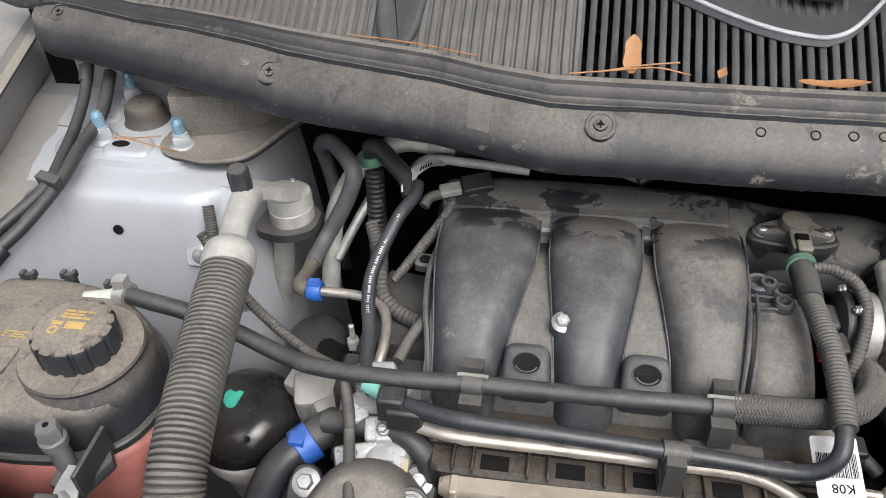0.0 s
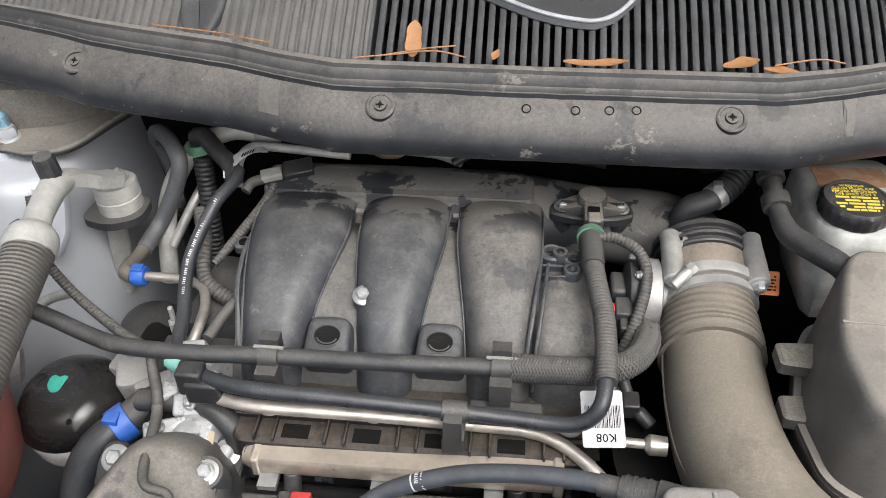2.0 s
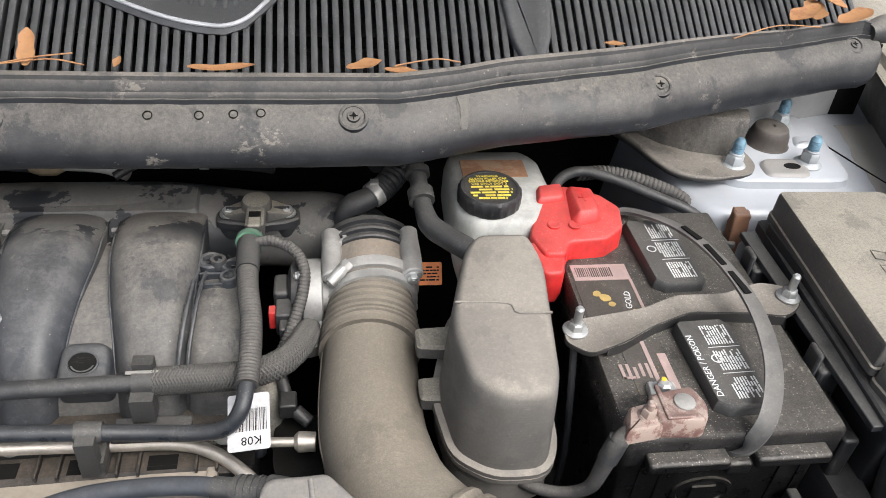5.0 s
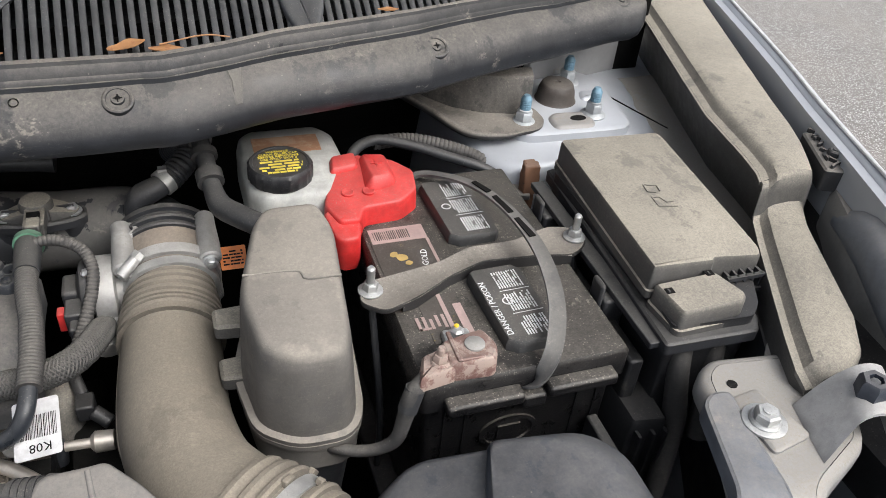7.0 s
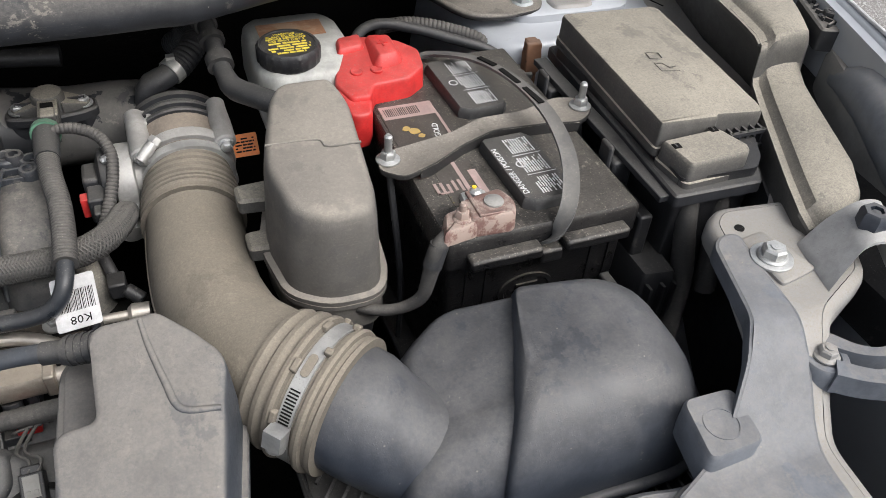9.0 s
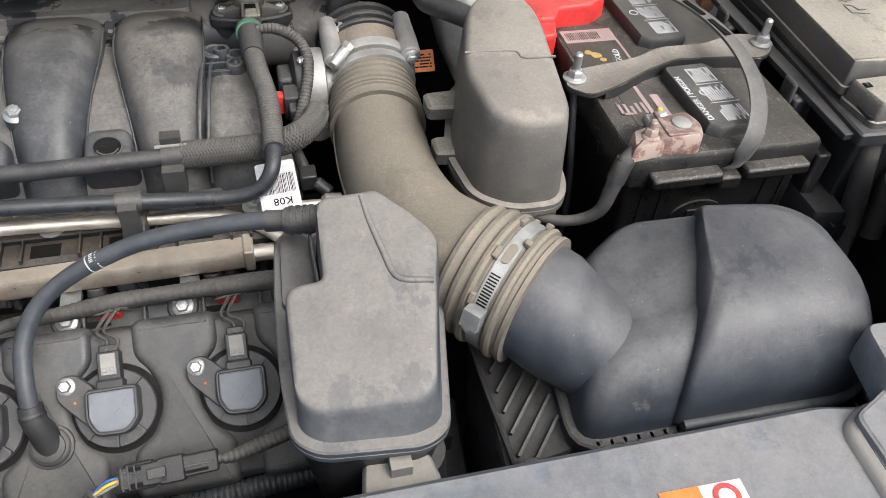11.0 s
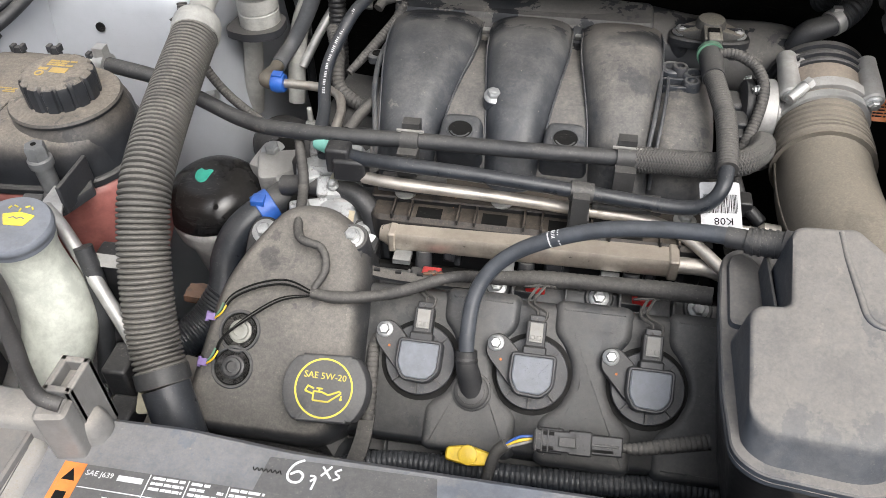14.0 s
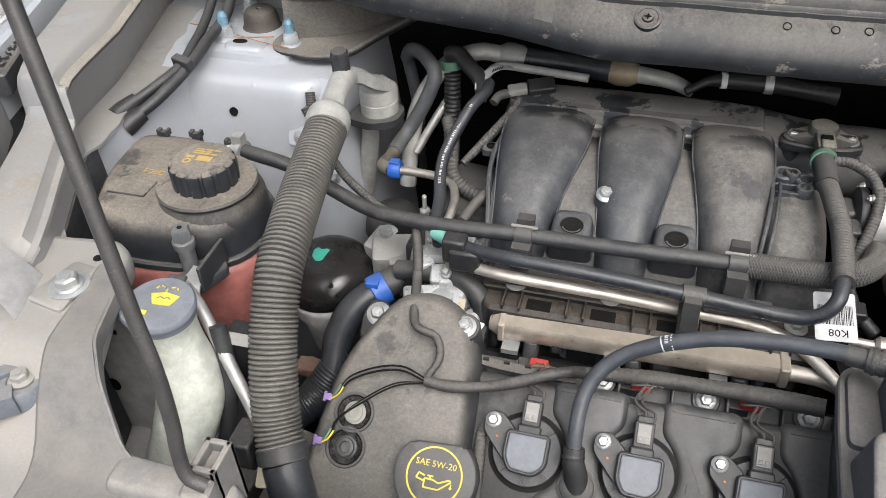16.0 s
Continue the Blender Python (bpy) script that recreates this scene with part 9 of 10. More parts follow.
part("casting", lump(-0.33, 0.295, 0.815, 0.03, 0.032, 0.05, 2), rough_cast, water, sharp=25)
part("casting", lump(-0.345, 0.275, 0.808, 0.045, 0.02, 0.02, 3), rough_cast, water, sharp=25)
# near-black filler behind the castings, painted as shade
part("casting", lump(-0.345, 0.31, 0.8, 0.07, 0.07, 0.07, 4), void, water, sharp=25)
part("pipe", tube([(-0.392, 0.32, 0.832), (-0.36, 0.315, 0.84), (-0.325, 0.309, 0.846)], 0.0115, 14), plastic, water, "black pipe")
part("elbow_hose", tube([(-0.328, 0.31, 0.846), (-0.308, 0.303, 0.846), (-0.29, 0.294, 0.835), (-0.283, 0.287, 0.81), (-0.284, 0.283, 0.78)], [0.0105, 0.011, 0.0112, 0.0112, 0.0112], 16), rubber, water, "black elbow hose")
part("spring_clip", block(-0.334, -0.325, 0.302, 0.318, 0.853, 0.859), dusty("tan_clip", (0.35, 0.33, 0.25), 0.3, 0.5), water, "pale clip", bevel=0.001)
part("union", tube([(-0.327, 0.297, 0.838), (-0.31, 0.296, 0.838)], [0.0055, 0.004], 6), alloy_clean, water, "union nut")
part("small_tag", moulded(rrect(0.02, 0.014, 0.002), [(0, 0), (0.0006, 0)], basis((-0.312, 0.28, 0.832), (1, -0.2, 0.2), (-0.2, -0.6, 0.75))), dusty("tan_paper", (0.42, 0.36, 0.25), 0.25, 0.7), water, "small tan tag")
for x, y, z in ((-0.293, 0.279, 0.81), (-0.396, 0.259, 0.816)):
    ear = part("mount_ear", moulded(outline([(-0.016, -0.03), (0.014, -0.03), (0.019, 0.0), (0.008, 0.018), (-0.012, 0.018), (-0.018, 0.0)], 0.008), [(-0.014, 0), (0.0, 0), (0.002, 0.002)], basis((x, y, z), (1, 0, 0), (0, -0.45, 0.89))), plastic_clean, water, "black mounting ear")
    part("ear_bolt", hex_bolt(basis((x, y, z + 0.002), (1, 0, 0), (0, -0.45, 0.89)), 0.008, 0.007, 1.7), zinc, ear, "zinc bolt")

rad_hose = thing("radiator_hose", "thick black radiator hose with a bright blue clip", "hose", (-0.42, 0.29, 0.78))
part("hose", tube([(-0.408, 0.315, 0.806), (-0.425, 0.3, 0.8), (-0.442, 0.282, 0.786), (-0.452, 0.262, 0.762), (-0.452, 0.238, 0.735), (-0.462, 0.21, 0.712), (-0.49, 0.18, 0.7)], [0.0165, 0.0175, 0.018, 0.0178, 0.0175, 0.018, 0.018], 20), rubber_clean, rad_hose)
part("blue_clip", merge(tube([(-0.407, 0.316, 0.8065), (-0.421, 0.303, 0.802)], 0.0205, 20), block(-0.425, -0.41, 0.295, 0.309, 0.818, 0.826)), blue_mat, rad_hose, "bright blue clip", bevel=0.001)
part("elbow", tube([(-0.412, 0.312, 0.805), (-0.396, 0.326, 0.812), (-0.382, 0.333, 0.813), (-0.37, 0.33, 0.808)], [0.0165, 0.018, 0.0175, 0.015], 18), plastic, rad_hose, "black plastic elbow")
part("lower_sleeve", tube([(-0.45, 0.235, 0.735), (-0.47, 0.205, 0.712), (-0.51, 0.16, 0.7)], 0.021, 18, ripple=(0.004, 0.0012)), rubber_clean, rad_hose, "ribbed black sleeve")
mountm = thing("engine_mount", "dusty grey engine mount casting", "engine mount", (-0.44, 0.38, 0.76))
for q in ((-0.415, 0.372, 0.82, 0.055, 0.04, 0.06, 15, 18), (-0.44, 0.39, 0.815, 0.03, 0.04, 0.05, -20, 15), (-0.398, 0.35, 0.812, 0.03, 0.03, 0.05, 40, 25)):
    part("casting", casting(*q), cast_dusty, mountm, sharp=40)
# filler lump whose near-black colour stands for shade
part("casting", lump(-0.415, 0.41, 0.8, 0.04, 0.05, 0.05, 8), void, mountm, sharp=25)
part("bolt", hex_bolt(basis((-0.43, 0.39, 0.822), (1, 0, 0), (0, -0.3, 1)), 0.009, 0.008, 1.6), zinc, mountm, "zinc bolt")
part("dome", turned([(0.04, 0), (0.038, 0.012), (0.03, 0.022), (0.015, 0.027)], basis((-0.445, 0.46, 0.78), (1, 0, 0), (0, -0.2, 1)), 28), plastic_clean, mountm, "dusty round cap")
solo("steel_pipe", merge(tube([(-0.505, 0.43, 0.868), (-0.535, 0.425, 0.858), (-0.558, 0.405, 0.84), (-0.568, 0.385, 0.815)], 0.0058, 12), tube([(-0.566, 0.388, 0.82), (-0.57, 0.38, 0.8), (-0.573, 0.375, 0.78)], [0.008, 0.011, 0.009], 6)), alloy_clean, "small bright pipe with a union nut behind the filter", "pipe")
solo("crumpled_leaf", lump(-0.505, 0.27, 0.69, 0.03, 0.024, 0.012, 12), rust, "brown crumpled leaf beside the oil filter", "leaf")

# ---- rear cylinder bank at the far end, and its wiring ----
rear_cover = thing("rear_valve_cover", "black plastic cover of the rear cylinder bank", "valve cover", (-0.34, 0.45, 0.78))
part("cover", moulded(outline([(-0.385, 0.4), (-0.3, 0.4), (-0.3, 0.52), (-0.375, 0.53)], 0.012), [(0.78, 0), (0.845, 0.002), (0.855, 0.008)]), plastic, rear_cover)
part("shelf", moulded(outline([(-0.395, 0.35), (-0.3, 0.352), (-0.3, 0.405), (-0.395, 0.405)], 0.008), [(0.8, 0), (0.838, 0.001), (0.843, 0.005)]), plastic, rear_cover)
part("stud", merge(turned([(0.007, 0.84), (0.007, 0.852), (0.005, 0.854)], Matrix.Translation((-0.386, 0.412, 0)), 6), turned([(0.003, 0.85), (0.003, 0.872), (0.002, 0.873)], Matrix.Translation((-0.386, 0.412, 0)), 10)), pale, rear_cover, "pale stud")
part("port_bolt", hex_bolt(Matrix.Translation((-0.302, 0.366, 0.846)), 0.0075, 0.007, 1.6), zinc, rear_cover, "zinc bolt")
part("port", turned([(0.012, 0.83), (0.012, 0.85), (0.007, 0.852), (0.006, 0.84)], Matrix.Translation((-0.3, 0.345, 0)), 18), plastic, rear_cover)
sleeve = thing("vapour_hose", "black hose with white print and a paper tag", "hose", (-0.35, 0.45, 0.9))
VH = [(-0.338, 0.553, 0.955), (-0.338, 0.535, 0.953), (-0.35, 0.505, 0.946), (-0.363, 0.475, 0.925), (-0.371, 0.452, 0.906), (-0.369, 0.425, 0.893), (-0.361, 0.392, 0.884), (-0.357, 0.36, 0.876), (-0.345, 0.33, 0.872)]
part("hose", tube(VH, 0.0072, 14), rubber_clean, sleeve)
pv = np.array(VH)
marks = []
for k in range(70):
    s = 0.06 + 0.62 * k / 70
    i = s * (len(pv) - 1)
    a, b = pv[int(i)], pv[min(len(pv) - 1, int(i) + 1)]
    q = a + (b - a) * (i - int(i))
    d = (b - a) / np.linalg.norm(b - a)
    if k % 5 != 4:
        marks.append(block(-0.0005, 0.0005, -0.0013, 0.0013, 0.0068, 0.0075, basis(tuple(q), tuple(d), (0.12, -0.62, 0.75))))
part("print", merge(*marks), white_ink_soft, sleeve, "white print on the hose")
part("tag", strip([(-0.3495, 0.548, 0.947), (-0.349, 0.556, 0.956), (-0.343, 0.568, 0.9615), (-0.33, 0.582, 0.963), (-0.316, 0.592, 0.958)], [0.013, 0.0135, 0.0135, 0.013, 0.012], 0.0005), paper, sleeve, "curled white paper tag")
part("tag_print", merge(*[block(-0.338 + 0.0024 * k, -0.3368 + 0.0024 * k, 0.568 + 0.0022 * k, 0.575 + 0.0022 * k, 0.9624, 0.9638) for k in range(5)]), black_ink_or_shade, sleeve, "small dark bars")
solo("wiring_loom", tube([(-0.392, 0.545, 0.9), (-0.375, 0.505, 0.893), (-0.368, 0.475, 0.885), (-0.36, 0.455, 0.875), (-0.336, 0.44, 0.866), (-0.305, 0.43, 0.864)], [0.008, 0.009, 0.0085, 0.0085, 0.009, 0.009], 14, ripple=(0.0055, 0.0014)), loom, "ribbed loom behind the vapour hose", "wiring loom")
solo("wiring_loom", tube([(-0.352, 0.468, 0.888), (-0.33, 0.5, 0.905), (-0.308, 0.53, 0.925), (-0.298, 0.548, 0.94)], [0.0045, 0.0062, 0.0062, 0.005], 12, ripple=(0.004, 0.0006)), loom, "straight taped loom beside the manifold", "wiring loom")
solo("wiring_loom", tube([(-0.535, 0.43, 0.965), (-0.522, 0.425, 0.94), (-0.5, 0.415, 0.905), (-0.472, 0.4, 0.885), (-0.425, 0.372, 0.875), (-0.39, 0.348, 0.884), (-0.37, 0.335, 0.893)], 0.0055, 12, ripple=(0.004, 0.0007)), loom, "thin ribbed loom crossing to the hose", "wiring loom")
solo("wiring_loom", tube([(-0.326, 0.362, 0.882), (-0.318, 0.392, 0.886), (-0.306, 0.42, 0.888), (-0.295, 0.432, 0.88)], 0.0062, 12), loom, "short dark lead at the manifold's side", "wiring loom")
plugA = thing("wiring_plug", "black plug with a pale lever by the plenum", "connector", (-0.3, 0.56, 0.94))
part("plug_body", moved(block(-0.016, 0.018, -0.011, 0.011, -0.012, 0.008), basis((-0.276, 0.572, 0.945), (1, 0.35, 0), (0, -0.3, 0.95))), plastic_clean, plugA, bevel=0.002)
part("lever", moved(block(-0.012, 0.012, -0.007, 0.007, 0.0, 0.01), basis((-0.303, 0.56, 0.942), (1, 0.35, 0), (0, -0.3, 0.95))), grey_tab, plugA, "pale lever", bevel=0.002)
part("leads", tube([(-0.312, 0.555, 0.943), (-0.325, 0.55, 0.94), (-0.33, 0.54, 0.935)], 0.006, 10), loom, plugA)
stack = thing("purge_connector", "black ribbed hose with a green connector", "hose", (-0.4, 0.59, 0.9))
part("hose", tube([(-0.398, 0.597, 0.94), (-0.396, 0.585, 0.9), (-0.394, 0.57, 0.85), (-0.394, 0.56, 0.8)], 0.0115, 16, ripple=(0.006, 0.0016)), plastic_clean, stack)
part("green_ring", merge(tube([(-0.4, 0.6, 0.945), (-0.401, 0.602, 0.956)], 0.014, 16), block(-0.415, -0.41, 0.593, 0.603, 0.945, 0.958)), green_clip, stack, "green connector")
part("top_hose", tube([(-0.402, 0.604, 0.962), (-0.39, 0.598, 0.968), (-0.372, 0.583, 0.96), (-0.352, 0.565, 0.952), (-0.345, 0.55, 0.94)], [0.0125, 0.011, 0.0105, 0.0105, 0.0105], 14), plastic_clean, stack)
solo("steel_pipe", tube([(-0.44, 0.55, 0.84), (-0.415, 0.58, 0.885), (-0.395, 0.605, 0.915)], 0.006, 12), alloy_clean, "short bright pipe between the hoses", "pipe")

# ---- small parts between manifold and intake tube ----
solo("wiring_plug", merge(block(0.084, 0.1, 0.325, 0.345, 0.848, 0.866), tube([(0.09, 0.345, 0.86), (0.083, 0.365, 0.872)], 0.006, 10), tube([(0.098, 0.33, 0.855), (0.112, 0.32, 0.846)], 0.007, 10)), plastic_clean, "black plug beside the intake tube", "connector", bevel=0.002)
# shade under the tube is painted into this lump's near-black
solo("engine_bracket", lump(0.105, 0.3, 0.8, 0.06, 0.1, 0.06, 15), void, "casting below the intake tube, near-black for shade", "bracket")
solo("vent_stub", merge(tube([(0.078, 0.283, 0.868), (0.1, 0.282, 0.868)], 0.0045, 12), tube([(0.099, 0.282, 0.868), (0.1, 0.282, 0.868), (0.118, 0.281, 0.868)], [0.006, 0.0095, 0.009], 14)), steel, "short steel stub with a black collar", "pipe")
solo("side_duct", tube([(0.068, 0.37, 0.87), (0.07, 0.355, 0.845), (0.07, 0.34, 0.81)], [0.013, 0.016, 0.016], 16), plastic_tan, "tan dusty stub beside the manifold", "pipe")
for k, (y, z) in enumerate(((0.345, 0.93), (0.305, 0.925))):
    part("mount_tab", moulded(outline([(0.212, y - 0.014), (0.248, y - 0.018), (0.25, y + 0.014), (0.212, y + 0.012)], 0.005), [(z - 0.012 - 0.02 * k, 0), (z - 0.02 * k, 0), (z + 0.003 - 0.02 * k, 0.003)]), plastic_tan, tall, "dusty mounting tab")
solo("lower_duct", tube([(0.13, 0.02, 0.84), (0.135, 0.015, 0.76), (0.14, 0.01, 0.62)], 0.028, 20), plastic, "dusty duct below the front resonator", "duct")
solo("under_bracket", merge(moulded(outline([(0.15, 0.05), (0.2, 0.05), (0.21, 0.15), (0.16, 0.16)], 0.01), [(0.68, 0), (0.7, 0), (0.705, 0.003)]), block(0.17, 0.19, 0.09, 0.12, 0.7, 0.73)), plastic_clean, "black bracket deep below the clamp", "bracket")

# ---- positive cable and looms behind the battery ----
plus = thing("battery_cable", "black positive battery cable behind the battery", "cable", (0.44, 0.53, 0.95))
part("cable", tube([(0.38, 0.515, 0.955), (0.39, 0.54, 0.972), (0.42, 0.556, 0.975), (0.46, 0.548, 0.968), (0.5, 0.528, 0.96), (0.54, 0.51, 0.95), (0.57, 0.5, 0.93)], 0.0062, 12), rubber, plus)
part("loom", tube([(0.42, 0.566, 0.965), (0.46, 0.565, 0.966), (0.5, 0.55, 0.962), (0.54, 0.535, 0.95), (0.56, 0.52, 0.93)], 0.0085, 14, ripple=(0.005, 0.001)), loom, plus, "ribbed loom")
part("flat_cover", moved(block(-0.03, 0.03, -0.012, 0.012, -0.004, 0.004), basis((0.56, 0.49, 0.93), (1, -0.4, 0), (0, 0, 1))), panel_dusty, plus, "dusty flat cover", bevel=0.002)
solo("rust_patch_bracket", merge(block(0.578, 0.592, 0.475, 0.49, 0.9, 0.97), lump(0.585, 0.48, 0.95, 0.02, 0.015, 0.04, 21)), rust, "rusty bracket behind the fuse box", "bracket", bevel=0.002)
tray = thing("battery_tray", "black plastic battery tray wall", "battery tray", (0.46, 0.35, 0.73))
part("floor", block(0.35, 0.58, 0.18, 0.52, 0.73, 0.745), plastic_clean, tray, bevel=0.003)
part("side_wall", moulded(outline([(0.566, 0.17), (0.6, 0.165), (0.605, 0.24), (0.582, 0.46), (0.566, 0.46)], 0.004), [(0.7, 0), (0.878, 0), (0.882, 0.002)]), plastic_clean, tray)
for x in (0.57, 0.585, 0.598):
    part("fin", block(x, x + 0.003, 0.16, 0.172, 0.72, 0.87), plastic_clean, tray)
emblem = part("emblem", merge(turned([(0.025, 0), (0.025, 0.003), (0.021, 0.0035), (0.02, 0.002), (0.012, 0.002)], basis((0.455, 0.2045, 0.868), (1, 0, 0), (0, -1, 0)) @ Matrix.Diagonal((1.15, 0.8, 1, 1)), 32), block(0.444, 0.466, 0.2005, 0.203, 0.861, 0.877)), battery_mat, battery, "raised oval emblem")
for x in (0.39, 0.41, 0.52, 0.54):
    part("case_rib", block(x, x + 0.002, 0.2025, 0.2045, 0.76, 0.915), battery_mat, battery)
lower_wires = thing("wiring_plug", "black plug and bundle of thin wires below the bracket", "connector", (0.52, 0.1, 0.78))
part("plug_body", block(0.49, 0.505, 0.085, 0.12, 0.78, 0.81), plastic_clean, lower_wires, bevel=0.002)
for k in range(7):
    part("lead", tube([(0.505, 0.09 + 0.004 * k, 0.795), (0.53, 0.088 + 0.003 * k, 0.8 + 0.003 * (k % 3)), (0.555, 0.1 + 0.004 * k, 0.805), (0.565, 0.125 + 0.003 * k, 0.81)], 0.0013, 6, 0.005), grey_tab if k % 3 == 0 else loom, lower_wires, "thin lead")
part("cable", tube([(0.46, 0.13, 0.78), (0.5, 0.13, 0.8), (0.54, 0.15, 0.82), (0.56, 0.18, 0.82)], 0.012, 12), loom, lower_wires)
part("tie", turned([(0.012, 0), (0.012, 0.003), (0.004, 0.0035)], basis((0.545, 0.15, 0.85), (1, 0, 0), (0.2, -0.5, 0.85)), 20), CLIP, lower_wires, "round push clip")

# ---- lines beside the far strut tower ----
apron_lines = thing("wing_cables", "two dark cables clipped along the inner wing", "cable", (-0.75, 0.5, 0.95))
part("cable", tube([(-0.76, 0.66, 1.02), (-0.752, 0.62, 0.998), (-0.742, 0.57, 0.985), (-0.73, 0.52, 0.982), (-0.72, 0.472, 0.98), (-0.735, 0.435, 0.97), (-0.76, 0.4, 0.955), (-0.775, 0.36, 0.945), (-0.778, 0.31, 0.925), (-0.782, 0.25, 0.89), (-0.785, 0.2, 0.84)], 0.0065, 12), rubber, apron_lines)
part("cable", tube([(-0.735, 0.66, 1.01), (-0.722, 0.6, 0.99), (-0.715, 0.53, 0.985), (-0.712, 0.48, 0.978), (-0.728, 0.425, 0.96), (-0.755, 0.38, 0.94), (-0.765, 0.33, 0.915), (-0.768, 0.27, 0.87), (-0.77, 0.22, 0.82)], 0.0075, 12), rubber, apron_lines)
part("clip", moved(block(-0.012, 0.016, -0.006, 0.006, -0.004, 0.012), basis((-0.718, 0.473, 0.98), (1, -0.3, 0), (0, -0.2, 1))), plastic, apron_lines, "black cable clip", bevel=0.002)
part("grommet", tube([(-0.752, 0.412, 0.9605), (-0.764, 0.394, 0.953), (-0.768, 0.385, 0.95)], [0.0095, 0.0118, 0.0118], 16), plastic_clean, apron_lines, "black grommet")
part("grommet", tube([(-0.741, 0.401, 0.949), (-0.751, 0.386, 0.942), (-0.756, 0.378, 0.938)], [0.0105, 0.0128, 0.0128], 16), plastic_clean, apron_lines, "black grommet")
part("boot", tube([(-0.76, 0.655, 1.02), (-0.757, 0.64, 1.008)], [0.009, 0.008], 12), plastic, apron_lines)

# ---- bracket and nut between tank and washer filler ----
grey_nut = dusty("grey_nut_plastic", (0.1, 0.105, 0.11), 0.3, 0.4, patch=0.8)
tb = thing("tank_bracket", "grey tank bracket with a tall plastic nut", "bracket", (-0.57, 0.19, 0.9))
part("nut", merge(turned([(0.0098, 0.947), (0.0098, 0.96), (0.0085, 0.9615), (0.003, 0.962)], Matrix.Translation((-0.567, 0.191, 0)), 6), turned([(0.0108, 0.938), (0.0112, 0.94), (0.0112, 0.946), (0.0098, 0.9475)], Matrix.Translation((-0.567, 0.191, 0)), 20), turned([(0.0085, 0.9), (0.0085, 0.939)], Matrix.Translation((-0.567, 0.191, 0)), 14)), grey_nut, tb, "grey plastic nut")
part("nut_hole", turned([(0.0026, 0.9618), (0.0026, 0.9624), (0.0015, 0.9624)], Matrix.Translation((-0.567, 0.191, 0)), 12), black_ink_or_shade, tb, "small black disc painted as hole shade")
part("leg", moulded(outline([(-0.572, 0.17), (-0.545, 0.165), (-0.53, 0.2), (-0.542, 0.215), (-0.575, 0.2)], 0.004), [(0.9, 0), (0.908, 0), (0.91, 0.001)]), plastic, tb)
part("web", block(-0.542, -0.538, 0.165, 0.215, 0.905, 0.935), plastic, tb, bevel=0.001)
part("strut", tube([(-0.555, 0.16, 0.915), (-0.53, 0.142, 0.905), (-0.49, 0.11, 0.865), (-0.44, 0.07, 0.81)], [0.006, 0.0065, 0.0065, 0.0065], 12), alloy_clean, tb, "bright bare strut")
part("foot", strip([(-0.55, 0.185, 0.918), (-0.55, 0.16, 0.914), (-0.54, 0.145, 0.908)], [0.018, 0.02, 0.014], 0.003), alloy_clean, tb, "pressed metal foot")
solo("washer_tube", tube([(-0.508, 0.13, 0.9), (-0.498, 0.115, 0.86), (-0.5, 0.1, 0.81), (-0.51, 0.09, 0.76)], 0.0085, 12), rubber, "dark tube behind the washer neck", "hose")
modl = thing("wiring_plug", "black wiring plugs beside the ribbed hose", "connector", (-0.45, 0.06, 0.78))
part("plug_body", block(-0.475, -0.452, 0.05, 0.085, 0.79, 0.83), plastic_clean, modl, bevel=0.003)
part("plug_lower", block(-0.47, -0.445, 0.02, 0.05, 0.77, 0.8), plastic_clean, modl, bevel=0.003)
part("tab", moulded(rrect(0.02, 0.034, 0.004), [(0, 0), (0.002, 0)], basis((-0.437, 0.052, 0.8), (1, 0.2, 0), (0, -0.4, 0.9))), dusty("tan_tab", (0.4, 0.37, 0.26), 0.3, 0.6), modl, "tan plastic tab")
part("label_box", block(-0.51, -0.465, 0.13, 0.16, 0.8, 0.88), plastic_clean, modl, bevel=0.002)
part("label_plate", moved(block(-0.018, 0.018, -0.006, 0.006, 0, 0.001), basis((-0.487, 0.131, 0.884), (1, 0, 0), (0, -0.5, 0.85))), alloy, modl, "dull metal plate")
solo("frame_floor", moulded(outline([(-0.56, -0.05), (-0.3, -0.05), (-0.3, 0.08), (-0.4, 0.16), (-0.52, 0.18)], 0.02), [(0.66, 0), (0.7, 0), (0.705, 0.003)]), panel_dusty, "dusty grey frame plate below the hoses", "frame", kind="structure")
wing_grey = dusty("dull_grey_wing_paint", (0.36, 0.36, 0.355), 0.4, 0.5, up=0.8, patch=0.4, dust=TAN)
solo("inner_wing_panel", merge(block(-0.74, -0.578, 0.128, 0.132, 0.55, 0.91), moved(block(-0.06, 0.06, -0.06, 0.06, 0, 0.003), basis((-0.6, 0.1, 0.69), (1, 0.2, 0), (0, -0.3, 0.95)))), wing_grey, "grey painted inner panel behind the washer neck", "body panel", kind="structure", bevel=0.004)

# black discs on the panel, painted as the shade in its holes
for x, z, r in ((-0.661, 0.775, 0.0085), (-0.632, 0.864, 0.0035)):
    solo("panel_hole", turned([(r, 0), (r, 0.0008), (r * 0.9, 0.001)], basis((x, 0.1275, z), (1, 0, 0), (0, -1, 0)) @ Matrix.Diagonal((0.85, 1.1, 1, 1)), 20), black_ink_or_shade, "black disc painted as hole shade on the grey inner panel", "hole", kind="structure")

# ---- print on the radiator cover ----
def on_cover(x, y, turn=0.0):
    return Matrix.Translation((x, y, 0.9003)) @ Matrix.Rotation(radians(turn), 4, "Z")


plate = thing("warning_label", "dark specification label with an orange warning strip", "label", (-0.35, -0.11, 0.9))
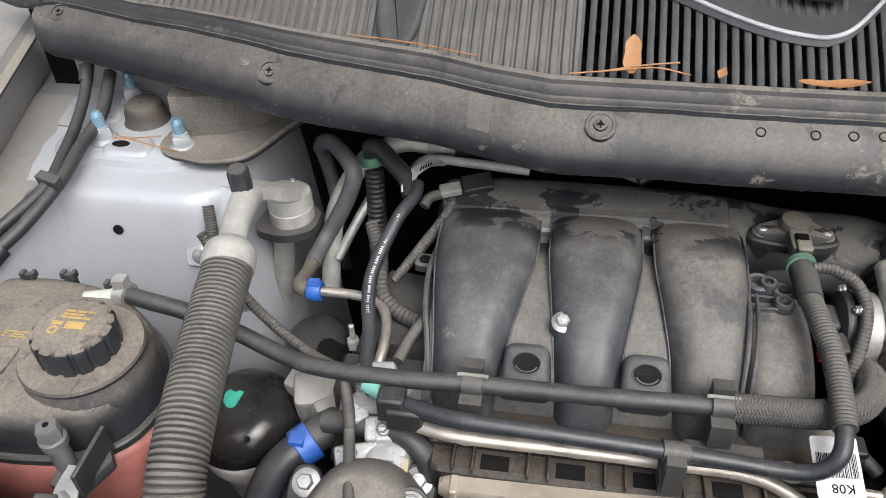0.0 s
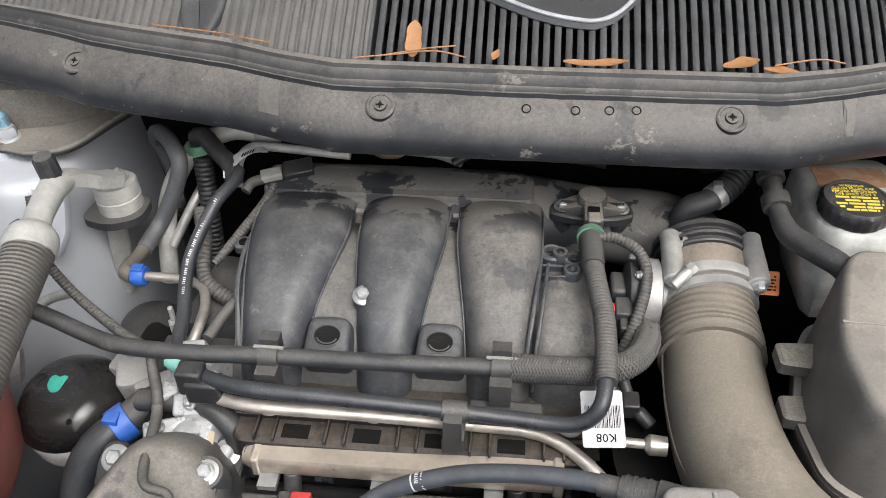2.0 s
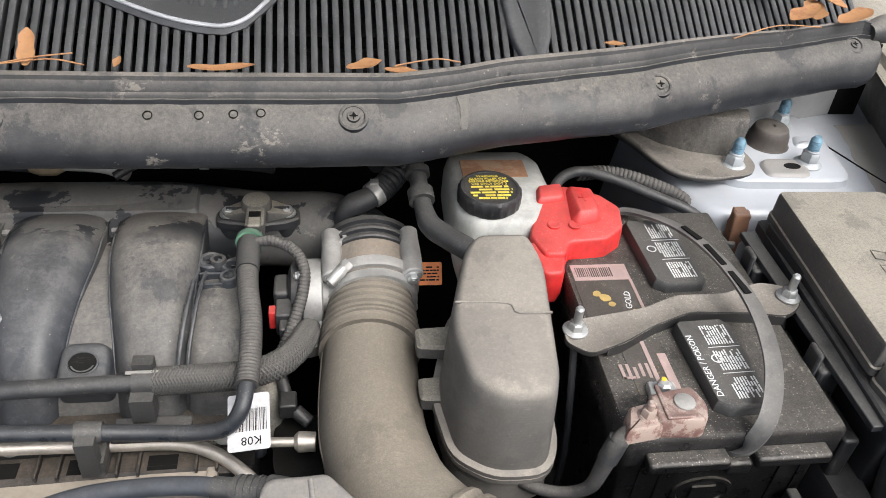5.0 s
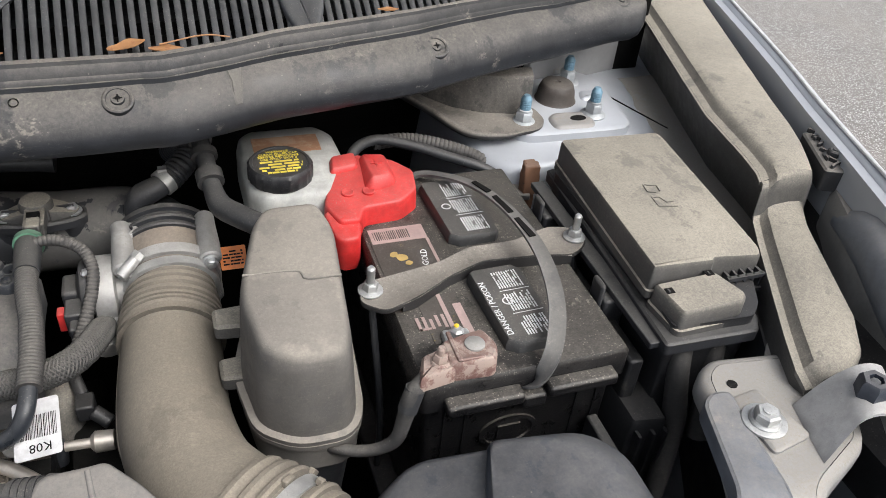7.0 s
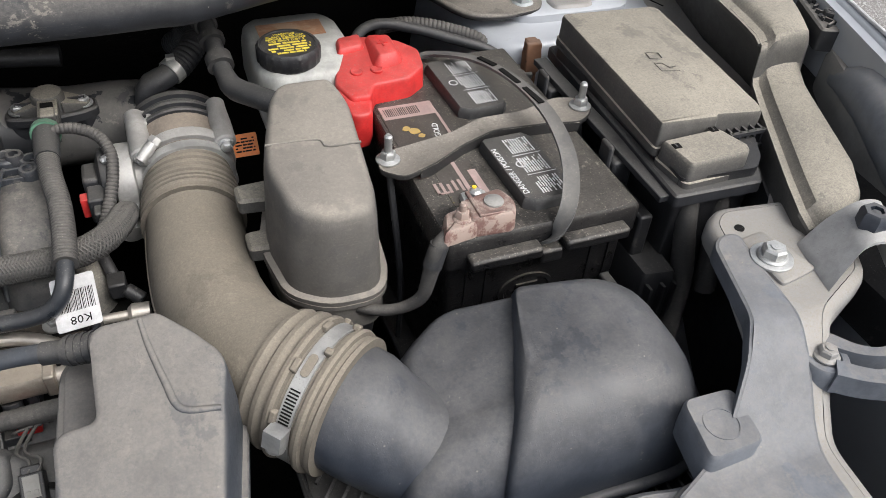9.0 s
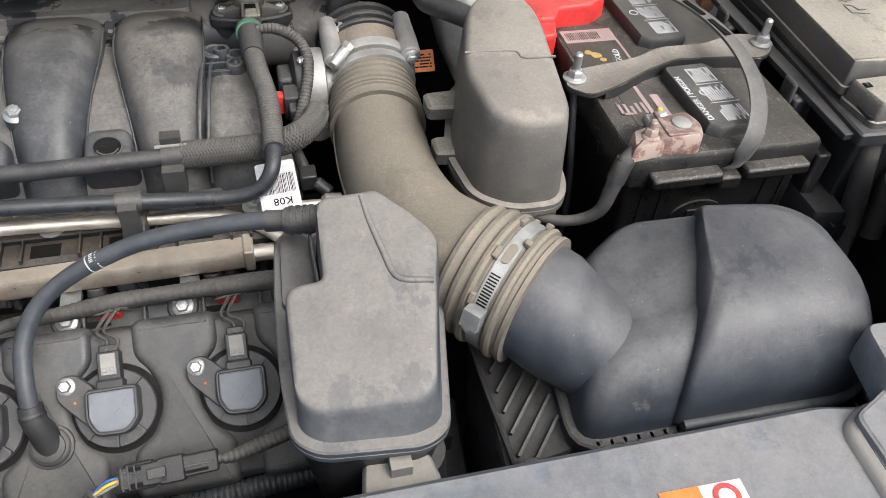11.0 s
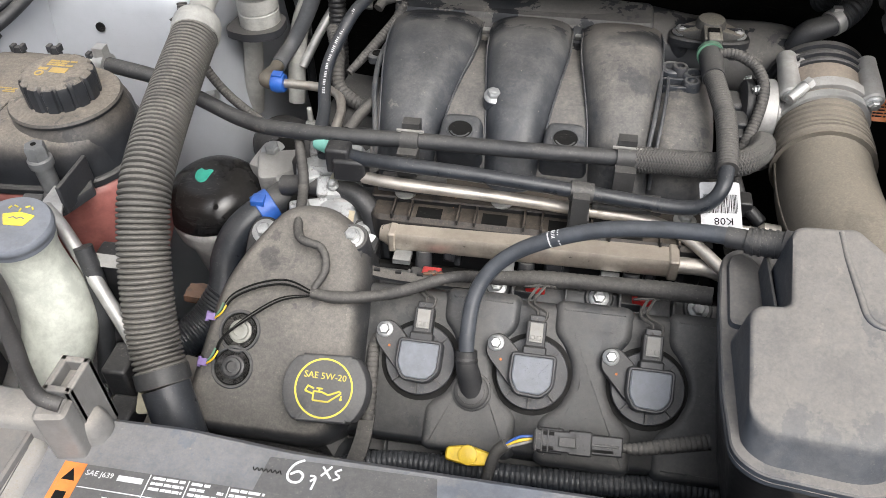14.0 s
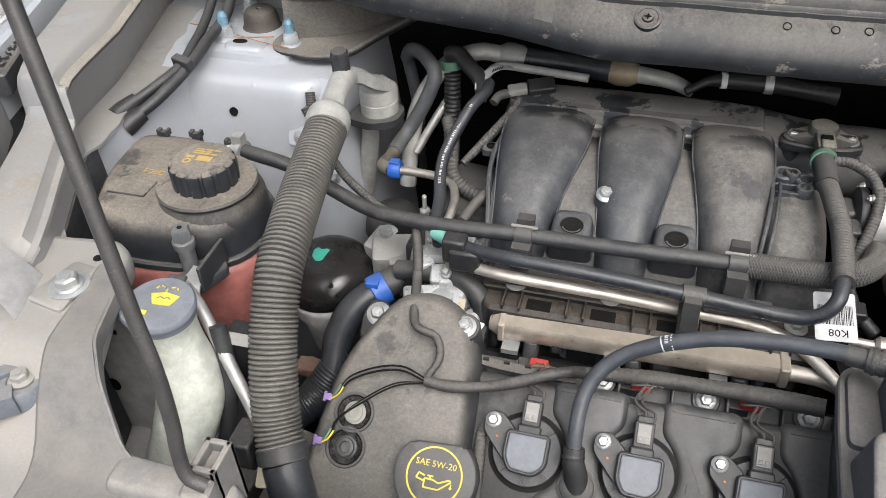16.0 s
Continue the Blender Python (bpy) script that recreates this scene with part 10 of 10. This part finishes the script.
dark_label = dusty("dark_label_film", (0.05, 0.055, 0.065), 0.35, 0.45, patch=0.6)
LMx = on_cover(-0.413, -0.0735)
part("sheet", block(0.0, 0.16, -0.09, 0.0, 0, 0.0004, LMx), dark_label, plate)
part("orange_strip", block(0.0, 0.0165, -0.09, 0.0, 0.0002, 0.0008, LMx), orange_mat, plate, "orange warning strip")
tri_v = [(0.004, -0.0135), (0.0135, -0.0135), (0.00875, -0.0045)]
part("warning_triangle", moulded(tri_v, [(0.0008, 0), (0.0011, 0)], LMx), black_ink_or_shade, plate, "dark warning triangle")
part("book_symbol", block(0.0045, 0.0125, -0.03, -0.022, 0.0008, 0.0011, LMx), black_ink_or_shade, plate)
part("words", lettering("SAE J639", 0.0056, LMx @ Matrix.Translation((0.0285, -0.006, 0.0004)), 0.0003), white_ink, plate, "white print")
part("maker_mark", block(0.042, 0.06, -0.0085, -0.0045, 0.0004, 0.0008, LMx), white_ink, plate, "plain white mark")
for k in range(3):
    part("print", bars(0.024, 0.012, 3, LMx @ Matrix.Translation((0.078 + 0.028 * k, -0.0065, 0.0004)), rng, 0.5), white_ink, plate, "small white print")
    part("print", bars(0.024, 0.012, 2, LMx @ Matrix.Translation((0.05 + 0.028 * k, -0.026, 0.0004)), rng, 0.5), white_ink, plate, "small white print")
for x in (0.0635, 0.0915, 0.12):
    part("rule", block(x, x + 0.0006, -0.05, -0.0005, 0.0004, 0.0007, LMx), white_ink, plate)
part("rule", block(0.017, 0.16, -0.0172, -0.0166, 0.0004, 0.0007, LMx), white_ink, plate)
solo("cover_strip", moulded(outline([(-0.273, -0.047), (-0.155, -0.045), (-0.15, -0.078), (-0.277, -0.078)], 0.002), [(0.899, 0), (0.9008, 0.0)]), dark_label, "dark bare strip on the radiator cover", "label")
chalk = thing("chalk_mark", "white handwritten mark on the radiator cover", "marking", (-0.24, -0.06, 0.9))
six = [(0.006, 0.012, 0), (0.0, 0.008, 0), (-0.003, 0.0, 0), (0.0, -0.005, 0), (0.006, -0.005, 0), (0.008, 0.0, 0), (0.004, 0.003, 0), (-0.001, 0.0, 0)]
part("six", moved(tube(six, 0.0009, 6, 0.0015), on_cover(-0.254, -0.058, 0) @ Matrix.Translation((0, 0, 0.0008))), white_ink, chalk, "white figure six")
for q in ([(0.0, 0.004, 0), (0.004, 0.003, 0), (0.003, -0.006, 0)], [(0.001, 0.0, 0), (0.004, 0.003, 0)]):
    part("stroke", moved(tube(q, 0.0008, 6, 0.0015), on_cover(-0.241, -0.061, 0) @ Matrix.Translation((0, 0, 0.0008))), white_ink, chalk)
for q in ([(0, 0.006, 0), (0.007, -0.002, 0)], [(0.006, 0.007, 0), (0.0, -0.001, 0)], [(0.013, 0.006, 0), (0.009, 0.003, 0), (0.013, 0.0, 0), (0.009, -0.003, 0)]):
    part("stroke", moved(tube(q, 0.0008, 6, 0.0015), on_cover(-0.234, -0.055, 0) @ Matrix.Translation((0, 0, 0.0008))), white_ink, chalk)
part("scribble", moved(tube([(-0.02 + 0.0016 * k, 0.0012 * (-1)**k, 0) for k in range(14)], 0.0004, 5, 0.001), on_cover(-0.262, -0.058) @ Matrix.Translation((0, 0, 0.0008))), black_ink_or_shade, chalk, "dark scribble")
dot = thing("round_sticker", "worn round white sticker in a recess", "sticker", (0.515, -0.085, 0.9))
part("recess_ring", arc_ring(0.0215, 0.0016, 0, 6.283, on_cover(0.512, -0.086), 40, 0.001), shield_mat, dot)
part("sticker", turned([(0.02, 0), (0.02, 0.0006), (0.0195, 0.0007)], on_cover(0.512, -0.086), 36), paper, dot)
part("print", bars(0.022, 0.012, 3, on_cover(0.51, -0.08, 20) @ Matrix.Translation((0, 0, 0.0008)), rng, 0.5), black_ink_or_shade, dot, "worn dark print")
mid_label = thing("warning_label", "orange and white warning sticker", "label", (0.31, -0.1, 0.9))
part("sheet", block(-0.001, 0.06, -0.05, 0.0, 0, 0.0004, on_cover(0.278, -0.0805, -1)), paper, mid_label)
part("orange_half", block(-0.001, 0.028, -0.05, 0.0, 0.0003, 0.0008, on_cover(0.278, -0.0805, -1)), orange_mat, mid_label, "orange half")
part("red_symbol", arc_ring(0.008, 0.0018, 0, 6.283, on_cover(0.323, -0.092), 24, 0.001), red_mat, mid_label, "red warning ring")
for x in (0.5, -0.53):
    solo("cover_tab", moulded(outline([(x - 0.03, -0.05), (x + 0.02, -0.048), (x + 0.026, 0.002), (x - 0.02, 0.004)], 0.01) if x > 0 else outline([(x - 0.03, -0.09), (x + 0.02, -0.088), (x + 0.024, -0.05), (x - 0.02, -0.048)], 0.01), [(0.898, 0), (0.93 if x > 0 else 0.903, 0), (0.933 if x > 0 else 0.906, 0.002)]), shield_mat, "smooth plastic tab of the radiator cover", "cover tab", kind="structure")
part("tab_ring", arc_ring(0.0135, 0.0007, 0, 6.283, Matrix.Translation((0.497, -0.025, 0.933)), 32, 0.0006), shield_mat, shield)
part("recess", arc_ring(0.02, 0.0014, 0, 6.283, on_cover(-0.505, -0.11), 40, 0.001), shield_mat, shield, "moulded ring")


# ---- dry leaves and needles ----
def leaf(x, y, z, l, w, az, tilt, curl=0.25, seed=0):
    n = 10
    m = Matrix.Translation((x, y, z)) @ Matrix.Rotation(az, 4, "Z") @ Matrix.Rotation(tilt, 4, "Y")
    rows = []
    for i in range(n + 1):
        s = i / n
        half = w / 2 * math.sin(math.pi * min(1, s * 0.95 + 0.04))**0.7 * (1 + 0.18 * math.sin(9 * s + seed))
        zc = curl * l * (s - 0.5)**2
        rows.append([(s * l, -half, zc + half * 0.35), (s * l, 0, zc), (s * l, half, zc + half * 0.3)])
    v = [p for r in rows for p in r] + [(a, b, c - 0.0006) for r in rows for a, b, c in r]
    k, f = 3 * (n + 1), []
    for i in range(n):
        for j in range(2):
            a = i * 3 + j
            f.append((a, a + 1, a + 4, a + 3))
            f.append((k + a, k + a + 3, k + a + 4, k + a + 1))
        f += [(i * 3, i * 3 + 3, k + i * 3 + 3, k + i * 3), (i * 3 + 2, k + i * 3 + 2, k + i * 3 + 5, i * 3 + 5)]
    f += [(0, k, k + 1, 1), (1, k + 1, k + 2, 2)]
    return moved((v, f), m)


for i, (x, y, z, l, w, az, ti) in enumerate([(-0.131, 0.521, 1.116, 0.036, 0.017, 1.55, -0.75), (0.01, 0.514, 1.117, 0.06, 0.014, 0.1, 0.0), (0.155, 0.517, 1.117, 0.035, 0.018, 0.3, -0.1), (0.19, 0.516, 1.117, 0.032, 0.014, 0.0, 0.05),
                                             (0.045, 0.615, 1.178, 0.045, 0.022, 0.7, -0.4), (0.66, 0.63, 1.125, 0.05, 0.025, 0.5, -0.2), (0.7, 0.645, 1.12, 0.05, 0.03, 1.2, -0.1), (0.735, 0.65, 1.115, 0.045, 0.028, 0.2, -0.3), (0.68, 0.665, 1.14, 0.05, 0.026, 2.2, -0.2),
                                             (0.42, 0.565, 1.125, 0.025, 0.01, 0.2, 0.1), (-0.055, 0.519, 1.117, 0.012, 0.008, 1.0, -0.6), (0.75, 0.67, 1.125, 0.05, 0.03, 2.6, -0.3), (-0.208, 0.296, 0.835, 0.03, 0.013, 1.2, -0.7)]):
    solo("dry_leaf", leaf(x, y, z, l, w, az, ti, seed=i), leaf_mat, "dry orange-brown leaf lying by the cowl" if i < 12 else "dry brown leaf caught by the fuel rail", "leaf", group="dry leaves")
for i, pts in enumerate([[(-0.185, 0.513, 1.118), (-0.15, 0.516, 1.121), (-0.11, 0.522, 1.123), (-0.08, 0.517, 1.12)], [(-0.16, 0.515, 1.12), (-0.12, 0.52, 1.126), (-0.09, 0.524, 1.128)], [(-0.4, 0.562, 1.122), (-0.33, 0.545, 1.124), (-0.27, 0.53, 1.122)],
                         [(-0.76, 0.57, 0.99), (-0.72, 0.585, 0.975), (-0.66, 0.57, 0.973), (-0.61, 0.555, 0.975)], [(-0.74, 0.6, 0.98), (-0.7, 0.575, 0.974), (-0.645, 0.585, 0.974)], [(0.2, 0.519, 1.121), (0.24, 0.528, 1.124), (0.265, 0.53, 1.12)], [(0.58, 0.6, 1.118), (0.64, 0.62, 1.125), (0.7, 0.63, 1.12)]]):
    solo("pine_needle", tube(pts, 0.0008, 5, 0.006), leaf_mat, "thin dry brown pine needle", "pine needle", group="pine needles")
# pale tape marks on the cowl panel
tape = dusty("grey_tape_mark", (0.07, 0.068, 0.064), 0.5, 0.7, patch=1.0, scale=2.0)
for x in (-0.262, 0.263):
    lp = []
    for k in range(5):
        xx = x + (k / 4 - 0.5) * (0.013 if x > 0 else 0.02)
        sec = cowl_section(xx)[5:9] if x < 0 or k in (1, 2, 3) else cowl_section(xx)[7:9] + cowl_section(xx)[8:9] * 2
        lp.append([(p[0], p[1] - 0.0006, p[2] + 0.0006) for p in sec] + [(p[0], p[1] + 0.001, p[2] - 0.001) for p in reversed(sec)])
    part("tape_mark", rings(lp), tape, cowl_seal, "pale grey tape mark")
